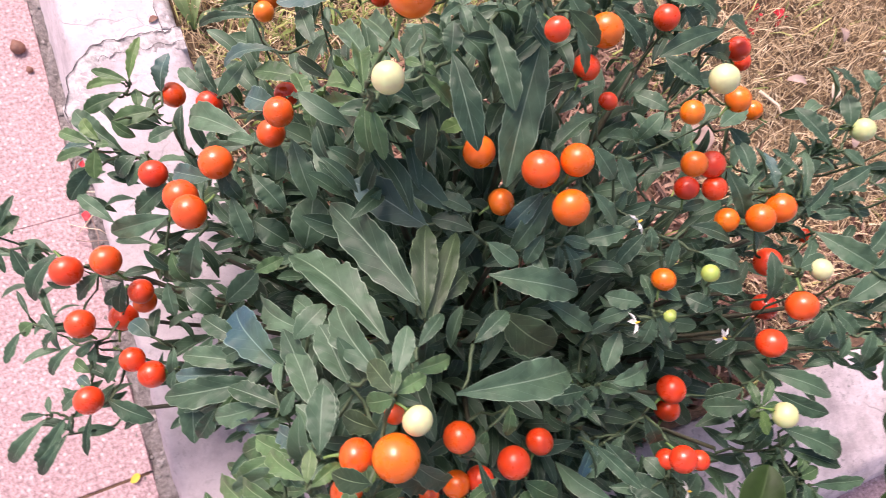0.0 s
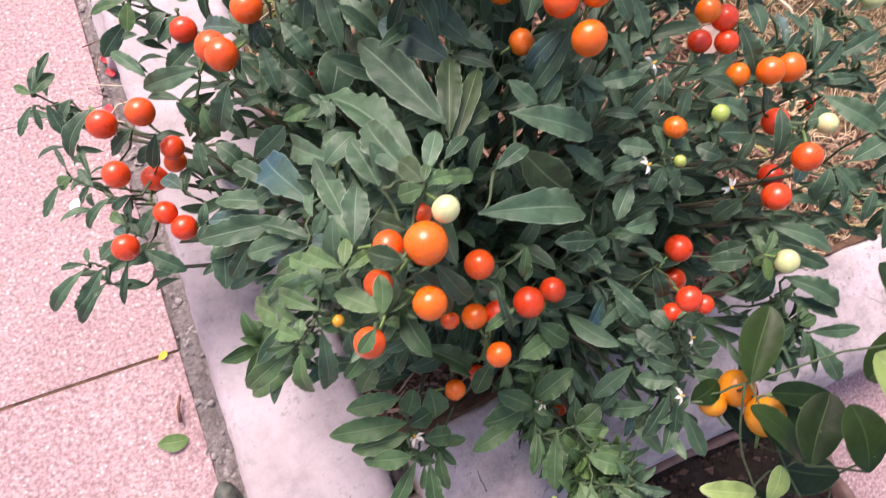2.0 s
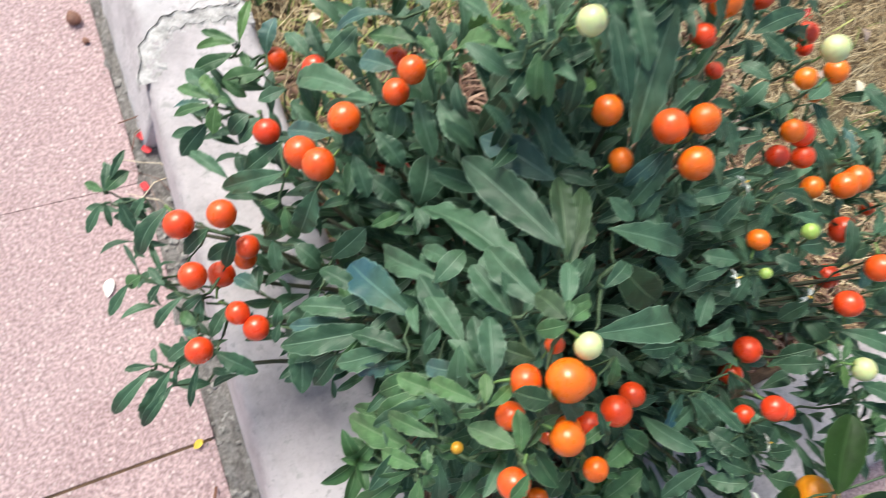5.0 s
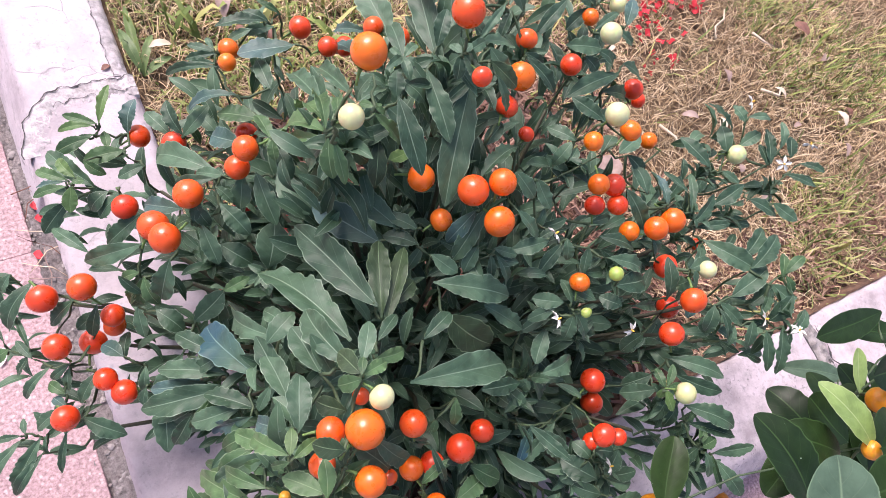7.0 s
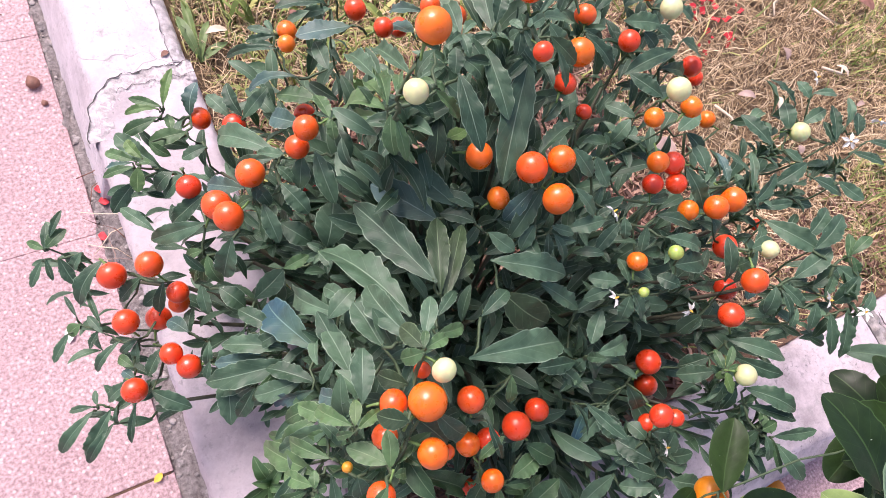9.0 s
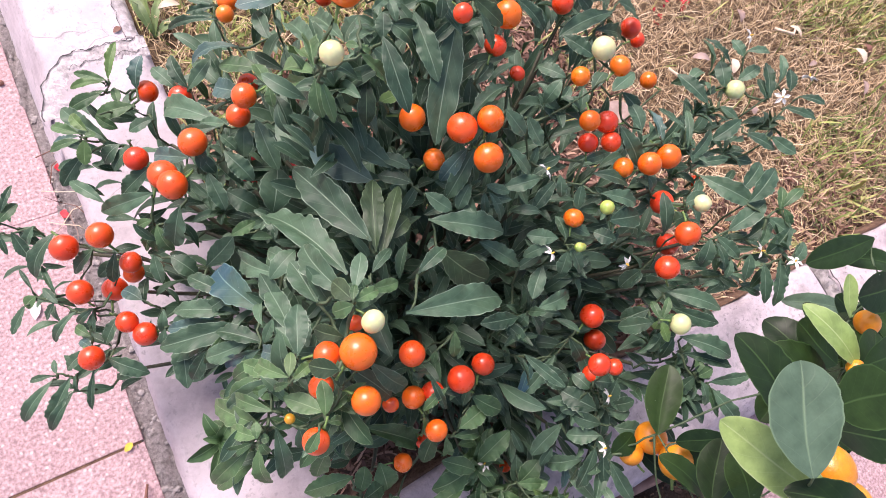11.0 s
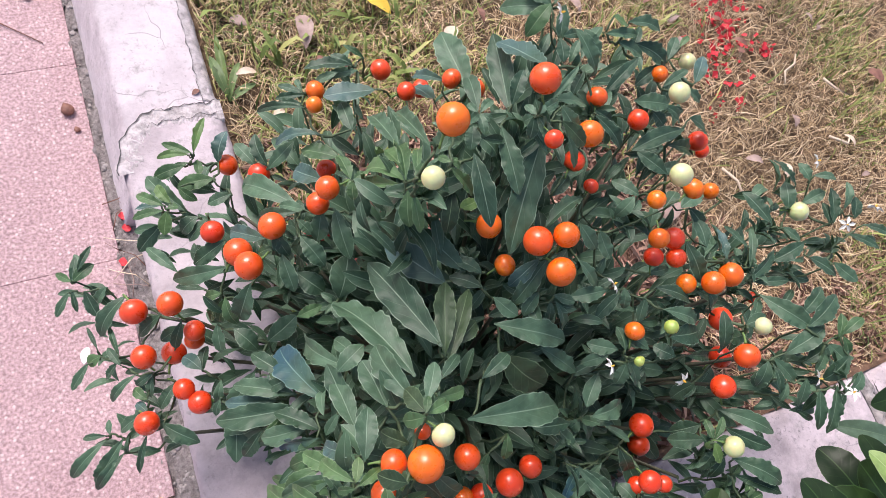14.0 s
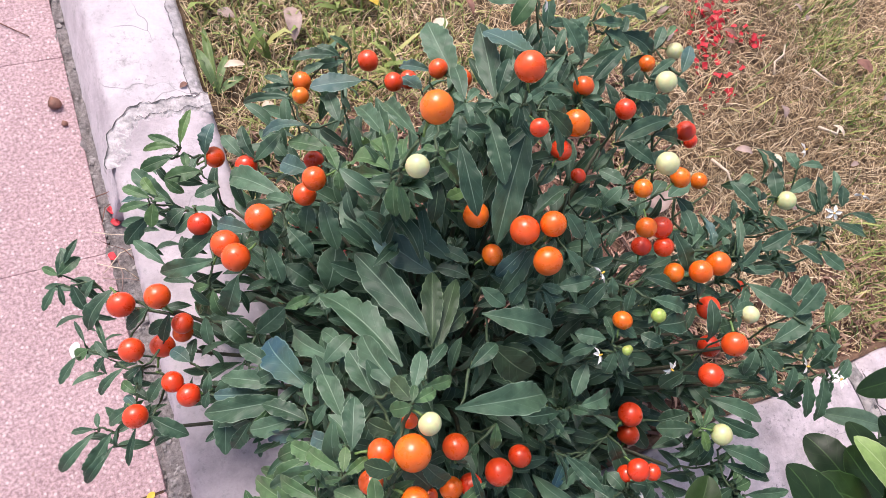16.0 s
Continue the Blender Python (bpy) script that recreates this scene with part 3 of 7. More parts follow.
# ---- leaves ----
def leaf_mesh(name, mat, bow, wave, fold, rows=12, cols=4, blunt=0.0, phase=0.0, twist=0.0):
    """A leaf of unit length along +y and unit width: a narrow stalk, widest past the middle, a rounded tip, a sunken midrib and a wavy margin."""
    verts, uvs = [], []
    up, down = 0.98 - 0.25 * blunt, 0.78 - 0.20 * blunt
    top = up / (up + down)
    most = top ** up * (1 - top) ** down
    for j in range(rows + 1):
        s = 1 - (1 - j / rows) ** 1.25
        prof = s ** up * (1 - s) ** down / most
        wide = max(prof, 0.085 if s < 0.5 else 0.0)
        for i in range(cols + 1):
            c = i / cols * 2 - 1
            beat = s * (46 + 6 * c) + 1.6 * math.sin(s * 9 + phase * 4 + 2 * c) + phase * 2
            ripple = wave * abs(c) ** 2 * (0.34 * math.sin(beat) + 0.52 * math.sin(s * 17 + phase * 3 + c)) * prof
            edge = 1 + wave * (1.15 * math.sin(beat + 0.8) + 0.6 * math.sin(s * 21 + phase * 5 + 2 * c)) * abs(c) ** 3
            x = 0.5 * c * wide * edge + 0.10 * math.sin(s * 3.4 + phase * 5) * s * (1 - 0.5 * s) * math.cos(phase * 7)
            groove = -0.010 * max(0.0, 1 - abs(c) * 2.2) * prof
            dome = -0.022 * (c * c) * prof
            z = bow * 4 * s * (1 - s) - (0.10 + 0.05 * math.sin(phase * 3)) * s ** 3 + fold * abs(c) * wide * 0.12 + dome + groove + ripple + twist * c * wide * (s - 0.4) * 0.22
            verts.append((x, s, z))
            uvs.append((i / cols, s))
    faces = [(j * (cols + 1) + i, j * (cols + 1) + i + 1, (j + 1) * (cols + 1) + i + 1, (j + 1) * (cols + 1) + i) for j in range(rows) for i in range(cols)]
    me = bpy.data.meshes.new(name)
    me.from_pydata(verts, [], faces)
    lay = me.uv_layers.new(name="UVMap")
    idx = np.empty(len(me.loops), dtype=np.int32)
    me.loops.foreach_get("vertex_index", idx)
    lay.data.foreach_set("uv", np.asarray(uvs, dtype=np.float32)[idx].ravel())
    me.polygons.foreach_set("use_smooth", [True] * len(me.polygons))
    me.materials.append(mat)
    return me


def leaf_matrix(base, tip, width, facing=(-0.1, -0.05, 1.0), roll=0.0):
    b, t = Vector(base), Vector(tip)
    y = t - b
    length = max(y.length, 0.004)
    y.normalize()
    n0 = Vector(facing).normalized()
    x = y.cross(n0)
    if x.length < 0.05:
        x = y.orthogonal()
    x.normalize()
    z = x.cross(y)
    r = Matrix.Rotation(roll, 3, y)
    x, z = r @ x, r @ z
    m = Matrix((x, y, z)).transposed().to_4x4()
    m.translation = b
    return m @ Matrix.Diagonal((width, length, length, 1))


KINDS = {"d": LEAF, "f": LEAF_FRESH, "l": LEAF_YOUNG, "b": LEAF_BLUE, "o": LEAF_OLIVE, "p": LEAF_BLUE_TIP}
LEAF_MESHES = {k: [leaf_mesh("leaf", m, *p) for p in ((0.05, 0.030, 0.35, 38, 6, 0.0, 0.0, 0.2), (0.10, 0.045, 0.5, 38, 6, 0.0, 1.7, -0.3), (-0.03, 0.035, 0.4, 38, 6, 0.1, 3.1, 0.3), (0.08, 0.055, 0.6, 38, 6, 0.0, 4.4, -0.2), (0.14, 0.030, 0.4, 38, 6, 0.15, 5.2, 0.5), (0.02, 0.050, 0.5, 38, 6, 0.05, 2.4, 0.0))] for k, m in KINDS.items()}

LEAF_MESHES["w"] = [leaf_mesh("leaf", WEED, *p) for p in ((0.10, 0.02, 0.5, 18, 4, 0.0, 0.4, 0.2), (0.16, 0.02, 0.4, 18, 4, 0.0, 2.1, -0.2), (0.05, 0.02, 0.5, 18, 4, 0.0, 3.6, 0.1))]

plant = new("jerusalem_cherry_shrub")
plant.location = (0.12, 0.06, LAWN - 0.005)
tagged(plant, "bushy dark green shrub laden with round orange-red berries", "shrub")
bpy.context.view_layer.update()
ROOT = Vector(plant.location)
rng = random.Random(11)
leaf_bases, berry_places, crowd = [], [], {}


def under(ob, parent):
    """Put a piece whose mesh or matrix is in world space under its thing."""
    ob.parent = parent
    ob.matrix_parent_inverse = parent.matrix_world.inverted()
    return ob


def leafy_shoot(rows):
    """A shoot: a stem from the root to the middle of its leaves, with a leaf for each row (kind, base, tip, width)."""
    middle = Vector((0, 0, 0))
    for kind, x, y, z, tx, ty, tz, w in rows:
        middle += Vector((x, y, z)) / len(rows)
    hub = middle.lerp(ROOT, 0.15) - Vector((0, 0, 0.012))
    pts = curve_points(ROOT + Vector((rng.uniform(-0.015, 0.015), rng.uniform(-0.015, 0.015), 0)), hub, 0.02 if hub.z < 0.36 else -0.02, 7, 0.004, rng)
    v, f = tube(pts, [0.0038 - 0.0003 * i for i in range(8)])
    under(mesh_ob("stem", v, f, WOOD), plant)
    tv, tf, joined = [], [], [hub]
    for kind, x, y, z, tx, ty, tz, w in sorted(rows, key=lambda q: (Vector(q[1:4]) - hub).length):
        b, t = Vector((x, y, z)), Vector((tx, ty, tz))
        if kind == "d" and (y < 0.01 and x < 0.15 and z < 0.36 or x < -0.02 and y > 0.28):
            kind = "f"
        shape = LEAF_MESHES[kind][rng.randrange(6)]
        side = Vector((rng.uniform(-0.22, 0.22) - 0.2, rng.uniform(-0.22, 0.22) - 0.12, 1.0))
        m = leaf_matrix(b, t, w * 1.03, side, rng.uniform(-0.25, 0.25))
        if len(leaf_bases) < 310:
            ob = new("leaf", shape)
            ob.matrix_world = m
            under(ob, plant)
        else:
            crowd.setdefault(kind, []).append((shape, m))
        leaf_bases.append((b, t))
        start = min(joined, key=lambda q: (q - b).length)
        joined.append(b - Vector((0, 0, 0.003)))
        pv, pf = tube(curve_points(start, b + (t - b) * 0.04, -0.003 if (start - b).length < 0.035 else -0.45 * (start - b).length, 4, 0.001 + 0.04 * (start - b).length, rng), [0.0014, 0.0013, 0.0011, 0.0010, 0.0008], 5)
        tf += [tuple(i + len(tv) for i in q) for q in pf]
        tv += pv
    under(mesh_ob("twig", tv, tf, STEM), plant)


leafy_shoot([
    ("l", -0.070, 0.324, 0.314, -0.053, 0.351, 0.327, 0.008),
    ("d", -0.071, 0.324, 0.315, -0.095, 0.342, 0.313, 0.008),
    ("l", -0.074, 0.323, 0.315, -0.102, 0.331, 0.309, 0.007),
    ("f", -0.076, 0.317, 0.312, -0.096, 0.315, 0.306, 0.008),
    ("d", -0.080, 0.314, 0.314, -0.109, 0.312, 0.307, 0.012),
    ("b", -0.051, 0.316, 0.302, -0.039, 0.339, 0.318, 0.015),
    ("d", -0.058, 0.299, 0.307, -0.091, 0.300, 0.305, 0.014),
    ("f", -0.090, 0.294, 0.315, -0.078, 0.278, 0.312, 0.009),
    ("d", -0.048, 0.275, 0.317, -0.070, 0.274, 0.311, 0.011),
    ("d", -0.068, 0.324, 0.302, -0.070, 0.307, 0.304, 0.008),
])
leafy_shoot([
    ("l", -0.098, 0.270, 0.334, -0.107, 0.292, 0.332, 0.009),
    ("f", -0.102, 0.267, 0.333, -0.093, 0.267, 0.332, 0.008),
    ("f", -0.104, 0.271, 0.331, -0.125, 0.291, 0.325, 0.009),
    ("l", -0.103, 0.265, 0.332, -0.110, 0.248, 0.323, 0.011),
    ("f", -0.106, 0.267, 0.330, -0.133, 0.273, 0.318, 0.008),
    ("b", -0.106, 0.280, 0.313, -0.131, 0.290, 0.303, 0.006),
    ("d", -0.087, 0.268, 0.315, -0.116, 0.314, 0.312, 0.015),
    ("d", -0.111, 0.265, 0.309, -0.136, 0.251, 0.293, 0.014),
    ("d", -0.080, 0.261, 0.316, -0.098, 0.255, 0.305, 0.014),
    ("d", -0.072, 0.256, 0.318, -0.094, 0.246, 0.305, 0.012),
])
leafy_shoot([
    ("d", -0.063, 0.233, 0.317, -0.097, 0.227, 0.295, 0.015),
    ("d", -0.069, 0.206, 0.324, -0.117, 0.217, 0.295, 0.016),
    ("f", -0.078, 0.190, 0.309, -0.094, 0.194, 0.295, 0.009),
    ("f", -0.078, 0.189, 0.303, -0.097, 0.179, 0.275, 0.011),
    ("d", -0.108, 0.221, 0.301, -0.128, 0.253, 0.297, 0.010),
    ("f", -0.076, 0.187, 0.304, -0.088, 0.173, 0.278, 0.011),
    ("f", -0.076, 0.186, 0.307, -0.073, 0.164, 0.291, 0.012),
    ("b", -0.034, 0.211, 0.354, -0.062, 0.239, 0.328, 0.014),
    ("d", -0.054, 0.184, 0.332, -0.072, 0.164, 0.298, 0.018),
])
leafy_shoot([
    ("f", -0.030, 0.200, 0.358, -0.043, 0.202, 0.349, 0.009),
    ("d", -0.030, 0.196, 0.358, -0.022, 0.211, 0.364, 0.009),
    ("d", -0.025, 0.194, 0.356, -0.023, 0.164, 0.341, 0.013),
    ("d", -0.025, 0.208, 0.365, -0.020, 0.191, 0.354, 0.011),
    ("d", -0.008, 0.201, 0.367, 0.005, 0.173, 0.359, 0.015),
    ("d", -0.007, 0.214, 0.371, 0.002, 0.200, 0.366, 0.009),
    ("d", -0.016, 0.181, 0.338, 0.002, 0.159, 0.333, 0.018),
    ("d", -0.006, 0.220, 0.372, -0.035, 0.232, 0.356, 0.010),
    ("d", 0.001, 0.220, 0.373, -0.017, 0.237, 0.359, 0.010),
    ("d", 0.000, 0.232, 0.355, -0.040, 0.287, 0.316, 0.020),
    ("d", 0.015, 0.217, 0.370, 0.005, 0.197, 0.356, 0.015),
])
leafy_shoot([
    ("f", -0.026, 0.145, 0.335, -0.006, 0.145, 0.345, 0.010),
    ("d", 0.003, 0.143, 0.357, 0.004, 0.125, 0.362, 0.009),
    ("d", 0.011, 0.149, 0.340, 0.027, 0.177, 0.358, 0.026),
])
leafy_shoot([
    ("d", -0.052, 0.143, 0.286, -0.025, 0.152, 0.308, 0.018),
    ("d", -0.068, 0.123, 0.280, -0.101, 0.099, 0.251, 0.017),
    ("p", -0.058, 0.114, 0.291, -0.073, 0.090, 0.275, 0.012),
    ("d", -0.076, 0.162, 0.289, -0.061, 0.140, 0.283, 0.017),
    ("d", -0.088, 0.175, 0.275, -0.092, 0.151, 0.261, 0.011),
])
leafy_shoot([
    ("d", -0.057, 0.078, 0.312, -0.110, 0.086, 0.271, 0.018),
    ("f", -0.051, 0.080, 0.303, -0.052, 0.122, 0.294, 0.013),
    ("f", -0.055, 0.074, 0.330, -0.082, 0.059, 0.312, 0.006),
    ("f", -0.053, 0.074, 0.332, -0.069, 0.060, 0.322, 0.007),
    ("f", -0.052, 0.074, 0.333, -0.061, 0.059, 0.328, 0.008),
    ("d", -0.050, 0.062, 0.310, -0.098, 0.070, 0.270, 0.015),
    ("f", -0.046, 0.073, 0.318, -0.048, 0.061, 0.317, 0.007),
    ("d", -0.097, 0.080, 0.259, -0.102, 0.060, 0.262, 0.013),
])
leafy_shoot([
    ("p", -0.028, 0.070, 0.364, -0.047, 0.129, 0.322, 0.025),
    ("p", -0.039, 0.044, 0.364, -0.074, 0.053, 0.317, 0.010),
    ("d", -0.007, 0.084, 0.387, -0.029, 0.127, 0.340, 0.017),
    ("d", -0.017, 0.080, 0.401, 0.006, 0.092, 0.409, 0.014),
])
leafy_shoot([
    ("d", -0.001, 0.088, 0.401, -0.010, 0.111, 0.377, 0.011),
    ("d", -0.025, 0.052, 0.407, -0.037, 0.041, 0.395, 0.007),
    ("d", 0.029, 0.056, 0.430, -0.000, 0.140, 0.378, 0.025),
])
leafy_shoot([
    ("d", -0.018, 0.037, 0.416, -0.020, 0.082, 0.393, 0.015),
    ("b", -0.025, 0.021, 0.430, -0.043, 0.036, 0.404, 0.011),
    ("d", 0.000, 0.041, 0.453, -0.003, 0.079, 0.438, 0.017),
    ("d", -0.039, 0.014, 0.412, -0.079, 0.012, 0.370, 0.013),
    ("d", -0.024, 0.014, 0.457, -0.011, 0.045, 0.454, 0.014),
    ("f", -0.033, 0.005, 0.453, -0.049, 0.027, 0.428, 0.010),
    ("o", 0.007, 0.015, 0.447, -0.007, 0.029, 0.440, 0.012),
    ("f", -0.034, 0.001, 0.457, -0.045, 0.004, 0.444, 0.005),
    ("l", -0.033, 0.004, 0.462, -0.027, 0.018, 0.460, 0.007),
    ("l", -0.032, 0.002, 0.461, -0.016, 0.007, 0.461, 0.007),
    ("d", 0.016, 0.034, 0.467, 0.007, 0.085, 0.440, 0.017),
    ("f", -0.048, -0.005, 0.407, -0.069, 0.019, 0.383, 0.010),
])
leafy_shoot([
    ("o", -0.007, -0.006, 0.478, -0.022, 0.004, 0.476, 0.012),
    ("f", 0.015, 0.025, 0.482, 0.002, 0.028, 0.471, 0.010),
    ("o", 0.016, 0.028, 0.481, 0.010, 0.047, 0.470, 0.012),
    ("f", 0.016, 0.027, 0.482, 0.036, 0.030, 0.473, 0.008),
    ("f", 0.015, 0.027, 0.485, 0.021, 0.037, 0.482, 0.005),
    ("d", 0.020, 0.034, 0.477, 0.035, 0.057, 0.472, 0.010),
])
leafy_shoot([
    ("f", 0.032, 0.036, 0.454, 0.059, 0.036, 0.438, 0.009),
    ("d", 0.041, 0.047, 0.447, 0.063, 0.062, 0.437, 0.008),
    ("o", 0.053, 0.056, 0.434, 0.091, 0.108, 0.427, 0.013),
    ("o", 0.052, 0.062, 0.436, 0.074, 0.115, 0.431, 0.015),
    ("d", 0.050, 0.068, 0.445, 0.024, 0.153, 0.415, 0.024),
    ("o", 0.065, 0.069, 0.428, 0.089, 0.081, 0.421, 0.012),
])
leafy_shoot([
    ("d", 0.078, 0.041, 0.418, 0.108, 0.053, 0.412, 0.011),
    ("d", 0.057, 0.018, 0.419, 0.145, 0.005, 0.386, 0.023),
    ("o", 0.106, 0.055, 0.400, 0.141, 0.020, 0.373, 0.027),
    ("d", 0.106, 0.078, 0.407, 0.164, 0.049, 0.394, 0.020),
])
leafy_shoot([
    ("d", 0.110, 0.096, 0.416, 0.126, 0.077, 0.410, 0.012),
    ("d", 0.103, 0.105, 0.420, 0.082, 0.121, 0.419, 0.012),
    ("d", 0.106, 0.115, 0.422, 0.089, 0.133, 0.423, 0.011),
    ("d", 0.094, 0.120, 0.423, 0.066, 0.158, 0.434, 0.017),
    ("d", 0.143, 0.088, 0.424, 0.130, 0.076, 0.408, 0.010),
    ("b", 0.077, 0.115, 0.421, 0.044, 0.162, 0.410, 0.023),
    ("d", 0.152, 0.080, 0.418, 0.152, 0.065, 0.401, 0.007),
    ("b", 0.146, 0.109, 0.440, 0.124, 0.100, 0.416, 0.012),
    ("d", 0.153, 0.082, 0.425, 0.175, 0.073, 0.415, 0.008),
    ("d", 0.157, 0.079, 0.416, 0.165, 0.057, 0.395, 0.009),
    ("d", 0.152, 0.107, 0.443, 0.122, 0.085, 0.413, 0.013),
    ("d", 0.182, 0.123, 0.453, 0.196, 0.103, 0.439, 0.013),
])
leafy_shoot([
    ("l", 0.094, 0.157, 0.456, 0.114, 0.163, 0.451, 0.010),
    ("o", 0.084, 0.162, 0.483, 0.075, 0.138, 0.464, 0.012),
    ("o", 0.055, 0.169, 0.466, 0.040, 0.161, 0.412, 0.012),
    ("f", 0.057, 0.179, 0.468, 0.040, 0.214, 0.412, 0.009),
    ("f", 0.059, 0.182, 0.469, 0.044, 0.222, 0.416, 0.016),
    ("f", 0.063, 0.157, 0.489, 0.076, 0.152, 0.472, 0.010),
    ("d", 0.096, 0.172, 0.511, 0.097, 0.125, 0.493, 0.015),
    ("d", 0.091, 0.176, 0.498, 0.107, 0.163, 0.485, 0.012),
    ("f", 0.060, 0.188, 0.470, 0.060, 0.233, 0.432, 0.015),
    ("d", 0.051, 0.169, 0.482, 0.044, 0.172, 0.441, 0.014),
    ("f", 0.081, 0.172, 0.504, 0.091, 0.179, 0.497, 0.004),
])
leafy_shoot([
    ("f", 0.049, 0.169, 0.500, 0.067, 0.220, 0.464, 0.010),
    ("f", 0.045, 0.158, 0.509, 0.042, 0.139, 0.493, 0.011),
    ("f", 0.047, 0.155, 0.510, 0.049, 0.133, 0.493, 0.008),
    ("f", 0.055, 0.165, 0.505, 0.074, 0.201, 0.482, 0.007),
    ("f", 0.079, 0.168, 0.506, 0.101, 0.154, 0.480, 0.009),
    ("f", 0.082, 0.172, 0.505, 0.089, 0.169, 0.500, 0.005),
    ("f", 0.080, 0.171, 0.508, 0.074, 0.179, 0.503, 0.005),
    ("f", 0.044, 0.151, 0.530, 0.054, 0.165, 0.529, 0.006),
    ("f", 0.041, 0.150, 0.538, 0.050, 0.144, 0.552, 0.009),
    ("d", 0.089, 0.192, 0.509, 0.077, 0.190, 0.488, 0.013),
])
leafy_shoot([
    ("d", 0.114, 0.196, 0.487, 0.127, 0.180, 0.482, 0.016),
    ("d", 0.113, 0.202, 0.491, 0.106, 0.186, 0.488, 0.011),
    ("d", 0.118, 0.208, 0.496, 0.102, 0.197, 0.506, 0.006),
    ("d", 0.135, 0.199, 0.488, 0.133, 0.149, 0.478, 0.015),
    ("d", 0.120, 0.209, 0.493, 0.118, 0.192, 0.493, 0.007),
    ("d", 0.123, 0.211, 0.489, 0.130, 0.204, 0.488, 0.006),
    ("d", 0.122, 0.212, 0.488, 0.120, 0.226, 0.483, 0.005),
    ("d", 0.136, 0.217, 0.475, 0.148, 0.207, 0.482, 0.011),
    ("d", 0.126, 0.215, 0.483, 0.142, 0.226, 0.481, 0.007),
    ("d", 0.146, 0.210, 0.494, 0.159, 0.229, 0.508, 0.011),
    ("d", 0.151, 0.214, 0.479, 0.164, 0.287, 0.480, 0.019),
])
leafy_shoot([
    ("d", 0.144, 0.185, 0.520, 0.138, 0.173, 0.511, 0.008),
    ("d", 0.145, 0.185, 0.520, 0.143, 0.197, 0.517, 0.006),
    ("d", 0.144, 0.185, 0.519, 0.139, 0.187, 0.511, 0.007),
    ("d", 0.146, 0.185, 0.521, 0.155, 0.191, 0.521, 0.005),
    ("d", 0.143, 0.182, 0.525, 0.145, 0.160, 0.523, 0.008),
    ("d", 0.157, 0.195, 0.504, 0.178, 0.201, 0.503, 0.008),
    ("d", 0.163, 0.186, 0.491, 0.120, 0.114, 0.454, 0.022),
    ("o", 0.169, 0.182, 0.509, 0.192, 0.167, 0.491, 0.013),
    ("d", 0.165, 0.168, 0.514, 0.177, 0.152, 0.488, 0.007),
    ("d", 0.179, 0.206, 0.497, 0.217, 0.207, 0.480, 0.013),
    ("d", 0.183, 0.201, 0.495, 0.198, 0.181, 0.479, 0.013),
])
leafy_shoot([
    ("b", 0.176, 0.226, 0.512, 0.166, 0.277, 0.485, 0.023),
    ("d", 0.196, 0.247, 0.511, 0.194, 0.230, 0.507, 0.010),
    ("d", 0.205, 0.225, 0.505, 0.176, 0.205, 0.503, 0.006),
    ("d", 0.202, 0.251, 0.506, 0.225, 0.257, 0.500, 0.008),
    ("d", 0.216, 0.227, 0.494, 0.201, 0.213, 0.486, 0.008),
    ("d", 0.215, 0.247, 0.505, 0.203, 0.233, 0.500, 0.007),
    ("f", 0.201, 0.277, 0.512, 0.179, 0.263, 0.498, 0.014),
    ("d", 0.211, 0.273, 0.514, 0.202, 0.250, 0.504, 0.011),
    ("d", 0.224, 0.203, 0.473, 0.240, 0.194, 0.465, 0.008),
    ("d", 0.222, 0.200, 0.473, 0.244, 0.173, 0.456, 0.011),
])
leafy_shoot([
    ("d", 0.262, 0.266, 0.478, 0.299, 0.263, 0.474, 0.009),
    ("d", 0.274, 0.260, 0.472, 0.308, 0.249, 0.459, 0.014),
    ("f", 0.271, 0.276, 0.486, 0.287, 0.270, 0.480, 0.011),
    ("d", 0.288, 0.273, 0.478, 0.327, 0.266, 0.470, 0.013),
    ("d", 0.290, 0.244, 0.468, 0.250, 0.222, 0.464, 0.011),
    ("d", 0.299, 0.262, 0.462, 0.334, 0.243, 0.449, 0.017),
])
leafy_shoot([
    ("d", 0.284, 0.217, 0.446, 0.320, 0.207, 0.445, 0.015),
    ("d", 0.302, 0.206, 0.440, 0.317, 0.194, 0.428, 0.012),
    ("d", 0.316, 0.210, 0.439, 0.341, 0.198, 0.421, 0.012),
    ("d", 0.318, 0.224, 0.446, 0.357, 0.239, 0.445, 0.008),
    ("d", 0.323, 0.243, 0.451, 0.296, 0.233, 0.444, 0.012),
    ("d", 0.333, 0.214, 0.454, 0.353, 0.203, 0.443, 0.009),
])
leafy_shoot([
    ("o", 0.319, 0.182, 0.416, 0.364, 0.180, 0.390, 0.014),
    ("d", 0.342, 0.192, 0.420, 0.277, 0.182, 0.431, 0.015),
    ("d", 0.333, 0.133, 0.415, 0.301, 0.123, 0.424, 0.014),
    ("d", 0.363, 0.206, 0.409, 0.396, 0.197, 0.389, 0.017),
])
leafy_shoot([
    ("b", 0.354, 0.222, 0.444, 0.379, 0.248, 0.446, 0.012),
    ("d", 0.337, 0.249, 0.446, 0.354, 0.268, 0.453, 0.010),
    ("f", 0.355, 0.259, 0.447, 0.367, 0.266, 0.451, 0.006),
])
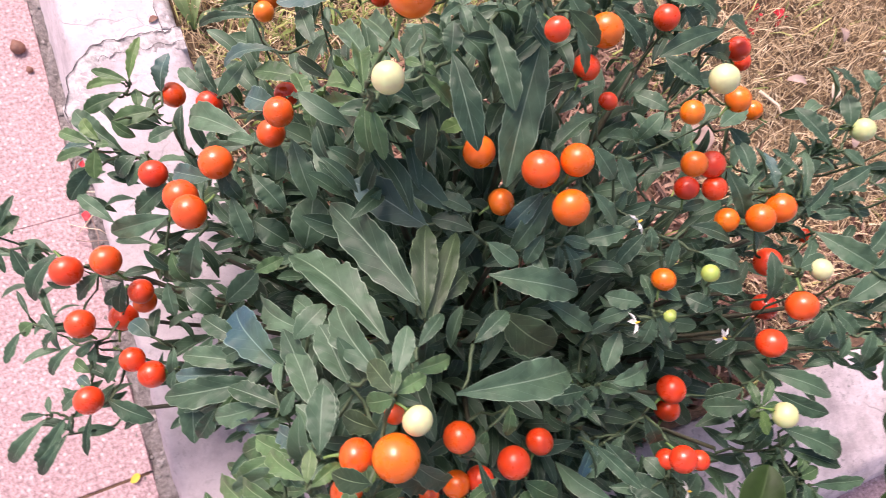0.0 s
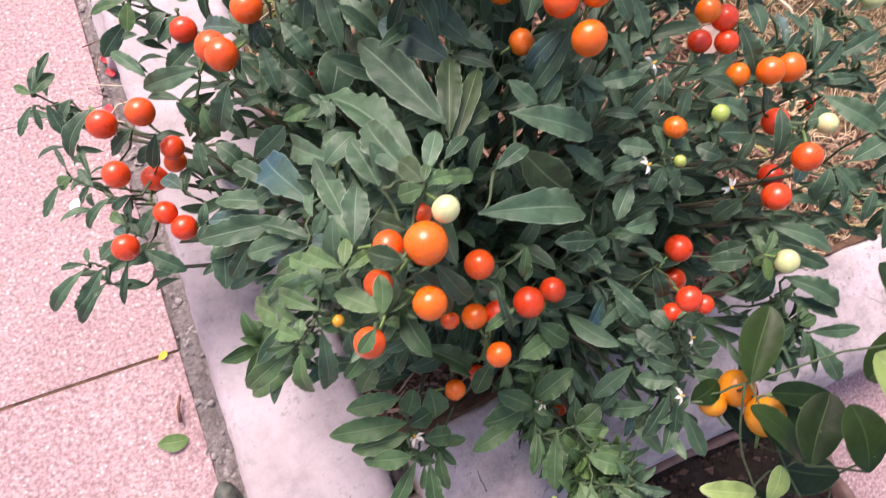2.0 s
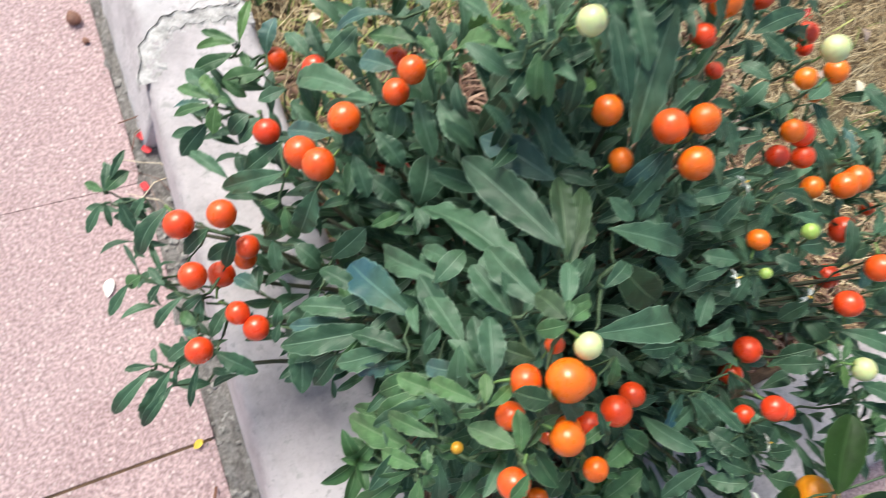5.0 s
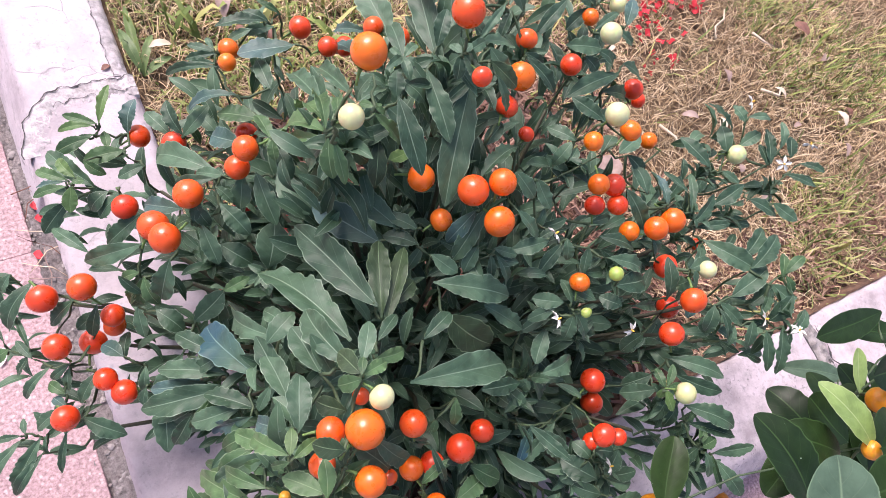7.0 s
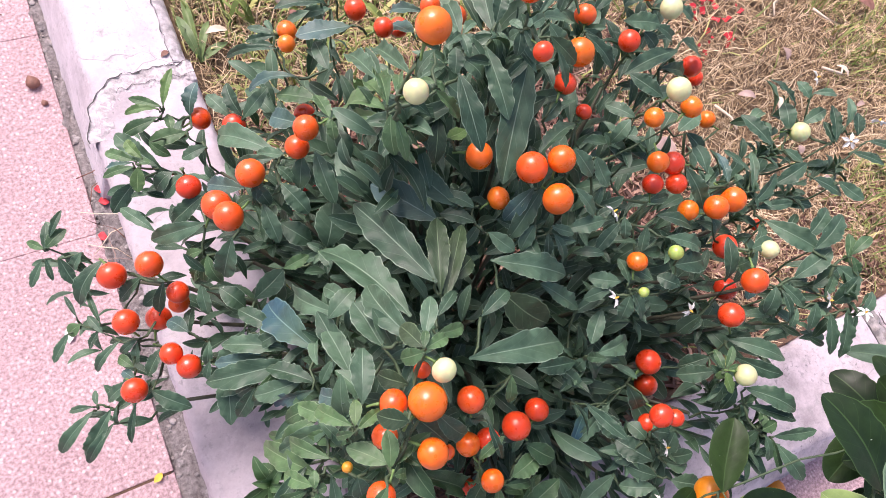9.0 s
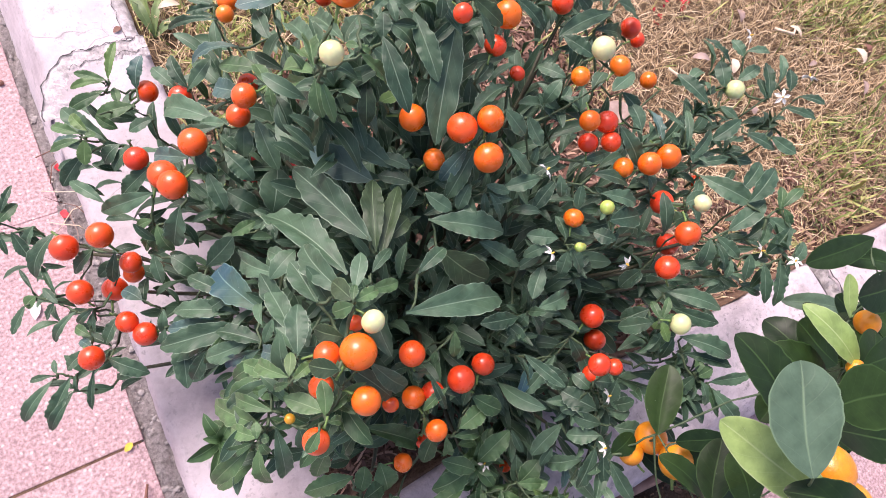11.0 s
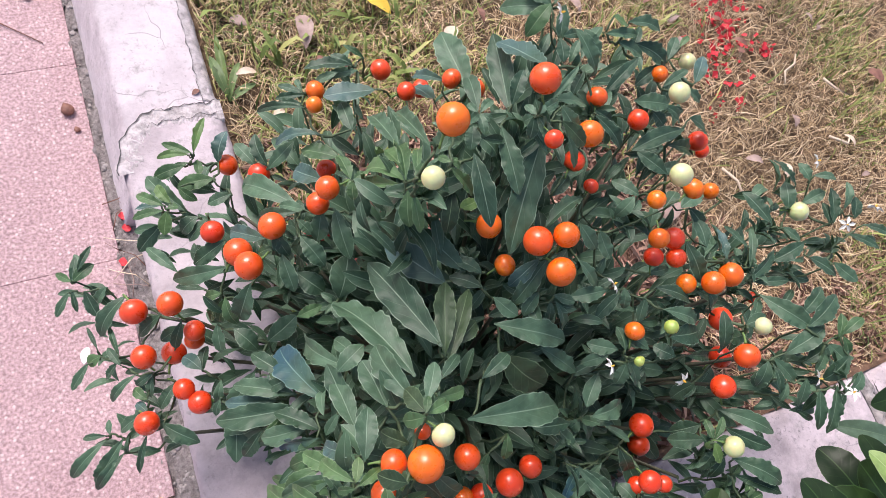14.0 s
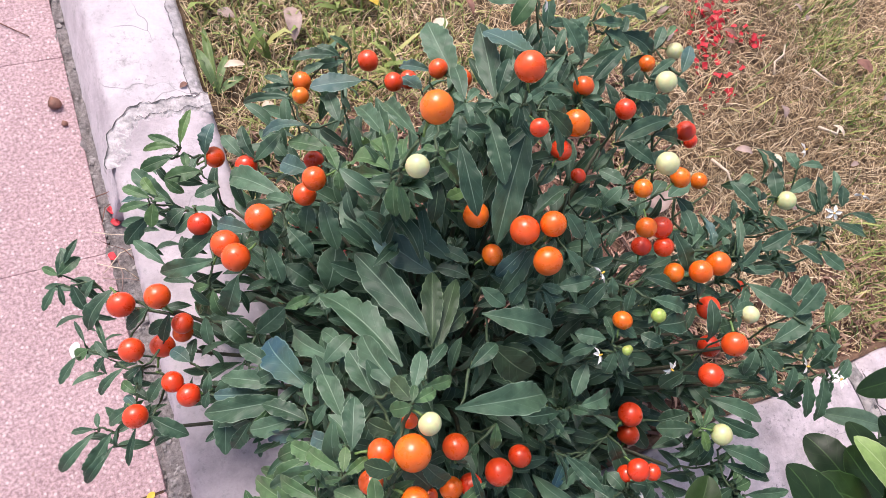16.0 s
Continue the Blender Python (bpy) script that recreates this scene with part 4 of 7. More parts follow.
leafy_shoot([
    ("d", 0.140, 0.233, 0.455, 0.149, 0.276, 0.445, 0.013),
    ("d", 0.145, 0.258, 0.442, 0.143, 0.323, 0.443, 0.024),
    ("d", 0.094, 0.214, 0.449, 0.097, 0.293, 0.394, 0.013),
    ("b", 0.144, 0.290, 0.412, 0.131, 0.325, 0.377, 0.010),
])
leafy_shoot([
    ("d", 0.079, 0.231, 0.424, 0.079, 0.296, 0.386, 0.015),
    ("f", 0.037, 0.216, 0.417, 0.047, 0.218, 0.422, 0.006),
    ("f", 0.036, 0.216, 0.416, 0.033, 0.203, 0.408, 0.009),
    ("d", 0.041, 0.216, 0.400, 0.042, 0.191, 0.395, 0.013),
    ("f", 0.036, 0.217, 0.413, 0.030, 0.219, 0.406, 0.006),
    ("d", 0.037, 0.220, 0.409, 0.027, 0.239, 0.391, 0.006),
    ("f", 0.037, 0.221, 0.408, 0.038, 0.252, 0.399, 0.011),
])
leafy_shoot([
    ("d", 0.035, 0.202, 0.390, 0.046, 0.164, 0.389, 0.020),
    ("d", 0.022, 0.210, 0.386, 0.024, 0.169, 0.373, 0.015),
    ("b", 0.023, 0.244, 0.370, 0.004, 0.269, 0.353, 0.017),
])
leafy_shoot([
    ("f", 0.042, 0.259, 0.374, 0.015, 0.283, 0.363, 0.016),
    ("b", 0.035, 0.283, 0.375, -0.004, 0.300, 0.350, 0.010),
    ("d", 0.059, 0.278, 0.381, 0.058, 0.310, 0.380, 0.013),
    ("d", 0.028, 0.310, 0.378, -0.012, 0.330, 0.358, 0.007),
])
leafy_shoot([
    ("d", 0.026, 0.314, 0.378, 0.007, 0.328, 0.369, 0.007),
    ("d", 0.030, 0.323, 0.378, 0.006, 0.331, 0.369, 0.007),
    ("d", 0.030, 0.326, 0.377, 0.012, 0.342, 0.373, 0.007),
    ("d", 0.030, 0.328, 0.376, 0.028, 0.343, 0.375, 0.005),
    ("d", 0.065, 0.338, 0.380, 0.043, 0.338, 0.373, 0.008),
])
leafy_shoot([
    ("d", 0.079, 0.345, 0.378, 0.038, 0.352, 0.376, 0.012),
    ("d", 0.083, 0.348, 0.372, 0.065, 0.361, 0.376, 0.009),
    ("d", 0.086, 0.343, 0.371, 0.057, 0.343, 0.371, 0.009),
    ("f", 0.096, 0.356, 0.369, 0.080, 0.369, 0.376, 0.006),
    ("b", 0.090, 0.308, 0.390, 0.044, 0.315, 0.389, 0.020),
])
leafy_shoot([
    ("d", 0.214, 0.082, 0.414, 0.202, 0.081, 0.408, 0.007),
    ("d", 0.204, 0.075, 0.414, 0.172, 0.079, 0.413, 0.012),
    ("d", 0.219, 0.071, 0.406, 0.196, 0.058, 0.392, 0.011),
    ("d", 0.225, 0.074, 0.406, 0.222, 0.058, 0.396, 0.009),
    ("d", 0.241, 0.061, 0.403, 0.233, 0.044, 0.392, 0.010),
    ("d", 0.257, 0.067, 0.399, 0.290, 0.047, 0.392, 0.012),
    ("d", 0.250, 0.047, 0.406, 0.285, 0.029, 0.393, 0.013),
    ("d", 0.203, 0.117, 0.441, 0.214, 0.095, 0.424, 0.012),
    ("d", 0.261, 0.117, 0.447, 0.282, 0.130, 0.447, 0.011),
])
leafy_shoot([
    ("d", 0.208, 0.030, 0.385, 0.186, 0.043, 0.382, 0.013),
    ("d", 0.214, 0.027, 0.385, 0.216, 0.048, 0.387, 0.011),
    ("d", 0.201, 0.029, 0.381, 0.179, 0.030, 0.370, 0.010),
    ("d", 0.214, 0.021, 0.384, 0.222, -0.003, 0.370, 0.012),
    ("d", 0.213, 0.018, 0.381, 0.204, 0.004, 0.365, 0.012),
    ("d", 0.247, 0.025, 0.401, 0.292, 0.021, 0.384, 0.018),
    ("d", 0.253, 0.009, 0.388, 0.239, 0.023, 0.387, 0.013),
    ("d", 0.281, 0.007, 0.362, 0.328, -0.002, 0.336, 0.010),
])
leafy_shoot([
    ("d", 0.323, 0.013, 0.398, 0.345, 0.014, 0.402, 0.012),
    ("d", 0.338, 0.006, 0.376, 0.330, 0.008, 0.360, 0.014),
    ("d", 0.344, 0.010, 0.371, 0.380, 0.034, 0.368, 0.010),
    ("d", 0.344, -0.022, 0.378, 0.333, -0.039, 0.364, 0.014),
    ("d", 0.355, -0.022, 0.373, 0.375, -0.050, 0.364, 0.012),
    ("d", 0.309, 0.049, 0.392, 0.316, 0.036, 0.378, 0.012),
    ("d", 0.351, -0.026, 0.374, 0.352, -0.056, 0.362, 0.008),
    ("d", 0.373, 0.034, 0.374, 0.404, -0.011, 0.380, 0.018),
    ("d", 0.364, 0.050, 0.379, 0.398, 0.066, 0.390, 0.012),
    ("d", 0.369, -0.022, 0.373, 0.416, -0.013, 0.383, 0.017),
    ("d", 0.373, 0.047, 0.374, 0.405, 0.037, 0.382, 0.009),
    ("d", 0.313, -0.000, 0.366, 0.317, 0.029, 0.390, 0.012),
])
leafy_shoot([
    ("d", 0.364, 0.058, 0.387, 0.382, 0.092, 0.394, 0.007),
    ("d", 0.368, 0.074, 0.395, 0.354, 0.101, 0.398, 0.006),
    ("b", 0.335, 0.070, 0.399, 0.340, 0.099, 0.404, 0.009),
    ("d", 0.294, 0.094, 0.413, 0.304, 0.057, 0.397, 0.014),
])
leafy_shoot([
    ("d", 0.410, 0.091, 0.389, 0.396, 0.127, 0.395, 0.015),
    ("d", 0.422, 0.085, 0.387, 0.435, 0.067, 0.386, 0.010),
    ("d", 0.436, 0.099, 0.389, 0.442, 0.124, 0.397, 0.014),
    ("d", 0.429, 0.064, 0.394, 0.396, 0.059, 0.385, 0.014),
    ("d", 0.449, 0.100, 0.394, 0.474, 0.103, 0.404, 0.012),
    ("d", 0.444, 0.115, 0.402, 0.430, 0.145, 0.411, 0.008),
    ("d", 0.427, 0.050, 0.392, 0.449, 0.027, 0.392, 0.016),
])
leafy_shoot([
    ("d", 0.459, 0.116, 0.406, 0.455, 0.135, 0.410, 0.012),
    ("d", 0.460, 0.119, 0.411, 0.481, 0.109, 0.415, 0.008),
    ("d", 0.477, 0.080, 0.406, 0.489, 0.102, 0.417, 0.008),
    ("d", 0.465, 0.073, 0.396, 0.468, 0.094, 0.399, 0.010),
    ("d", 0.467, 0.072, 0.398, 0.479, 0.103, 0.409, 0.012),
    ("d", 0.484, 0.069, 0.406, 0.494, 0.087, 0.413, 0.012),
])
leafy_shoot([
    ("d", 0.474, 0.058, 0.400, 0.498, 0.036, 0.404, 0.009),
    ("d", 0.487, 0.061, 0.408, 0.506, 0.044, 0.412, 0.008),
    ("d", 0.445, 0.038, 0.397, 0.461, 0.014, 0.397, 0.012),
])
leafy_shoot([
    ("d", 0.394, 0.005, 0.384, 0.427, 0.020, 0.392, 0.016),
    ("d", 0.398, -0.007, 0.381, 0.435, 0.009, 0.393, 0.018),
    ("d", 0.408, -0.027, 0.382, 0.426, -0.051, 0.379, 0.014),
    ("f", 0.420, -0.025, 0.385, 0.433, -0.007, 0.390, 0.010),
    ("f", 0.423, -0.024, 0.387, 0.447, -0.016, 0.395, 0.010),
    ("l", 0.423, -0.025, 0.386, 0.419, -0.025, 0.380, 0.007),
    ("f", 0.423, -0.025, 0.387, 0.426, -0.043, 0.380, 0.008),
    ("d", 0.422, -0.043, 0.384, 0.399, -0.056, 0.368, 0.016),
    ("d", 0.403, -0.072, 0.374, 0.430, -0.061, 0.382, 0.011),
])
leafy_shoot([
    ("d", -0.012, 0.286, 0.328, 0.012, 0.295, 0.352, 0.013),
    ("d", -0.011, 0.291, 0.322, -0.017, 0.323, 0.330, 0.013),
    ("d", -0.020, 0.298, 0.314, -0.032, 0.327, 0.314, 0.013),
])
leafy_shoot([
    ("d", -0.189, 0.255, 0.273, -0.173, 0.272, 0.282, 0.006),
    ("d", -0.195, 0.249, 0.269, -0.187, 0.256, 0.269, 0.005),
    ("f", -0.195, 0.249, 0.268, -0.175, 0.258, 0.274, 0.012),
    ("d", -0.196, 0.249, 0.268, -0.188, 0.269, 0.274, 0.007),
    ("f", -0.196, 0.249, 0.268, -0.209, 0.262, 0.264, 0.007),
])
leafy_shoot([
    ("d", -0.088, 0.101, 0.275, -0.103, 0.055, 0.267, 0.019),
    ("d", -0.102, 0.112, 0.261, -0.110, 0.100, 0.253, 0.007),
    ("d", -0.075, 0.084, 0.287, -0.082, 0.066, 0.280, 0.011),
    ("d", -0.097, 0.127, 0.267, -0.106, 0.110, 0.254, 0.008),
    ("d", -0.111, 0.141, 0.254, -0.103, 0.164, 0.255, 0.011),
    ("b", -0.110, 0.139, 0.273, -0.124, 0.160, 0.260, 0.013),
])
leafy_shoot([
    ("d", -0.134, 0.139, 0.253, -0.154, 0.122, 0.244, 0.011),
    ("d", -0.151, 0.150, 0.255, -0.158, 0.134, 0.246, 0.009),
    ("d", -0.150, 0.152, 0.257, -0.168, 0.148, 0.246, 0.007),
    ("f", -0.160, 0.132, 0.251, -0.170, 0.147, 0.246, 0.009),
    ("b", -0.162, 0.122, 0.251, -0.170, 0.135, 0.245, 0.008),
    ("d", -0.163, 0.156, 0.255, -0.192, 0.143, 0.236, 0.008),
    ("d", -0.153, 0.109, 0.249, -0.128, 0.083, 0.245, 0.015),
    ("d", -0.165, 0.121, 0.252, -0.189, 0.116, 0.236, 0.011),
    ("d", -0.166, 0.105, 0.247, -0.184, 0.076, 0.225, 0.006),
    ("d", -0.174, 0.167, 0.255, -0.182, 0.187, 0.254, 0.007),
    ("d", -0.117, 0.184, 0.265, -0.140, 0.180, 0.251, 0.012),
])
leafy_shoot([
    ("d", -0.173, 0.174, 0.258, -0.176, 0.205, 0.260, 0.005),
    ("d", -0.176, 0.171, 0.253, -0.192, 0.163, 0.240, 0.008),
    ("f", -0.188, 0.181, 0.254, -0.202, 0.179, 0.244, 0.011),
    ("d", -0.189, 0.187, 0.256, -0.194, 0.210, 0.255, 0.004),
    ("d", -0.199, 0.179, 0.249, -0.222, 0.164, 0.232, 0.009),
    ("d", -0.131, 0.195, 0.279, -0.157, 0.188, 0.261, 0.013),
    ("d", -0.154, 0.221, 0.277, -0.188, 0.199, 0.253, 0.015),
    ("d", -0.115, 0.182, 0.289, -0.129, 0.165, 0.262, 0.010),
])
leafy_shoot([
    ("d", -0.169, 0.235, 0.272, -0.183, 0.227, 0.259, 0.009),
    ("d", -0.188, 0.239, 0.265, -0.184, 0.215, 0.256, 0.012),
    ("d", -0.198, 0.243, 0.263, -0.199, 0.225, 0.254, 0.005),
    ("d", -0.201, 0.243, 0.261, -0.219, 0.228, 0.248, 0.008),
])
leafy_shoot([
    ("d", -0.197, 0.116, 0.234, -0.196, 0.129, 0.234, 0.006),
    ("d", -0.200, 0.116, 0.233, -0.221, 0.122, 0.223, 0.006),
    ("d", -0.202, 0.113, 0.230, -0.240, 0.093, 0.209, 0.011),
    ("d", -0.187, 0.109, 0.235, -0.223, 0.080, 0.210, 0.013),
    ("d", -0.182, 0.109, 0.238, -0.188, 0.096, 0.226, 0.004),
    ("d", -0.189, 0.098, 0.230, -0.222, 0.076, 0.210, 0.009),
])
leafy_shoot([
    ("d", -0.077, -0.004, 0.356, -0.091, 0.014, 0.336, 0.008),
    ("f", -0.069, -0.018, 0.382, -0.105, -0.030, 0.350, 0.013),
    ("f", -0.067, -0.026, 0.360, -0.106, -0.032, 0.327, 0.013),
    ("f", -0.066, -0.017, 0.391, -0.089, -0.013, 0.371, 0.008),
    ("f", -0.064, -0.022, 0.396, -0.068, -0.047, 0.375, 0.012),
    ("f", -0.063, -0.016, 0.400, -0.079, -0.000, 0.381, 0.010),
    ("f", -0.057, -0.010, 0.388, -0.088, 0.027, 0.337, 0.016),
    ("f", -0.062, -0.019, 0.407, -0.060, -0.029, 0.399, 0.007),
    ("f", -0.048, -0.001, 0.391, -0.083, 0.032, 0.338, 0.013),
    ("d", -0.050, -0.014, 0.393, -0.056, -0.049, 0.356, 0.012),
    ("f", -0.062, -0.019, 0.416, -0.056, -0.020, 0.416, 0.006),
    ("b", -0.043, 0.056, 0.333, -0.073, 0.061, 0.303, 0.010),
])
leafy_shoot([
    ("f", -0.063, -0.018, 0.420, -0.060, -0.008, 0.421, 0.006),
    ("f", -0.052, -0.008, 0.406, -0.040, -0.020, 0.402, 0.009),
    ("d", -0.037, -0.022, 0.411, -0.037, -0.035, 0.398, 0.011),
    ("f", -0.022, -0.022, 0.451, -0.040, -0.003, 0.442, 0.012),
    ("f", -0.023, -0.029, 0.458, -0.013, -0.031, 0.449, 0.006),
    ("d", -0.012, -0.038, 0.403, -0.035, -0.042, 0.382, 0.010),
    ("f", -0.019, -0.024, 0.447, -0.003, -0.016, 0.446, 0.008),
    ("d", -0.024, -0.043, 0.359, -0.037, -0.058, 0.333, 0.014),
])
leafy_shoot([
    ("f", -0.022, -0.025, 0.452, -0.016, -0.005, 0.457, 0.010),
    ("f", -0.030, -0.032, 0.476, -0.041, -0.040, 0.470, 0.007),
    ("o", -0.008, -0.014, 0.457, -0.006, 0.003, 0.465, 0.008),
    ("d", 0.017, -0.004, 0.437, 0.043, -0.031, 0.391, 0.013),
])
leafy_shoot([
    ("d", -0.009, -0.086, 0.293, -0.064, -0.075, 0.293, 0.017),
    ("d", -0.008, -0.083, 0.290, 0.003, -0.066, 0.296, 0.014),
    ("d", -0.010, -0.095, 0.291, -0.053, -0.090, 0.285, 0.016),
    ("d", -0.007, -0.089, 0.281, 0.014, -0.087, 0.275, 0.015),
    ("d", -0.015, -0.109, 0.301, -0.041, -0.102, 0.296, 0.014),
    ("d", 0.001, -0.102, 0.273, 0.025, -0.109, 0.264, 0.015),
    ("d", 0.017, -0.069, 0.281, 0.016, -0.094, 0.266, 0.022),
    ("d", -0.030, -0.107, 0.281, -0.047, -0.101, 0.277, 0.009),
    ("d", -0.010, -0.115, 0.274, -0.042, -0.147, 0.260, 0.012),
    ("f", -0.002, -0.119, 0.283, -0.010, -0.162, 0.271, 0.013),
    ("d", 0.010, -0.116, 0.265, 0.007, -0.148, 0.253, 0.011),
    ("d", -0.010, -0.068, 0.316, -0.048, -0.062, 0.314, 0.015),
])
leafy_shoot([
    ("d", 0.083, -0.123, 0.238, 0.040, -0.128, 0.242, 0.015),
    ("d", 0.096, -0.112, 0.239, 0.055, -0.112, 0.244, 0.023),
    ("d", 0.096, -0.113, 0.254, 0.069, -0.093, 0.273, 0.016),
    ("d", 0.107, -0.110, 0.228, 0.140, -0.098, 0.252, 0.020),
    ("d", 0.108, -0.126, 0.212, 0.096, -0.148, 0.207, 0.011),
    ("d", 0.105, -0.137, 0.211, 0.088, -0.171, 0.208, 0.010),
    ("d", 0.116, -0.153, 0.209, 0.097, -0.178, 0.207, 0.012),
    ("d", 0.115, -0.127, 0.195, 0.142, -0.134, 0.178, 0.013),
])
leafy_shoot([
    ("d", 0.125, -0.150, 0.207, 0.106, -0.181, 0.208, 0.014),
    ("d", 0.134, -0.162, 0.214, 0.122, -0.174, 0.210, 0.013),
    ("d", 0.142, -0.148, 0.205, 0.164, -0.137, 0.221, 0.019),
    ("d", 0.140, -0.157, 0.212, 0.163, -0.158, 0.222, 0.012),
    ("d", 0.135, -0.170, 0.223, 0.160, -0.191, 0.231, 0.017),
    ("d", 0.138, -0.169, 0.222, 0.169, -0.180, 0.232, 0.012),
    ("d", 0.152, -0.123, 0.205, 0.143, -0.149, 0.191, 0.014),
])
leafy_shoot([
    ("d", 0.173, -0.128, 0.250, 0.159, -0.141, 0.234, 0.009),
    ("d", 0.183, -0.111, 0.272, 0.153, -0.128, 0.237, 0.015),
    ("d", 0.200, -0.142, 0.279, 0.174, -0.172, 0.257, 0.014),
    ("d", 0.204, -0.149, 0.280, 0.196, -0.179, 0.265, 0.011),
    ("d", 0.206, -0.134, 0.286, 0.181, -0.121, 0.274, 0.015),
    ("d", 0.206, -0.159, 0.279, 0.212, -0.201, 0.270, 0.013),
])
leafy_shoot([
    ("d", 0.209, -0.125, 0.292, 0.190, -0.107, 0.286, 0.014),
    ("d", 0.217, -0.132, 0.296, 0.240, -0.148, 0.296, 0.017),
    ("d", 0.217, -0.118, 0.302, 0.235, -0.128, 0.302, 0.012),
    ("d", 0.209, -0.112, 0.298, 0.188, -0.083, 0.295, 0.020),
    ("d", 0.214, -0.110, 0.304, 0.231, -0.098, 0.315, 0.016),
    ("d", 0.216, -0.113, 0.307, 0.240, -0.120, 0.311, 0.013),
    ("d", 0.216, -0.101, 0.305, 0.224, -0.084, 0.310, 0.010),
    ("d", 0.211, -0.094, 0.300, 0.204, -0.075, 0.299, 0.014),
])
leafy_shoot([
    ("d", 0.195, -0.053, 0.301, 0.154, -0.074, 0.292, 0.013),
    ("p", 0.173, -0.047, 0.305, 0.150, -0.075, 0.291, 0.010),
    ("d", 0.138, -0.041, 0.378, 0.156, -0.078, 0.381, 0.009),
])
leafy_shoot([
    ("d", 0.104, -0.053, 0.316, 0.127, -0.076, 0.304, 0.016),
    ("d", 0.085, -0.072, 0.307, 0.115, -0.067, 0.308, 0.017),
    ("d", 0.079, -0.076, 0.300, 0.106, -0.084, 0.288, 0.009),
    ("f", 0.077, -0.039, 0.360, 0.053, -0.046, 0.355, 0.008),
    ("d", 0.073, -0.073, 0.303, 0.073, -0.092, 0.273, 0.009),
    ("f", 0.054, -0.053, 0.341, 0.050, -0.064, 0.304, 0.005),
    ("f", 0.052, -0.050, 0.354, 0.057, -0.076, 0.327, 0.008),
    ("d", 0.071, -0.068, 0.276, 0.054, -0.088, 0.253, 0.015),
    ("d", -0.004, -0.122, 0.264, -0.010, -0.140, 0.254, 0.006),
])
leafy_shoot([
    ("d", 0.066, -0.023, 0.371, 0.070, -0.054, 0.353, 0.006),
    ("d", 0.081, -0.010, 0.359, 0.076, -0.017, 0.354, 0.006),
    ("d", 0.056, -0.015, 0.367, 0.069, -0.024, 0.352, 0.009),
    ("d", 0.104, -0.001, 0.353, 0.097, -0.019, 0.340, 0.009),
])
leafy_shoot([
    ("d", 0.295, -0.045, 0.351, 0.338, -0.081, 0.355, 0.015),
    ("d", 0.291, -0.060, 0.354, 0.324, -0.092, 0.357, 0.013),
    ("d", 0.285, -0.053, 0.332, 0.262, -0.050, 0.316, 0.015),
    ("f", 0.271, -0.065, 0.361, 0.274, -0.047, 0.359, 0.007),
    ("f", 0.271, -0.065, 0.363, 0.287, -0.051, 0.366, 0.007),
    ("f", 0.270, -0.065, 0.367, 0.281, -0.067, 0.370, 0.005),
    ("l", 0.269, -0.065, 0.364, 0.264, -0.070, 0.356, 0.007),
    ("d", 0.278, -0.065, 0.340, 0.254, -0.055, 0.319, 0.015),
    ("l", 0.267, -0.066, 0.367, 0.269, -0.085, 0.361, 0.010),
    ("d", 0.278, -0.074, 0.348, 0.261, -0.085, 0.334, 0.013),
    ("d", 0.281, -0.083, 0.350, 0.268, -0.096, 0.335, 0.012),
])
leafy_shoot([
    ("d", 0.285, -0.085, 0.353, 0.325, -0.121, 0.353, 0.017),
    ("f", 0.284, -0.098, 0.348, 0.299, -0.089, 0.354, 0.006),
    ("d", 0.284, -0.099, 0.346, 0.323, -0.129, 0.349, 0.010),
    ("f", 0.287, -0.119, 0.345, 0.297, -0.108, 0.348, 0.008),
    ("f", 0.287, -0.122, 0.344, 0.304, -0.122, 0.346, 0.010),
    ("d", 0.287, -0.121, 0.341, 0.268, -0.131, 0.325, 0.013),
    ("d", 0.290, -0.127, 0.341, 0.289, -0.149, 0.330, 0.012),
    ("d", 0.296, -0.131, 0.341, 0.333, -0.144, 0.349, 0.011),
    ("f", 0.295, -0.133, 0.341, 0.295, -0.164, 0.329, 0.006),
    ("d", 0.296, -0.137, 0.341, 0.308, -0.175, 0.332, 0.013),
])
leafy_shoot([
    ("d", 0.339, -0.027, 0.371, 0.334, -0.040, 0.360, 0.014),
    ("d", 0.361, -0.045, 0.368, 0.352, -0.058, 0.359, 0.007),
    ("d", 0.380, -0.048, 0.370, 0.371, -0.068, 0.358, 0.013),
])
leafy_shoot([
    ("d", 0.390, -0.061, 0.367, 0.382, -0.095, 0.353, 0.013),
    ("d", 0.406, -0.063, 0.371, 0.390, -0.102, 0.354, 0.014),
    ("d", 0.410, -0.071, 0.372, 0.402, -0.085, 0.361, 0.007),
    ("d", 0.417, -0.065, 0.375, 0.433, -0.064, 0.378, 0.010),
])
leafy_shoot([
    ("d", 0.212, -0.088, 0.314, 0.224, -0.096, 0.319, 0.014),
    ("d", 0.214, -0.097, 0.308, 0.232, -0.124, 0.302, 0.013),
    ("d", 0.199, -0.098, 0.297, 0.182, -0.101, 0.285, 0.017),
    ("d", 0.205, -0.044, 0.325, 0.216, -0.071, 0.303, 0.013),
    ("d", 0.174, -0.052, 0.311, 0.192, -0.086, 0.298, 0.017),
])
leafy_shoot([
    ("d", 0.395, -0.047, 0.364, 0.411, -0.033, 0.375, 0.010),
    ("d", 0.394, -0.035, 0.361, 0.422, -0.030, 0.372, 0.015),
    ("b", 0.343, -0.003, 0.365, 0.331, -0.023, 0.356, 0.012),
    ("d", 0.294, -0.018, 0.337, 0.278, -0.024, 0.314, 0.015),
])
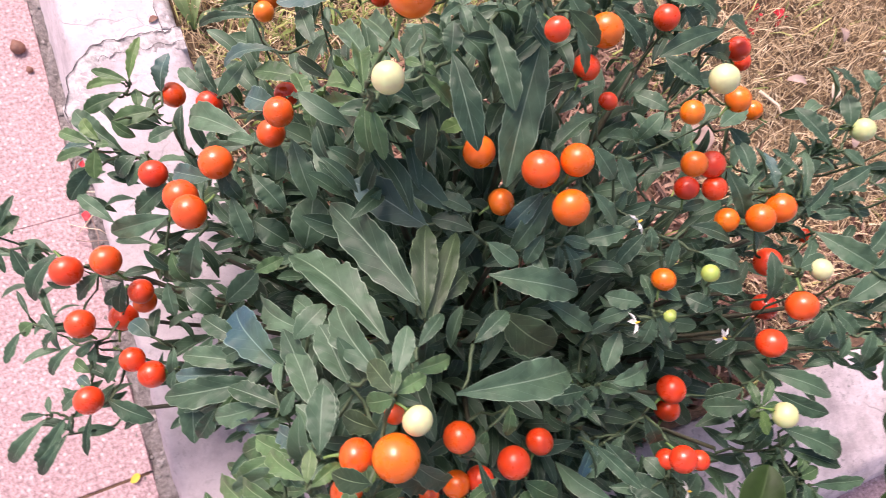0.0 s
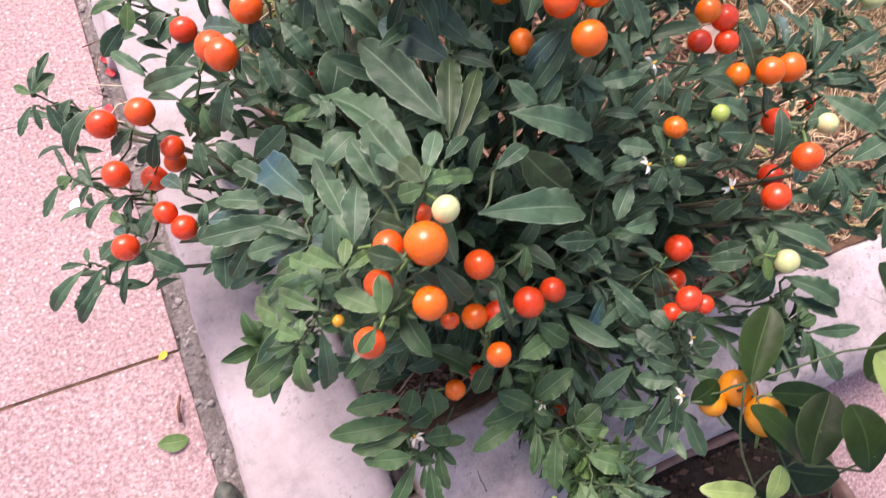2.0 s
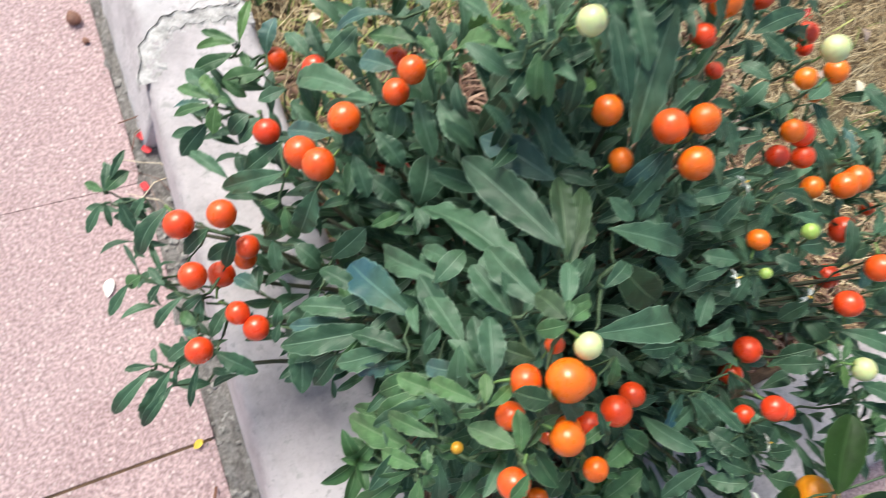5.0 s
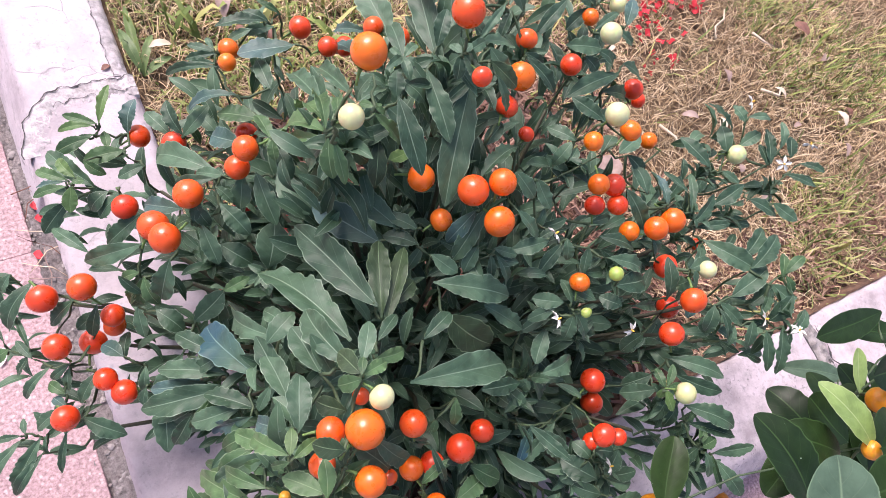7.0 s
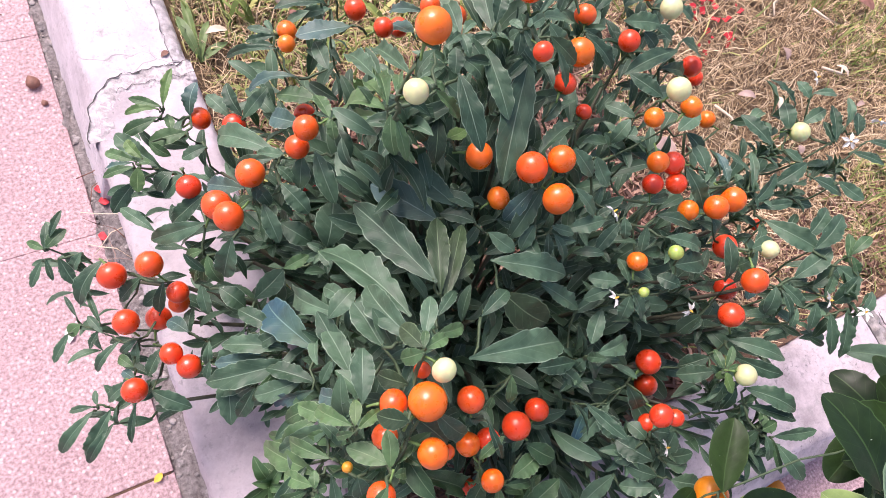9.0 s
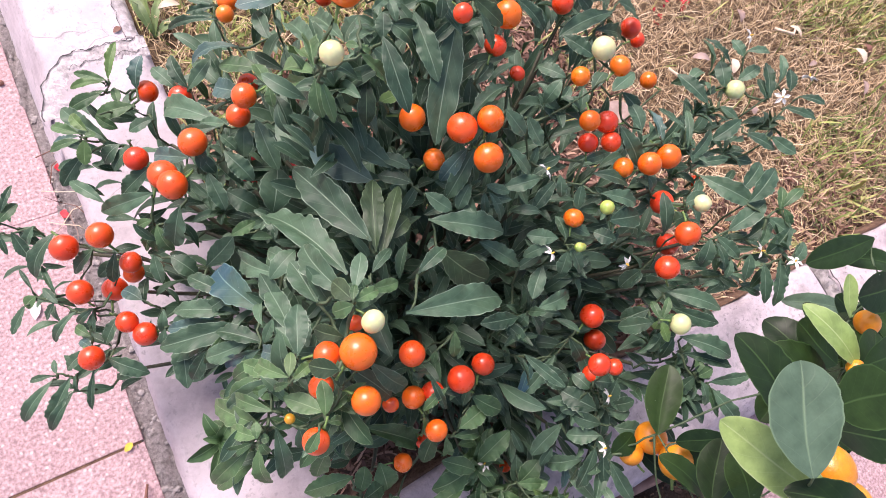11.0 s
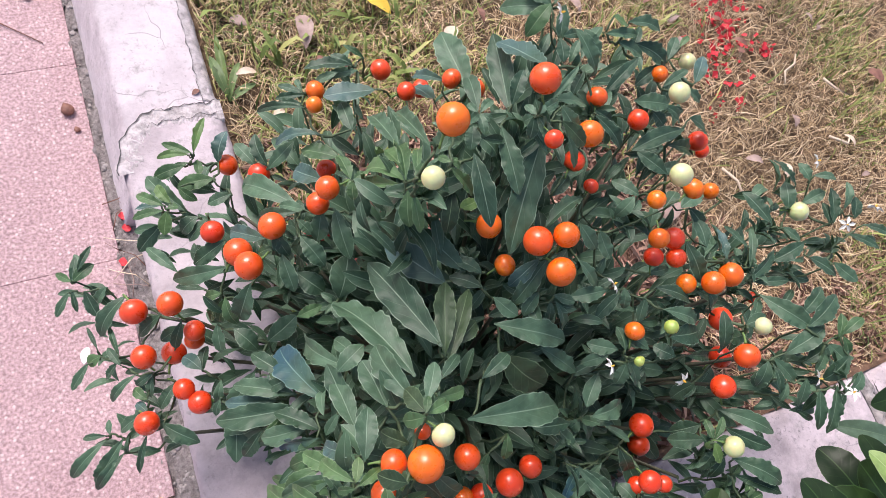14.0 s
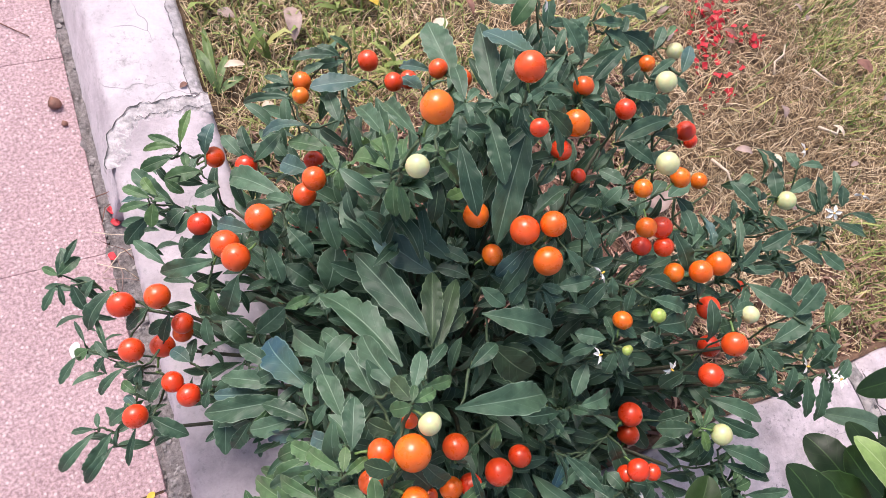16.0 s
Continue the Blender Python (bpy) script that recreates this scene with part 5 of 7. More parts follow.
leafy_shoot([
    ("d", 0.180, 0.026, 0.354, 0.147, 0.048, 0.392, 0.014),
    ("d", 0.199, 0.019, 0.355, 0.177, -0.003, 0.356, 0.014),
    ("d", 0.219, -0.009, 0.335, 0.181, -0.014, 0.360, 0.015),
    ("d", 0.165, -0.011, 0.337, 0.130, -0.005, 0.350, 0.014),
    ("d", 0.170, -0.032, 0.318, 0.158, -0.009, 0.320, 0.012),
    ("d", 0.177, -0.009, 0.320, 0.200, -0.026, 0.309, 0.011),
    ("d", 0.162, -0.012, 0.325, 0.163, -0.024, 0.309, 0.009),
])
leafy_shoot([
    ("d", 0.322, 0.086, 0.399, 0.326, 0.114, 0.401, 0.015),
    ("d", 0.245, 0.133, 0.449, 0.232, 0.154, 0.443, 0.011),
    ("d", 0.246, 0.113, 0.411, 0.228, 0.134, 0.433, 0.012),
    ("d", 0.252, 0.120, 0.416, 0.266, 0.117, 0.436, 0.012),
    ("d", 0.170, 0.151, 0.450, 0.193, 0.164, 0.452, 0.011),
    ("d", 0.205, 0.148, 0.436, 0.160, 0.133, 0.450, 0.013),
    ("d", 0.178, 0.100, 0.437, 0.197, 0.078, 0.417, 0.011),
    ("d", 0.295, 0.151, 0.429, 0.273, 0.174, 0.438, 0.013),
    ("d", 0.293, 0.161, 0.420, 0.347, 0.165, 0.398, 0.012),
    ("d", 0.320, 0.124, 0.404, 0.337, 0.104, 0.389, 0.013),
])
leafy_shoot([
    ("d", 0.003, -0.038, 0.349, -0.013, -0.051, 0.323, 0.010),
    ("d", 0.032, -0.048, 0.303, 0.045, -0.069, 0.257, 0.012),
    ("d", 0.034, -0.027, 0.363, 0.009, -0.007, 0.428, 0.017),
])
leafy_shoot([
    ("d", 0.122, -0.190, 0.217, 0.119, -0.222, 0.225, 0.019),
    ("d", 0.143, -0.189, 0.197, 0.115, -0.198, 0.202, 0.014),
    ("d", 0.143, -0.198, 0.232, 0.157, -0.226, 0.248, 0.011),
    ("d", 0.157, -0.203, 0.242, 0.178, -0.218, 0.256, 0.009),
    ("d", 0.192, -0.148, 0.261, 0.167, -0.141, 0.222, 0.015),
])
leafy_shoot([
    ("b", 0.182, -0.135, 0.245, 0.174, -0.170, 0.222, 0.008),
    ("d", 0.157, -0.005, 0.326, 0.183, -0.024, 0.306, 0.010),
    ("d", 0.163, -0.005, 0.330, 0.142, -0.011, 0.329, 0.010),
])
leafy_shoot([
    ("d", 0.173, -0.011, 0.345, 0.174, -0.019, 0.369, 0.008),
    ("d", 0.179, -0.010, 0.333, 0.199, -0.024, 0.344, 0.008),
    ("d", 0.175, -0.011, 0.336, 0.168, -0.016, 0.320, 0.012),
    ("d", 0.178, -0.012, 0.334, 0.193, -0.033, 0.304, 0.009),
    ("d", 0.058, -0.069, 0.243, 0.021, -0.044, 0.331, 0.018),
])
leafy_shoot([
    ("d", 0.205, 0.278, 0.506, 0.176, 0.303, 0.484, 0.015),
    ("d", 0.206, 0.281, 0.505, 0.191, 0.303, 0.506, 0.014),
    ("d", 0.209, 0.281, 0.506, 0.229, 0.311, 0.502, 0.009),
    ("d", 0.232, 0.229, 0.484, 0.217, 0.253, 0.509, 0.013),
    ("d", 0.252, 0.248, 0.473, 0.240, 0.267, 0.487, 0.011),
    ("b", 0.136, 0.286, 0.393, 0.136, 0.327, 0.362, 0.015),
])
leafy_shoot([
    ("d", 0.228, 0.127, 0.430, 0.239, 0.132, 0.450, 0.011),
    ("d", 0.258, 0.081, 0.396, 0.278, 0.079, 0.399, 0.008),
    ("d", 0.237, 0.022, 0.382, 0.222, 0.040, 0.386, 0.010),
])


leafy_shoot([
    ("d", 0.129, -0.192, 0.223, 0.116, -0.232, 0.207, 0.014),
    ("d", 0.136, -0.199, 0.226, 0.134, -0.238, 0.213, 0.013),
    ("d", 0.124, -0.196, 0.217, 0.107, -0.212, 0.205, 0.011),
    ("d", 0.158, -0.196, 0.238, 0.142, -0.226, 0.223, 0.009),
    ("d", 0.158, -0.199, 0.242, 0.170, -0.235, 0.232, 0.009),
    ("d", 0.158, -0.188, 0.229, 0.151, -0.171, 0.223, 0.010),
    ("d", 0.162, -0.195, 0.230, 0.142, -0.185, 0.220, 0.008),
    ("d", 0.132, -0.209, 0.222, 0.117, -0.241, 0.207, 0.013),
    ("d", 0.144, -0.222, 0.225, 0.130, -0.246, 0.212, 0.011),
    ("d", 0.119, -0.144, 0.218, 0.102, -0.191, 0.201, 0.014),
    ("d", 0.104, -0.139, 0.216, 0.091, -0.172, 0.202, 0.008),
    ("d", 0.156, -0.207, 0.237, 0.151, -0.239, 0.225, 0.009),
    ("d", 0.136, -0.145, 0.221, 0.160, -0.158, 0.218, 0.012),
    ("d", 0.142, -0.167, 0.228, 0.168, -0.189, 0.224, 0.010),
    ("d", 0.086, -0.100, 0.231, 0.068, -0.119, 0.217, 0.013),
    ("d", 0.156, -0.167, 0.227, 0.134, -0.170, 0.215, 0.010),
])
leafy_shoot([
    ("d", -0.040, 0.073, 0.329, -0.110, 0.090, 0.298, 0.019),
    ("d", -0.043, 0.085, 0.326, -0.089, 0.113, 0.306, 0.015),
    ("d", -0.017, 0.047, 0.395, -0.023, 0.090, 0.394, 0.016),
    ("d", 0.006, 0.040, 0.433, 0.005, 0.081, 0.433, 0.016),
    ("d", -0.015, 0.019, 0.427, -0.010, 0.051, 0.428, 0.013),
    ("f", -0.035, 0.029, 0.386, -0.066, 0.032, 0.366, 0.012),
    ("f", -0.044, 0.022, 0.388, -0.073, 0.017, 0.368, 0.011),
    ("d", -0.076, 0.068, 0.317, -0.096, 0.053, 0.297, 0.012),
    ("d", -0.043, 0.056, 0.343, -0.079, 0.062, 0.322, 0.015),
    ("f", -0.036, 0.018, 0.394, -0.056, 0.037, 0.383, 0.012),
    ("d", -0.047, 0.101, 0.335, -0.069, 0.130, 0.325, 0.013),
    ("d", -0.035, 0.050, 0.349, -0.064, 0.078, 0.337, 0.014),
    ("b", -0.059, 0.087, 0.315, -0.099, 0.102, 0.295, 0.012),
    ("d", -0.043, 0.098, 0.337, -0.065, 0.098, 0.320, 0.011),
    ("f", -0.034, -0.001, 0.410, -0.057, 0.014, 0.396, 0.010),
])
# the leaves past the first three hundred, joined by colour
for kind, rows in crowd.items():
    vs, fs, us = [], [], []
    for shape, m in rows:
        k = len(vs)
        vs += [m @ q.co for q in shape.vertices]
        fs += [tuple(i + k for i in q.vertices) for q in shape.polygons]
        uv = [(0.0, 0.0)] * len(shape.vertices)
        for lp in shape.loops:
            uv[lp.vertex_index] = tuple(shape.uv_layers[0].data[lp.index].uv)
        us += uv
    joined_leaves = under(mesh_ob("outer_foliage", vs, fs, KINDS[kind], None, "crowded smaller leaves at the shoot tips", us), plant)
    joined_leaves["kind"] = "stuff"


# ---- berries ----
def berry_mesh(name, mat):
    bm = bmesh.new()
    bmesh.ops.create_uvsphere(bm, u_segments=20, v_segments=12, radius=1.0)
    for q in bm.verts:
        r = math.hypot(q.co.x, q.co.y)
        if q.co.z > 0:
            q.co.z -= 0.10 * max(0.0, 1 - r / 0.5)
        q.co.z *= 0.96
    me = bpy.data.meshes.new(name)
    bm.to_mesh(me)
    bm.free()
    me.polygons.foreach_set("use_smooth", [True] * len(me.polygons))
    me.materials.append(mat)
    return me


BERRY = {k: berry_mesh("berry", m) for k, m in FRUIT.items()}
cv, cf = [(0, 0, 0.93)], []
for k in range(10):
    a, r = 2 * math.pi * k / 10, (0.62 if k % 2 == 0 else 0.20)
    cv.append((math.cos(a) * r, math.sin(a) * r, 0.86 if k % 2 == 0 else 0.97))
cf = [(0, 1 + k, 1 + (k + 1) % 10) for k in range(10)]
sv, sf = tube([(0, 0, 0.88), (0.03, 0, 1.2), (0.1, 0.02, 1.5), (0.22, 0.05, 1.85)], [0.17, 0.10, 0.085, 0.09], 6)
cf += [tuple(i + len(cv) for i in q) for q in sf]
cv += sv
CALYX_MESH = bpy.data.meshes.new("calyx")
CALYX_MESH.from_pydata([tuple(q) for q in cv], [], cf)
CALYX_MESH.polygons.foreach_set("use_smooth", [True] * len(CALYX_MESH.polygons))
CALYX_MESH.materials.append(CALYX)
BERRY_LABEL = {"orange": "glossy bright orange berry", "vermilion": "glossy orange-red berry", "red": "glossy red berry", "yellow": "small ripening yellow berry", "pale": "unripe pale green berry", "green": "small unripe green berry"}


VIEW_SIDE = Vector((-0.22, -0.12, 1.0)).normalized()  # direction towards the camera; leaves and stalks are kept off it so fruit shows


def berries(kind, rows):
    for x, y, z, r in rows:
        c = Vector((x, y, z))
        near = min((q for q, _ in leaf_bases), key=lambda q: (q - c).length + 0.6 * max(0.0, q.z - c.z))
        d = near - c
        d.z = min(d.z, 0.3 * math.hypot(d.x, d.y))
        # turn the stalk away from the camera side so it doesn't cross the fruit
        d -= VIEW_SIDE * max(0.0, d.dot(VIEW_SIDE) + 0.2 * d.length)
        if d.length < 0.004:
            d = Vector((0.3, 0.2, -0.5))
        ob = new("berry", BERRY[kind])
        ob.matrix_world = Matrix.Translation(c) @ d.to_track_quat("Z", "Y").to_matrix().to_4x4() @ Matrix.Diagonal((r, r, r * rng.uniform(0.96, 1.06), 1))
        under(ob, plant)
        ob["label"] = BERRY_LABEL[kind]
        cal = new("calyx", CALYX_MESH)
        cal.parent = ob
        berry_places.append((c, r))
        tip = c + d.normalized() * r * 1.8
        if (near - tip).length > 0.045:
            near = tip + (ROOT + Vector((0, 0, 0.05)) - tip).normalized() * 0.05
        if (near - tip).length > 0.006:
            v, f = tube(curve_points(tip, near, 0.004, 4, 0.0008, rng), 0.0011, 5)
            under(mesh_ob("fruit_stalk", v, f, STEM), plant)


berries("vermilion", [
    (-0.043, 0.316, 0.295, 0.0101),
    (0.011, 0.218, 0.384, 0.0095),
    (-0.053, 0.187, 0.367, 0.0115),
    (-0.028, 0.211, 0.377, 0.0112),
    (-0.120, 0.195, 0.302, 0.0109),
    (0.143, 0.193, 0.551, 0.0103),
    (0.139, 0.116, 0.463, 0.0110),
    (0.312, -0.011, 0.396, 0.0109),
    (-0.033, -0.036, 0.458, 0.0082),
    (0.017, 0.217, 0.411, 0.0096),
    (-0.057, 0.211, 0.339, 0.0122),
    (-0.111, 0.174, 0.247, 0.0093),
    (0.135, 0.272, 0.443, 0.0082),
    (0.154, 0.262, 0.438, 0.0083),
    (0.229, 0.212, 0.476, 0.0084),
    (-0.008, 0.007, 0.459, 0.0089),
    (0.058, -0.006, 0.381, 0.0100),
    (0.016, 0.019, 0.456, 0.0053),
    (0.032, -0.032, 0.359, 0.0064),
])
berries("vermilion", [
    (-0.017, -0.007, 0.443, 0.0080),
    (0.148, -0.133, 0.164, 0.0063),
])
berries("red", [
    (-0.019, 0.292, 0.311, 0.0104),
    (-0.072, 0.244, 0.316, 0.0103),
    (-0.151, 0.203, 0.282, 0.0116),
    (-0.152, 0.163, 0.277, 0.0105),
    (-0.129, 0.131, 0.255, 0.0094),
    (-0.119, 0.116, 0.252, 0.0104),
    (-0.163, 0.111, 0.260, 0.0105),
    (0.285, 0.202, 0.439, 0.0092),
    (0.324, 0.026, 0.371, 0.0106),
    (0.297, -0.028, 0.369, 0.0108),
    (0.243, -0.036, 0.308, 0.0114),
    (0.200, -0.075, 0.361, 0.0096),
    (0.097, -0.037, 0.334, 0.0115),
    (0.127, -0.033, 0.311, 0.0102),
    (0.394, 0.196, 0.371, 0.0102),
    (0.034, 0.263, 0.349, 0.0089),
    (-0.132, 0.172, 0.229, 0.0115),
    (-0.108, 0.175, 0.272, 0.0095),
    (0.117, 0.358, 0.343, 0.0104),
    (0.120, 0.308, 0.378, 0.0087),
])
berries("red", [
    (0.150, 0.331, 0.340, 0.0094),
    (0.195, 0.170, 0.462, 0.0087),
    (0.143, 0.160, 0.531, 0.0065),
    (0.217, 0.156, 0.435, 0.0064),
    (0.420, 0.196, 0.342, 0.0083),
    (0.282, 0.099, 0.416, 0.0095),
    (0.281, 0.084, 0.409, 0.0086),
    (0.263, 0.091, 0.406, 0.0086),
    (0.389, 0.036, 0.345, 0.0060),
    (0.355, -0.005, 0.306, 0.0112),
    (0.272, -0.057, 0.235, 0.0116),
    (0.219, -0.083, 0.346, 0.0072),
    (0.219, -0.082, 0.300, 0.0082),
    (0.069, -0.037, 0.343, 0.0093),
    (0.071, -0.072, 0.215, 0.0076),
])
berries("orange", [
    (0.063, 0.166, 0.573, 0.0096),
    (0.116, 0.143, 0.445, 0.0101),
    (0.159, 0.113, 0.469, 0.0097),
    (0.126, 0.116, 0.422, 0.0087),
    (0.150, 0.091, 0.456, 0.0110),
    (0.233, 0.117, 0.481, 0.0071),
    (0.413, 0.153, 0.334, 0.0088),
    (0.253, 0.098, 0.437, 0.0086),
    (0.303, 0.054, 0.410, 0.0100),
    (0.287, 0.062, 0.398, 0.0087),
    (0.224, 0.039, 0.394, 0.0084),
    (0.008, -0.000, 0.472, 0.0114),
    (0.003, -0.027, 0.455, 0.0091),
    (0.057, -0.064, 0.352, 0.0088),
    (0.042, 0.329, 0.372, 0.0089),
    (0.032, 0.301, 0.395, 0.0071),
    (0.204, 0.180, 0.482, 0.0106),
    (0.320, 0.236, 0.448, 0.0074),
    (0.284, 0.123, 0.462, 0.0085),
    (0.339, 0.058, 0.391, 0.0111),
])
berries("orange", [
    (0.053, -0.034, 0.344, 0.0093),
    (0.034, -0.077, 0.286, 0.0081),
])
berries("yellow", [
    (-0.040, -0.014, 0.405, 0.0036),
])
berries("pale", [
    (0.046, 0.142, 0.556, 0.0069),
    (0.254, 0.127, 0.492, 0.0088),
    (0.444, 0.094, 0.391, 0.0092),
    (0.280, -0.075, 0.370, 0.0090),
    (0.022, 0.012, 0.479, 0.0074),
    (0.310, 0.204, 0.469, 0.0089),
    (0.367, 0.250, 0.435, 0.0078),
    (0.337, 0.007, 0.400, 0.0077),
])
berries("green", [
    (0.233, 0.030, 0.430, 0.0057),
    (0.215, 0.015, 0.396, 0.0041),
    (0.225, 0.016, 0.383, 0.0034),
])

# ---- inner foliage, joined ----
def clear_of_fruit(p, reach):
    """Whether a leaf here leaves the fruit in plain sight from the camera side."""
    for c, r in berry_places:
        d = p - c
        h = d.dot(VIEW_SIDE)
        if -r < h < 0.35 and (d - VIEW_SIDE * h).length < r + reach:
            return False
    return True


def inner_foliage(name, count, depth, label, big, low, core=None):
    variants = []
    for p in ((0.10, 0.020, 0.7, 9, 2, 0.0, 0.0, 0.3), (0.16, 0.016, 0.6, 9, 2, 0.1, 2.0, -0.4), (0.05, 0.024, 0.9, 9, 2, 0.0, 4.0, 0.4)):
        me = leaf_mesh("inner", LEAF, *p)
        variants.append(([q.co.copy() for q in me.vertices], [tuple(q.vertices) for q in me.polygons]))
        uv = [(0, 0)] * len(me.vertices)
        for lp in me.loops:
            uv[lp.vertex_index] = tuple(me.uv_layers[0].data[lp.index].uv)
        variants[-1] += (uv,)
        bpy.data.meshes.remove(me)
    verts, faces, uvs = [], [], []
    made = tries = 0
    while made < count and tries < count * 12:
        tries += 1
        b, t = leaf_bases[rng.randrange(len(leaf_bases))]
        p = b.lerp(t, rng.uniform(-0.4, 0.6)).lerp(ROOT + Vector((0, 0, 0.12)), rng.uniform(0.0, depth))
        p += Vector((rng.uniform(-0.016, 0.016), rng.uniform(-0.016, 0.016), -rng.uniform(low, low + 0.05)))
        if core:
            p = Vector([c + s * rng.gauss(0, 0.5) for c, s in zip(*core)])
            if p.y < -0.05:
                continue
        out = p - (ROOT + Vector((0, 0, 0.05)))
        d = Vector((out.x, out.y, out.z * 0.5)).normalized() + Vector((rng.uniform(-1, 1), rng.uniform(-1, 1), rng.uniform(-0.7, 0.5))) * 0.9
        ln = big * rng.uniform(0.6, 1.25)
        tip = p + d.normalized() * ln
        if p.z < LAWN + 0.02 or tip.z < LAWN + 0.01 or tip.z > b.z + 0.01:
            continue
        if big > 0.03 and min(p.x, tip.x) < -0.115 or min(p.y, tip.y) < -0.058 and p.x < 0.125:
            continue
        if min(p.x, tip.x) < -0.035 and rng.random() < 0.15 if big < 0.03 else min(p.x, tip.x) < -0.035 and rng.random() < (0.97 if p.y < 0.13 else 0.75 if p.y < 0.2 else 0.45):
            continue
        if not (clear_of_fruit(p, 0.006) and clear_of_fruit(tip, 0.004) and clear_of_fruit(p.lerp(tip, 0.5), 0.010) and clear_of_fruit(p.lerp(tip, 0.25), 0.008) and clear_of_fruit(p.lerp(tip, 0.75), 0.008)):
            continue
        m = leaf_matrix(p, tip, ln * rng.uniform(0.24, 0.36), (rng.uniform(-0.5, 0.3), rng.uniform(-0.4, 0.4), 1.0), rng.uniform(-0.6, 0.6))
        vs, fs, us = variants[rng.randrange(3)]
        k = len(verts)
        verts += [m @ q for q in vs]
        faces += [tuple(i + k for i in q) for q in fs]
        uvs += us
        made += 1
    ob = under(mesh_ob(name, verts, faces, LEAF, None, label, uvs), plant)
    ob["kind"] = "stuff"


inner_foliage("inner_foliage", 1900, 0.55, "dense dark green foliage inside the shrub", 0.041, 0.056)
inner_foliage("deep_foliage", 1000, 0.55, "dark shaded leaves low in the shrub", 0.042, 0.046, ((0.14, 0.005, 0.19), (0.16, 0.085, 0.07)))
inner_foliage("small_foliage", 620, 0.08, "small crowded green leaves along the twigs", 0.028, 0.016)


# ---- rosettes of small leaves at the shoot tips, joined ----
def rosettes(count, seed, front=False):
    r = random.Random(seed)
    heap = {"d": ([], [], []), "l": ([], [], []), "f": ([], [], [])}
    made = tries = 0
    while made < count and tries < count * 30:
        tries += 1
        b, t = leaf_bases[r.randrange(len(leaf_bases))]
        p = b.lerp(t, r.uniform(-0.1, 0.35)) + Vector((r.uniform(-0.012, 0.012), r.uniform(-0.012, 0.012), r.uniform(-0.034, -0.010)))
        if front and not (p.y < 0.03 and -0.09 < p.x < 0.18):
            continue
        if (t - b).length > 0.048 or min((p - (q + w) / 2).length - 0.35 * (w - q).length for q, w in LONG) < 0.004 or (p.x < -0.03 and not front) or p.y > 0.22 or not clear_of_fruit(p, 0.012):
            continue
        axis = (Vector(((p.x - ROOT.x) * 1.4, (p.y - ROOT.y) * 1.4, 0.5)) + Vector((r.uniform(-0.25, 0.25), r.uniform(-0.25, 0.25), 0))).normalized()
        u = axis.orthogonal().normalized()
        w = axis.cross(u)
        n, turn, kind = r.randrange(7, 12), r.uniform(0, 6.28), ("l" if r.random() < 0.04 else "d")
        size = r.uniform(0.8, 1.25)
        if kind == "d" and p.y < 0.01 and p.x < 0.15:
            kind = "f"
        vs, fs, us = heap[kind]
        for k in range(n):
            a = turn + k * 2.4
            grown = 0.25 + 0.75 * k / n
            d = (u * math.cos(a) + w * math.sin(a)) * (0.45 + 0.75 * grown) + axis * (1.15 - 0.95 * grown)
            ln = size * (0.010 + 0.019 * grown) * r.uniform(0.85, 1.2)
            start = p - axis * 0.007 * grown
            tip = start + d.normalized() * ln
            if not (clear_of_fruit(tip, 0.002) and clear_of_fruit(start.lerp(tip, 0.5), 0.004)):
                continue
            m = leaf_matrix(start, tip, ln * r.uniform(0.30, 0.40), axis + Vector((0, 0, 0.4)), r.uniform(-0.3, 0.3))
            shape = SMALL_LEAVES[kind][r.randrange(3)]
            q0 = len(vs)
            vs += [m @ q.co for q in shape.vertices]
            fs += [tuple(i + q0 for i in q.vertices) for q in shape.polygons]
            uv = [(0.0, 0.0)] * len(shape.vertices)
            for lp in shape.loops:
                uv[lp.vertex_index] = tuple(shape.uv_layers[0].data[lp.index].uv)
            us += uv
        made += 1
    for kind, (vs, fs, us) in heap.items():
        if not vs:
            continue
        ob = under(mesh_ob("tip_foliage", vs, fs, KINDS[kind], None, "small wavy leaves in rosettes at shoot tips", us), plant)
        ob["kind"] = "stuff"


SMALL_LEAVES = {k: [leaf_mesh("leaf", KINDS[k], *p) for p in ((0.12, 0.04, 0.9, 9, 4, 0.1, 0.0, 0.2), (0.18, 0.05, 1.1, 9, 4, 0.2, 2.0, -0.3), (0.08, 0.05, 0.8, 9, 4, 0.0, 4.0, 0.3))] for k in ("d", "l", "f")}
LONG = [(q, w) for q, w in leaf_bases if (w - q).length > 0.05]
rosettes(60, 23)
rosettes(16, 41, True)


# ---- small white flowers ----
def flower_meshes():
    v, f = [(0, 0, 0.0)], []
    for k in range(5):
        a = 2 * math.pi * k / 5
        for da, r, z in ((-0.50, 0.40, 0.10), (-0.36, 0.80, 0.04), (0, 1.25, -0.34), (0.36, 0.80, 0.04), (0.50, 0.40, 0.10)):
            v.append((math.cos(a + da) * r, math.sin(a + da) * r, z))
        b = 1 + 5 * k
        f += [(0, b, b + 1), (0, b + 1, b + 2), (0, b + 2, b + 3), (0, b + 3, b + 4)]
    cv, cf = tube([(0, 0, 0.0), (0, 0, 0.25), (0, 0, 0.42), (0, 0, 0.5)], [0.10, 0.13, 0.09, 0.03], 7)
    out = []
    for nm, a, b, mat in (("petals", v, f, PETAL), ("anther", cv, cf, ANTHER)):
        me = bpy.data.meshes.new(nm)
        me.from_pydata([tuple(q) for q in a], [], b)
        me.materials.append(mat)
        out.append(me)
    return out


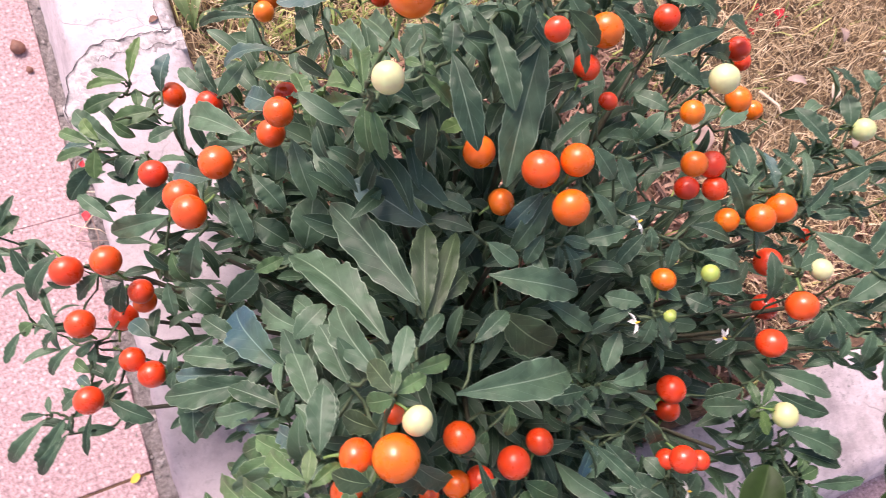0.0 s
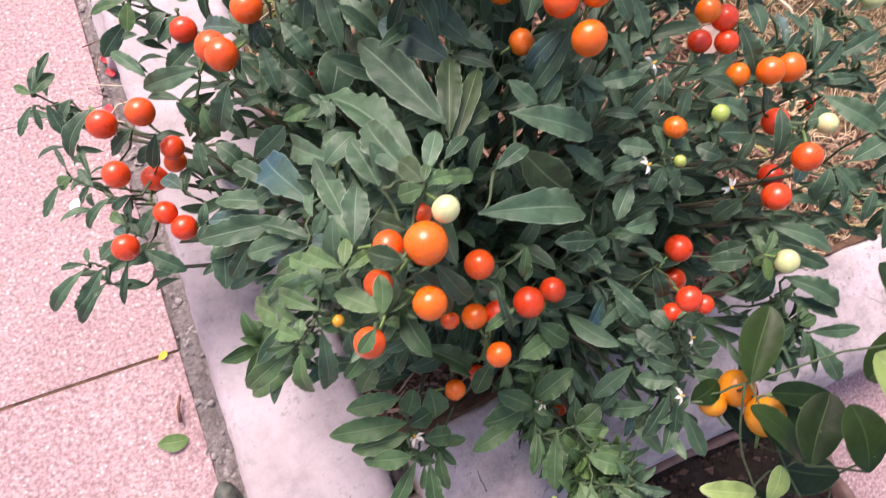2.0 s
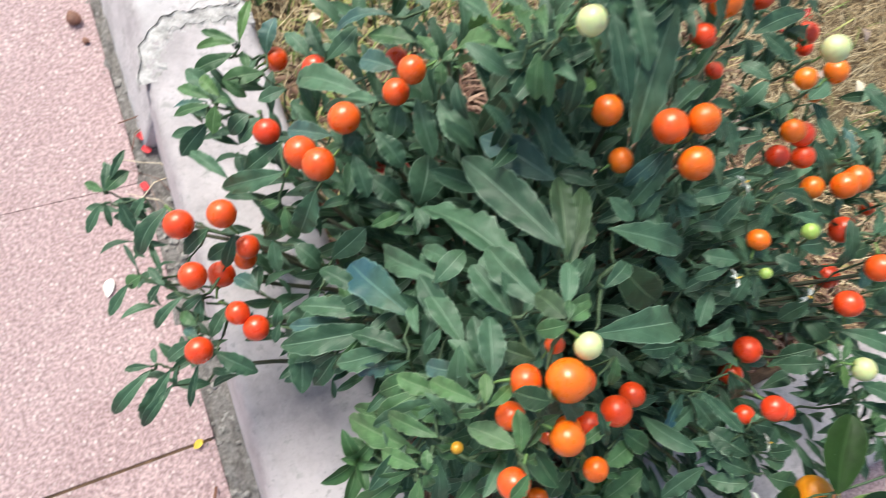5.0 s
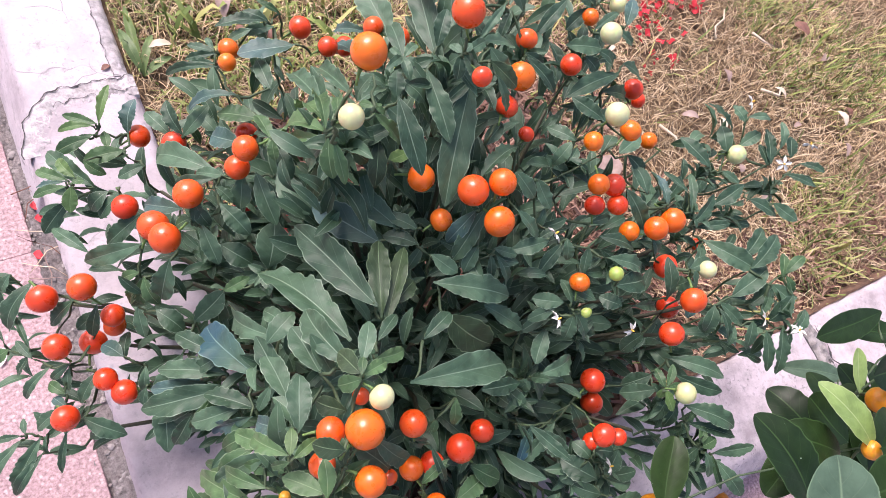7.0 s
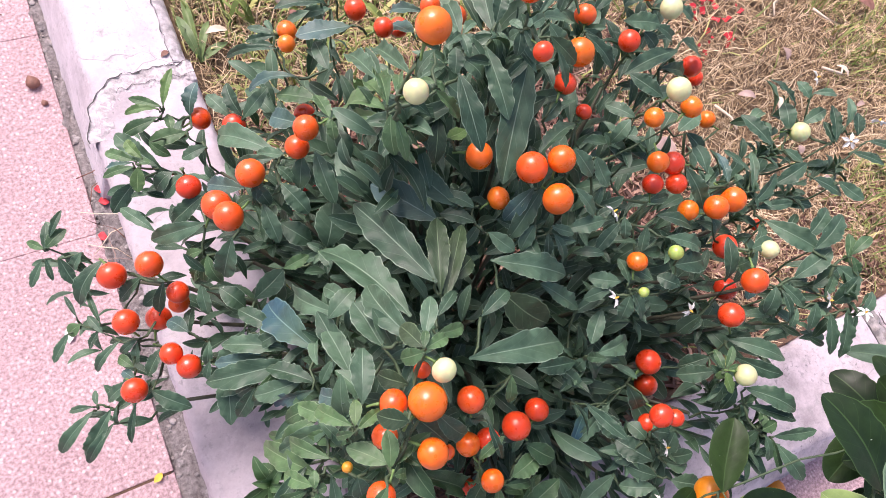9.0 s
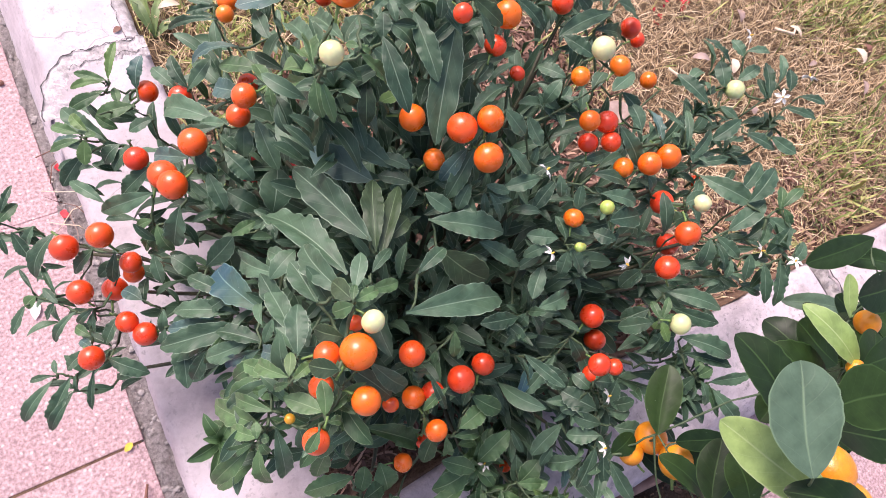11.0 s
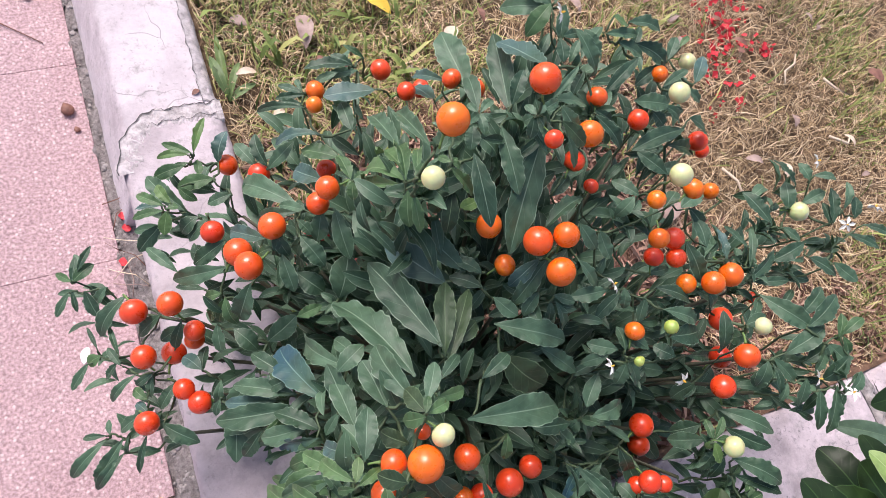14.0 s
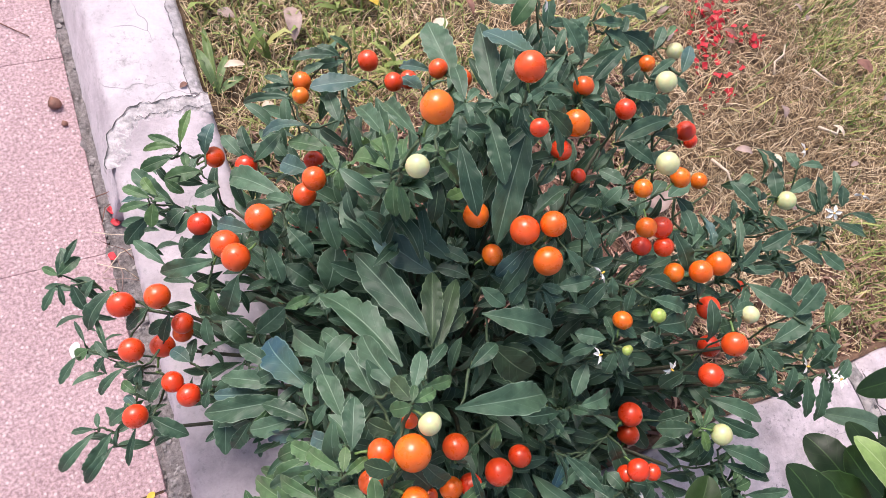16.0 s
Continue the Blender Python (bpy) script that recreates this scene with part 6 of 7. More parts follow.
PETALS, ANTHERS = flower_meshes()


def flowers(rows):
    for x, y, z, turn in rows:
        ob = under_at("flower", PETALS, x, y, z, turn)
        ob["label"] = "small white star-shaped flower"
        an = new("anther", ANTHERS)
        an.parent = ob


def under_at(name, me, x, y, z, turn):
    ob = new(name, me)
    ob.matrix_world = pose(x, y, z, 55 * math.sin(turn), 50 * math.cos(turn * 1.7), turn * 60) @ Matrix.Scale(0.0064, 4)
    return under(ob, plant)


flowers([
    (0.189, 0.019, 0.398, 0.4), (0.202, 0.075, 0.430, 2.2), (0.257, -0.011, 0.378, 3.9), (0.374, -0.050, 0.390, 1.1),
    (0.398, -0.071, 0.392, 2.8), (0.466, 0.130, 0.418, 0.9), (0.490, 0.070, 0.426, 5.0), (0.464, 0.065, 0.413, 3.3),
    (0.192, 0.255, 0.530, 1.7), (0.197, -0.143, 0.300, 0.6), (0.214, -0.104, 0.320, 4.4), (0.112, -0.115, 0.226, 2.5),
    (-0.006, -0.099, 0.285, 5.5),
])

# ---- kumquat in its pot ----
kumquat = new("kumquat_tree")
kumquat.location = (0.28, -0.400, 0.060)
tagged(kumquat, "potted kumquat tree with glossy leaves and orange fruit", "shrub")
bpy.context.view_layer.update()
KROOT = Vector(kumquat.location)
CITRUS_MESHES = {k: [leaf_mesh("leaf", m, *p) for p in ((0.06, 0.012, 0.35, 26, 6, 1.0, 0.0, 0.1), (0.10, 0.016, 0.45, 26, 6, 0.9, 2.0, -0.2), (-0.02, 0.010, 0.4, 26, 6, 1.0, 4.0, 0.15))] for k, m in (("k", CITRUS_LEAF), ("y", CITRUS_PALE), ("g", CITRUS_GREY))}
trunk_top = KROOT + Vector((-0.01, 0.03, 0.24))
v, f = tube(curve_points(KROOT, trunk_top, 0.0, 6, 0.004, rng), [0.012, 0.011, 0.010, 0.009, 0.008, 0.007, 0.006], 8)
under(mesh_ob("trunk", v, f, WOOD), kumquat)
citrus_bases = []
citrus_nodes = [KROOT.lerp(trunk_top, k / 5) for k in range(1, 6)]


def kumquat_leaves(rows):
    for kind, x, y, z, tx, ty, tz, w in sorted(rows, key=lambda q: (Vector(q[1:4]) - trunk_top).length):
        b, t = Vector((x, y, z)), Vector((tx, ty, tz))
        ob = new("leaf", CITRUS_MESHES[kind][rng.randrange(3)])
        ob.matrix_world = leaf_matrix(b, t, w * 1.05, (rng.uniform(-0.3, 0.1), rng.uniform(-0.2, 0.2), 1.0), rng.uniform(-0.25, 0.25))
        under(ob, kumquat)
        citrus_bases.append(b)
        start = min(citrus_nodes, key=lambda q: (q - b).length)
        citrus_nodes.append(b - Vector((0, 0, 0.006)))
        v, f = tube(curve_points(start, b, -0.012, 6, 0.002, rng), [0.0010, 0.0009, 0.0009, 0.0008, 0.0008, 0.0007, 0.0006], 6)
        under(mesh_ob("branch", v, f, STEM), kumquat)


KUMQUAT_MESH = berry_mesh("kumquat", CITRUS)


def kumquat_fruits(rows):
    for x, y, z, r in rows:
        ob = new("kumquat", KUMQUAT_MESH)
        ob.matrix_world = pose(x, y, z, 120 + rng.uniform(-25, 25), rng.uniform(-40, 40), 0) @ Matrix.Diagonal((r * 0.92, r * 0.92, r * 1.03, 1))
        under(ob, kumquat)
        ob["label"] = "ripe orange kumquat fruit"
        cal = new("calyx", CALYX_MESH)
        cal.parent = ob
        c = Vector((x, y, z))
        near = min(citrus_bases, key=lambda q: (q - c).length)
        v, f = tube(curve_points(c, near, 0.006, 4, 0.001, rng), 0.0013, 5)
        under(mesh_ob("fruit_stalk", v, f, STEM), kumquat)


kumquat_leaves([
    ("k", 0.218, -0.144, 0.360, 0.252, -0.099, 0.370, 0.028),
    ("g", 0.164, -0.155, 0.575, 0.185, -0.105, 0.585, 0.038),
    ("y", 0.194, -0.186, 0.540, 0.152, -0.120, 0.550, 0.026),
    ("k", 0.235, -0.152, 0.490, 0.228, -0.090, 0.500, 0.035),
    ("k", 0.304, -0.146, 0.460, 0.259, -0.112, 0.470, 0.028),
    ("k", 0.335, -0.149, 0.440, 0.317, -0.109, 0.450, 0.031),
    ("y", 0.312, -0.147, 0.480, 0.294, -0.095, 0.490, 0.020),
    ("y", 0.364, -0.125, 0.445, 0.378, -0.095, 0.455, 0.015),
    ("g", 0.502, -0.141, 0.310, 0.434, -0.103, 0.320, 0.019),
    ("k", 0.411, -0.079, 0.460, 0.336, -0.074, 0.470, 0.021),
    ("k", 0.455, -0.114, 0.430, 0.394, -0.080, 0.440, 0.019),
    ("k", 0.378, -0.113, 0.490, 0.327, -0.109, 0.500, 0.028),
    ("k", 0.225, -0.144, 0.540, 0.264, -0.151, 0.550, 0.036),
])
kumquat_leaves([
    ("k", 0.258, -0.168, 0.490, 0.297, -0.196, 0.500, 0.030),
    ("k", 0.308, -0.162, 0.470, 0.347, -0.136, 0.480, 0.033),
    ("y", 0.235, -0.164, 0.330, 0.278, -0.175, 0.340, 0.019),
    ("k", 0.214, -0.199, 0.390, 0.242, -0.161, 0.400, 0.027),
    ("k", 0.230, -0.204, 0.360, 0.209, -0.157, 0.370, 0.021),
    ("k", 0.192, -0.147, 0.320, 0.214, -0.140, 0.330, 0.019),
    ("k", 0.204, -0.191, 0.550, 0.160, -0.160, 0.560, 0.019),
    ("k", 0.211, -0.199, 0.440, 0.214, -0.161, 0.450, 0.026),
    ("k", 0.344, -0.151, 0.490, 0.302, -0.146, 0.500, 0.029),
    ("k", 0.255, -0.213, 0.335, 0.230, -0.160, 0.345, 0.031),
    ("k", 0.274, -0.173, 0.360, 0.226, -0.155, 0.370, 0.017),
    ("y", 0.211, -0.224, 0.320, 0.168, -0.203, 0.330, 0.015),
    ("y", 0.206, -0.225, 0.340, 0.221, -0.206, 0.350, 0.016),
])
kumquat_leaves([
    ("k", 0.156, -0.270, 0.320, 0.135, -0.206, 0.330, 0.024),
    ("k", 0.143, -0.266, 0.290, 0.105, -0.234, 0.300, 0.024),
    ("g", 0.233, -0.307, 0.290, 0.209, -0.255, 0.300, 0.022),
    ("k", 0.288, -0.296, 0.280, 0.227, -0.267, 0.290, 0.022),
    ("k", 0.283, -0.289, 0.230, 0.234, -0.244, 0.240, 0.028),
    ("y", 0.064, -0.220, 0.275, 0.076, -0.176, 0.285, 0.013),
    ("k", 0.248, -0.202, 0.290, 0.227, -0.158, 0.300, 0.015),
    ("k", 0.304, -0.250, 0.290, 0.248, -0.224, 0.300, 0.034),
    ("k", 0.316, -0.296, 0.230, 0.238, -0.288, 0.240, 0.033),
    ("k", 0.276, -0.333, 0.270, 0.234, -0.291, 0.280, 0.034),
])
shade = random.Random(19)
for k in range(3):
    rows = []
    for q in range(10):
        x, y, z = shade.gauss(0.40, 0.030), shade.gauss(-0.185, 0.030), shade.gauss(0.385, 0.022)
        a, ln = shade.uniform(0, 6.28), shade.uniform(0.045, 0.065)
        rows.append(("k", x, y, z, x + ln * math.cos(a), y + ln * math.sin(a) * 0.8, z + shade.uniform(-0.02, 0.01), ln * shade.uniform(0.42, 0.52)))
    kumquat_leaves(rows)
kumquat_fruits([
    (0.211, -0.154, 0.315, 0.0115),
    (0.235, -0.174, 0.335, 0.0160),
    (0.232, -0.151, 0.320, 0.0150),
    (0.350, -0.128, 0.470, 0.0097),
    (0.310, -0.148, 0.480, 0.0069),
    (0.209, -0.172, 0.530, 0.0156),
    (0.228, -0.205, 0.500, 0.0188),
    (0.203, -0.280, 0.280, 0.0170),
])

# rounded square pot of the kumquat, dressed with gold ribbon
pot = new("flower_pot")
pot.location = (0.280, -0.425, 0.0)
tagged(pot, "broad chipped terracotta pot full of dark soil beside the kerb", "pot")


def lathe(profile, sides=48):
    v = [(r * math.cos(2 * math.pi * k / sides), r * math.sin(2 * math.pi * k / sides), z) for r, z in profile for k in range(sides)]
    f = [(i * sides + k, i * sides + (k + 1) % sides, (i + 1) * sides + (k + 1) % sides, (i + 1) * sides + k) for i in range(len(profile) - 1) for k in range(sides)]
    return v, f


def squared(p, power=0.30):
    """Pull a round outline towards a rounded square."""
    r = math.hypot(p[0], p[1])
    if r < 1e-6:
        return p
    k = 1 / max(abs(p[0]), abs(p[1])) * r
    k = 1 + (k - 1) * (1 - power)
    return (p[0] * k, p[1] * k, p[2])


def chipped(p):
    c = noise.noise(Vector(p) * 45)
    return (p[0], p[1], p[2] - (0.012 * max(0.0, c - 0.05) if p[2] > 0.07 else 0.0))


v, f = lathe([(0.001, 0.002), (0.150, 0.002), (0.180, 0.062), (0.190, 0.064), (0.192, 0.080), (0.186, 0.083), (0.181, 0.079), (0.179, 0.052)], 160)
mesh_ob("pot_body", [chipped(squared(q)) for q in v], f, GREY_POT, pot)
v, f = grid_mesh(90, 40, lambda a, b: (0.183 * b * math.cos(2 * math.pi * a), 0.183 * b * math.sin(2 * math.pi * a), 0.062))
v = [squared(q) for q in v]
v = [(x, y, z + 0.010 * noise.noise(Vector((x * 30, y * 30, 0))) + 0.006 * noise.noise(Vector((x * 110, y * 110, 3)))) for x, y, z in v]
# soil colour is darkened for the leaves' shade above it
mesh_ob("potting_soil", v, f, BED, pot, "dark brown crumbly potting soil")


clod = random.Random(12)
cv, cf = [], []
for k in range(1500):
    a, r = clod.uniform(0, 6.28), 0.20 * math.sqrt(clod.random())
    x, y = max(-0.168, min(0.168, r * math.cos(a))), max(-0.168, min(0.168, r * math.sin(a)))
    size = 0.0016 + 0.0055 * clod.random() ** 2.2
    base = len(cv)
    for q in ((1, 0, 0), (-0.9, 0.2, 0), (0.1, 0.8, 0), (0, -0.8, 0.1), (0.1, 0, 0.7), (0, 0.1, -0.8)):
        cv.append((x + size * (q[0] + clod.uniform(-0.3, 0.3)), y + size * (q[1] + clod.uniform(-0.3, 0.3)), 0.064 + 0.010 * noise.noise(Vector((x * 30, y * 30, 0))) + size * (q[2] + clod.uniform(-0.2, 0.2))))
    cf += [tuple(base + i for i in q) for q in ((0, 2, 4), (2, 1, 4), (1, 3, 4), (3, 0, 4), (2, 0, 5), (1, 2, 5), (3, 1, 5), (0, 3, 5))]
clods = mesh_ob("bark_crumb", cv, cf, LITTER_DARK, pot, "dark brown bark and soil crumbs", smooth=False)
clods["kind"] = "stuff"


# ---- ribbons, petals and litter ----
def strip(name, points, width, thick_up=(0, 0, 1), parent=None, ripple=0.0, bands=9, side=None):
    """A thin bent band along points, with gold and gauze stripes."""
    pts = [Vector(p) for p in points]
    v = []
    for k, p in enumerate(pts):
        d = (pts[min(k + 1, len(pts) - 1)] - pts[max(k - 1, 0)]).normalized()
        s = d.cross(Vector(thick_up))
        if side:
            s = Vector(side)
        s.normalize()
        up = s.cross(d) * ripple * math.sin(k * 1.3)
        for i in range(bands + 1):
            c = i / bands - 0.5
            v.append(p + s * width * c + up * math.cos(c * 5))
    f = [(k * (bands + 1) + i, k * (bands + 1) + i + 1, (k + 1) * (bands + 1) + i + 1, (k + 1) * (bands + 1) + i) for k in range(len(pts) - 1) for i in range(bands)]
    ob = mesh_ob(name, v, f, GOLD, parent)
    ob.data.materials.append(GAUZE)
    for q in ob.data.polygons:
        q.material_index = (q.index % bands) % 2
    so = ob.modifiers.new("thickness", "SOLIDIFY")
    so.thickness = 0.0006
    return ob


def bow(x, y, z, turn, size, wide):
    """A ribbon bow: two standing loops, two drooping tails and a wrapped knot."""
    thing = new("ribbon_bow")
    thing.matrix_world = pose(x, y, z, 0, 0, turn)
    tagged(thing, "gold and olive striped gauze ribbon bow on the pot", "ribbon")
    for sg in (-1, 1):
        loop = [(sg * size * (0.5 - 0.5 * math.cos(math.pi * k / 12)), 0.15 * size * math.sin(math.pi * k / 12), size * (0.24 + 0.26 * math.sin(math.pi * k / 12))) for k in range(25)]
        strip("loop", loop, wide, (0, 0, 1), thing, 0.0008, 9, (0, 1, 0))
        tail = [(sg * size * 1.5 * k / 10, -size * 0.35 * (k / 10) ** 2, size * (0.14 + 0.06 * math.sin(k * 0.9)) * (1 - 0.6 * k / 10)) for k in range(11)]
        strip("tail", tail, wide, (0, 0, 1), thing, 0.0010)
    wrap = [(0.0, size * 0.22 * math.cos(2 * math.pi * k / 12), size * (0.24 + 0.20 * math.sin(2 * math.pi * k / 12))) for k in range(13)]
    strip("knot", wrap, wide * 0.5, (0, 0, 1), thing, 0.0, 5, (1, 0, 0))
    return thing


bow(0.180, -0.284, 0.074, -20, 0.046, 0.022)
bow(0.100, -0.280, 0.072, -15, 0.036, 0.018)
bow(0.045, -0.268, 0.000, 70, 0.024, 0.012)


def flat_leaf(name, x, y, z, length, width, turn, mat, label, category="leaf", curl=0.12):
    me = leaf_mesh(name, mat, curl, 0.03, 0.5, 8, 4, 0.6, turn, 0.3)
    ob = new(name, me)
    ob.matrix_world = pose(x, y, z, 3, 4, turn) @ Matrix.Diagonal((width, length, length, 1))
    return tagged(ob, label, category)


flat_leaf("fallen_leaf", 0.240, 0.590, LAWN + 0.028, 0.062, 0.030, 35, YELLOW, "yellow fallen leaf lying on the grass")
flat_leaf("fallen_leaf", 0.108, 0.556, LAWN + 0.026, 0.060, 0.024, -10, TAN, "greyish brown fallen leaf lying on grass")
flat_leaf("fallen_leaf", 0.045, 0.615, LAWN + 0.016, 0.026, 0.016, 60, TAN, "brown curled fallen leaf on the lawn")
flat_leaf("fallen_leaf", 0.33, 0.555, LAWN + 0.024, 0.030, 0.02, 130, HUSK, "pale dry fallen leaf on the lawn")
flat_leaf("fallen_leaf", 0.545, 0.215, LAWN + 0.024, 0.050, 0.034, 120, TAN, "pale brown dead leaf beneath the shrub")
flat_leaf("fallen_leaf", 1.03, 0.31, LAWN + 0.026, 0.035, 0.024, 20, SEED, "dark brown fallen leaf on dry grass")
flat_leaf("fallen_leaf", -0.234, -0.026, 0.003, 0.032, 0.019, -100, LEAF_YOUNG, "round light green fallen leaf on the pink tile", curl=0.05)
flat_leaf("fallen_leaf", -0.228, 0.80, 0.003, 0.060, 0.026, 20, LEAF, "dark green fallen leaf on the pink paving", curl=0.06)
flat_leaf("petal", -0.252, 0.248, 0.003, 0.022, 0.011, -20, PETAL, "white petal lying on the pink paving", "petal", 0.04)
flat_leaf("petal", -0.209, 0.061, 0.003, 0.012, 0.008, -60, YELLOW, "small orange petal in the paving joint", "petal", 0.04)

flat_leaf("leaf_scrap", -0.050, 0.517, TOP - 0.005, 0.012, 0.007, -60, SEED, "dark curled scrap of leaf on the kerb")

weed = tagged(new("weed"), "broad-leaved green weed growing beside the kerb", "weed")
weed.location = (-0.006, 0.508, LAWN)
for dx, dy, dz, ln, wd in ((-0.010, 0.062, 0.020, 0.070, 0.013), (0.036, 0.014, 0.014, 0.042, 0.012), (0.024, 0.048, 0.016, 0.056, 0.010), (0.004, 0.095, 0.018, 0.060, 0.011)):
    ob = new("leaf", LEAF_MESHES["w"][int(wd * 1000) % 3])
    ob.matrix_world = leaf_matrix((0, 0, 0.006), (dx, dy, dz + 0.006), wd)
    ob.parent = weed

# twigs and dark seeds on the paving
for x, y, s in ((-0.209, 0.604, 0.0088), (-0.203, 0.572, 0.0042)):
    bm = bmesh.new()
    bmesh.ops.create_uvsphere(bm, u_segments=12, v_segments=8, radius=1.0)
    for q in bm.verts:
        q.co.z *= 0.7
        if q.co.y > 0.6:
            q.co.y += (q.co.y - 0.6) * 1.4
            q.co.x *= 0.6
        q.co *= 1 + 0.08 * noise.noise(q.co * 3)
    ob = tagged(part("seed_pod", bm, SEED), "brown dried seed pod lying on the paving", "seed pod")
    ob.matrix_world = pose(x, y, s * 0.62, 0, 0, 15) @ Matrix.Scale(s, 4)


def twig(name, points, r, mat, label, category="twig"):
    v, f = tube(points, [r * (1 - 0.5 * k / len(points)) for k in range(len(points))], 6)
    return tagged(mesh_ob(name, v, f, mat), label, category)


twig("twig", [(-0.310, 0.80, 0.002), (-0.27, 0.765, 0.003), (-0.222, 0.722, 0.002)], 0.0011, SEED, "thin dark twig lying on the paving")
twig("twig", [(-0.205, -0.012, 0.004), (-0.203, 0.004, 0.008), (-0.198, 0.016, 0.005)], 0.0022, SEED, "short brown stalk beside a fallen leaf")
twig("twig", [(-0.405, -0.070, 0.002), (-0.392, -0.095, 0.003), (-0.388, -0.12, 0.002)], 0.0013, SEED, "short dark twig on the pink tile")
lz = LAWN + 0.026
for pts in ([(0.835, 0.352, lz), (0.850, 0.372, lz), (0.872, 0.380, lz + 0.003), (0.889, 0.398, lz)], [(0.915, 0.345, lz), (0.925, 0.322, lz + 0.002), (0.948, 0.305, lz)], [(0.640, 0.24, lz), (0.655, 0.215, lz), (0.652, 0.195, lz)], [(0.860, 0.245, lz), (0.885, 0.225, lz + 0.002), (0.900, 0.236, lz)]):
    twig("straw_husk", pts, 0.0024, HUSK, "pale bleached straw husk on the dry grass", "straw")

# small brown dead leaves scattered in the grass
fall = random.Random(17)
for k in range(46):
    x, y = fall.uniform(0.0, 0.75), fall.uniform(0.44, 0.80)
    if k > 26:
        x, y = fall.uniform(0.62, 1.15), fall.uniform(0.05, 0.55)
    flat_leaf("dead_leaf", x, y, LAWN + fall.uniform(0.012, 0.024), fall.uniform(0.012, 0.030), fall.uniform(0.007, 0.014), fall.uniform(0, 360), (TAN, HUSK, SEED, TAN)[k % 4], "small curled brown dead leaf in the grass", curl=0.2)

# scraps of red paper in the grass
scrap = random.Random(5)
for x, y, spread, count in ((0.775, 0.455, 0.05, 60), (0.83, 0.52, 0.045, 44), (0.735, 0.405, 0.04, 16), (0.845, 0.425, 0.022, 22), (0.70, 0.345, 0.02, 6), (0.755, 0.345, 0.012, 7), (0.80, 0.48, 0.025, 14)):
    for k in range(count):
        px, py = scrap.gauss(x, spread * 0.6), scrap.gauss(y, spread * 0.6)
        s = scrap.uniform(0.0022, 0.0064)
        v, f = grid_mesh(3, 3, lambda a, b: ((a - 0.5) * 2 * s + 0.2 * s * math.sin(9 * b), (b - 0.5) * 1.5 * s, 0.35 * s * math.sin(4 * a + 3 * b)))
        ob = tagged(mesh_ob("paper_scrap", v, f, RED_PAPER), "torn scrap of red paper in dry grass", "paper", "red paper scraps")
        ob.matrix_world = pose(px, py, LAWN + scrap.uniform(0.004, 0.020), scrap.uniform(-45, 45), scrap.uniform(-45, 45), scrap.uniform(0, 360))
for x, y in ((-0.171, 0.412), (-0.184, 0.366), (-0.172, 0.43)):
    v, f = grid_mesh(3, 3, lambda a, b: ((a - 0.5) * 0.008, (b - 0.5) * 0.011, 0.002 * math.sin(4 * a + 3 * b)))
    ob = tagged(mesh_ob("paper_scrap", v, f, RED_PAPER), "torn scrap of red paper beside the kerb", "paper", "red paper scraps")
    ob.matrix_world = pose(x, y, 0.004, 8, -6, x * 900)

# dark oval stone in the joint strip, near the kerb's end
bm = bmesh.new()
bmesh.ops.create_uvsphere(bm, u_segments=24, v_segments=14, radius=1.0)
for q in bm.verts:
    a = math.atan2(q.co.z, q.co.x)
    q.co = Vector((q.co.x * 0.016, q.co.y * 0.032, q.co.z * 0.013)) * (1 + 0.03 * math.sin(a * 9))
ob = tagged(part("stone", bm, MELON), "dark green ribbed oval stone beside the kerb", "stone")
ob.matrix_world = pose(-0.180, -0.118, 0.012, 0, 0, 4)

# dark unidentified object at the far edge of the lawn, modelled as a stone
bm = bmesh.new()
bmesh.ops.create_icosphere(bm, subdivisions=4, radius=1.0)
for q in bm.verts:
    q.co *= 1 + 0.18 * noise.noise(q.co * 1.7) + 0.05 * noise.noise(q.co * 6)
    q.co = Vector((q.co.x * 0.07, q.co.y * 0.05, q.co.z * 0.035))
ob = tagged(part("stone", bm, DARK), "dark unidentified object on the lawn, modelled as a stone", "stone")
ob.matrix_world = pose(0.885, 0.60, LAWN + 0.02, 0, 0, -25)

# fruit dropped on the paving beyond the kerb
for x, y in ((0.504, -0.262), (0.029, -0.256)):
    ob = tagged(new("fallen_kumquat", KUMQUAT_MESH), "orange kumquat fruit dropped beside the kerb", "fruit")
    ob.matrix_world = pose(x, y, 0.010, 40, 10, 0) @ Matrix.Diagonal((0.013, 0.013, 0.0145, 1))

# red plastic pot under the shrub
redpot = tagged(new("plastic_pot"), "small red plastic pot half hidden under the shrub", "pot")
redpot.location = (0.05, 0.262, LAWN - 0.004)
v, f = lathe([(0.001, 0.002), (0.024, 0.002), (0.032, 0.050), (0.035, 0.050), (0.036, 0.058), (0.033, 0.058), (0.030, 0.050), (0.022, 0.010), (0.001, 0.010)], 28)
mesh_ob("pot_body", v, f, RED_POT, redpot)

# wisps of dry straw caught in the joint strip
wisp = random.Random(31)
for k in range(9):
    x, y, a = -0.172 + wisp.uniform(-0.010, 0.010), wisp.uniform(0.33, 0.46), wisp.uniform(0, 6.28)
    ln = wisp.uniform(0.014, 0.034)
    dx, dy = math.cos(a) * ln, math.sin(a) * ln
    pts = [(x - dx, y - dy, 0.003), (x - dx * 0.3 + dy * 0.15, y - dy * 0.3 - dx * 0.15, 0.010), (x + dx * 0.4, y + dy * 0.4, 0.009), (x + dx, y + dy, 0.003)]
    twig("straw", pts, 0.0008, (HUSK, TAN, SEED)[k % 3], "thin dry straw caught beside the kerb", "straw")

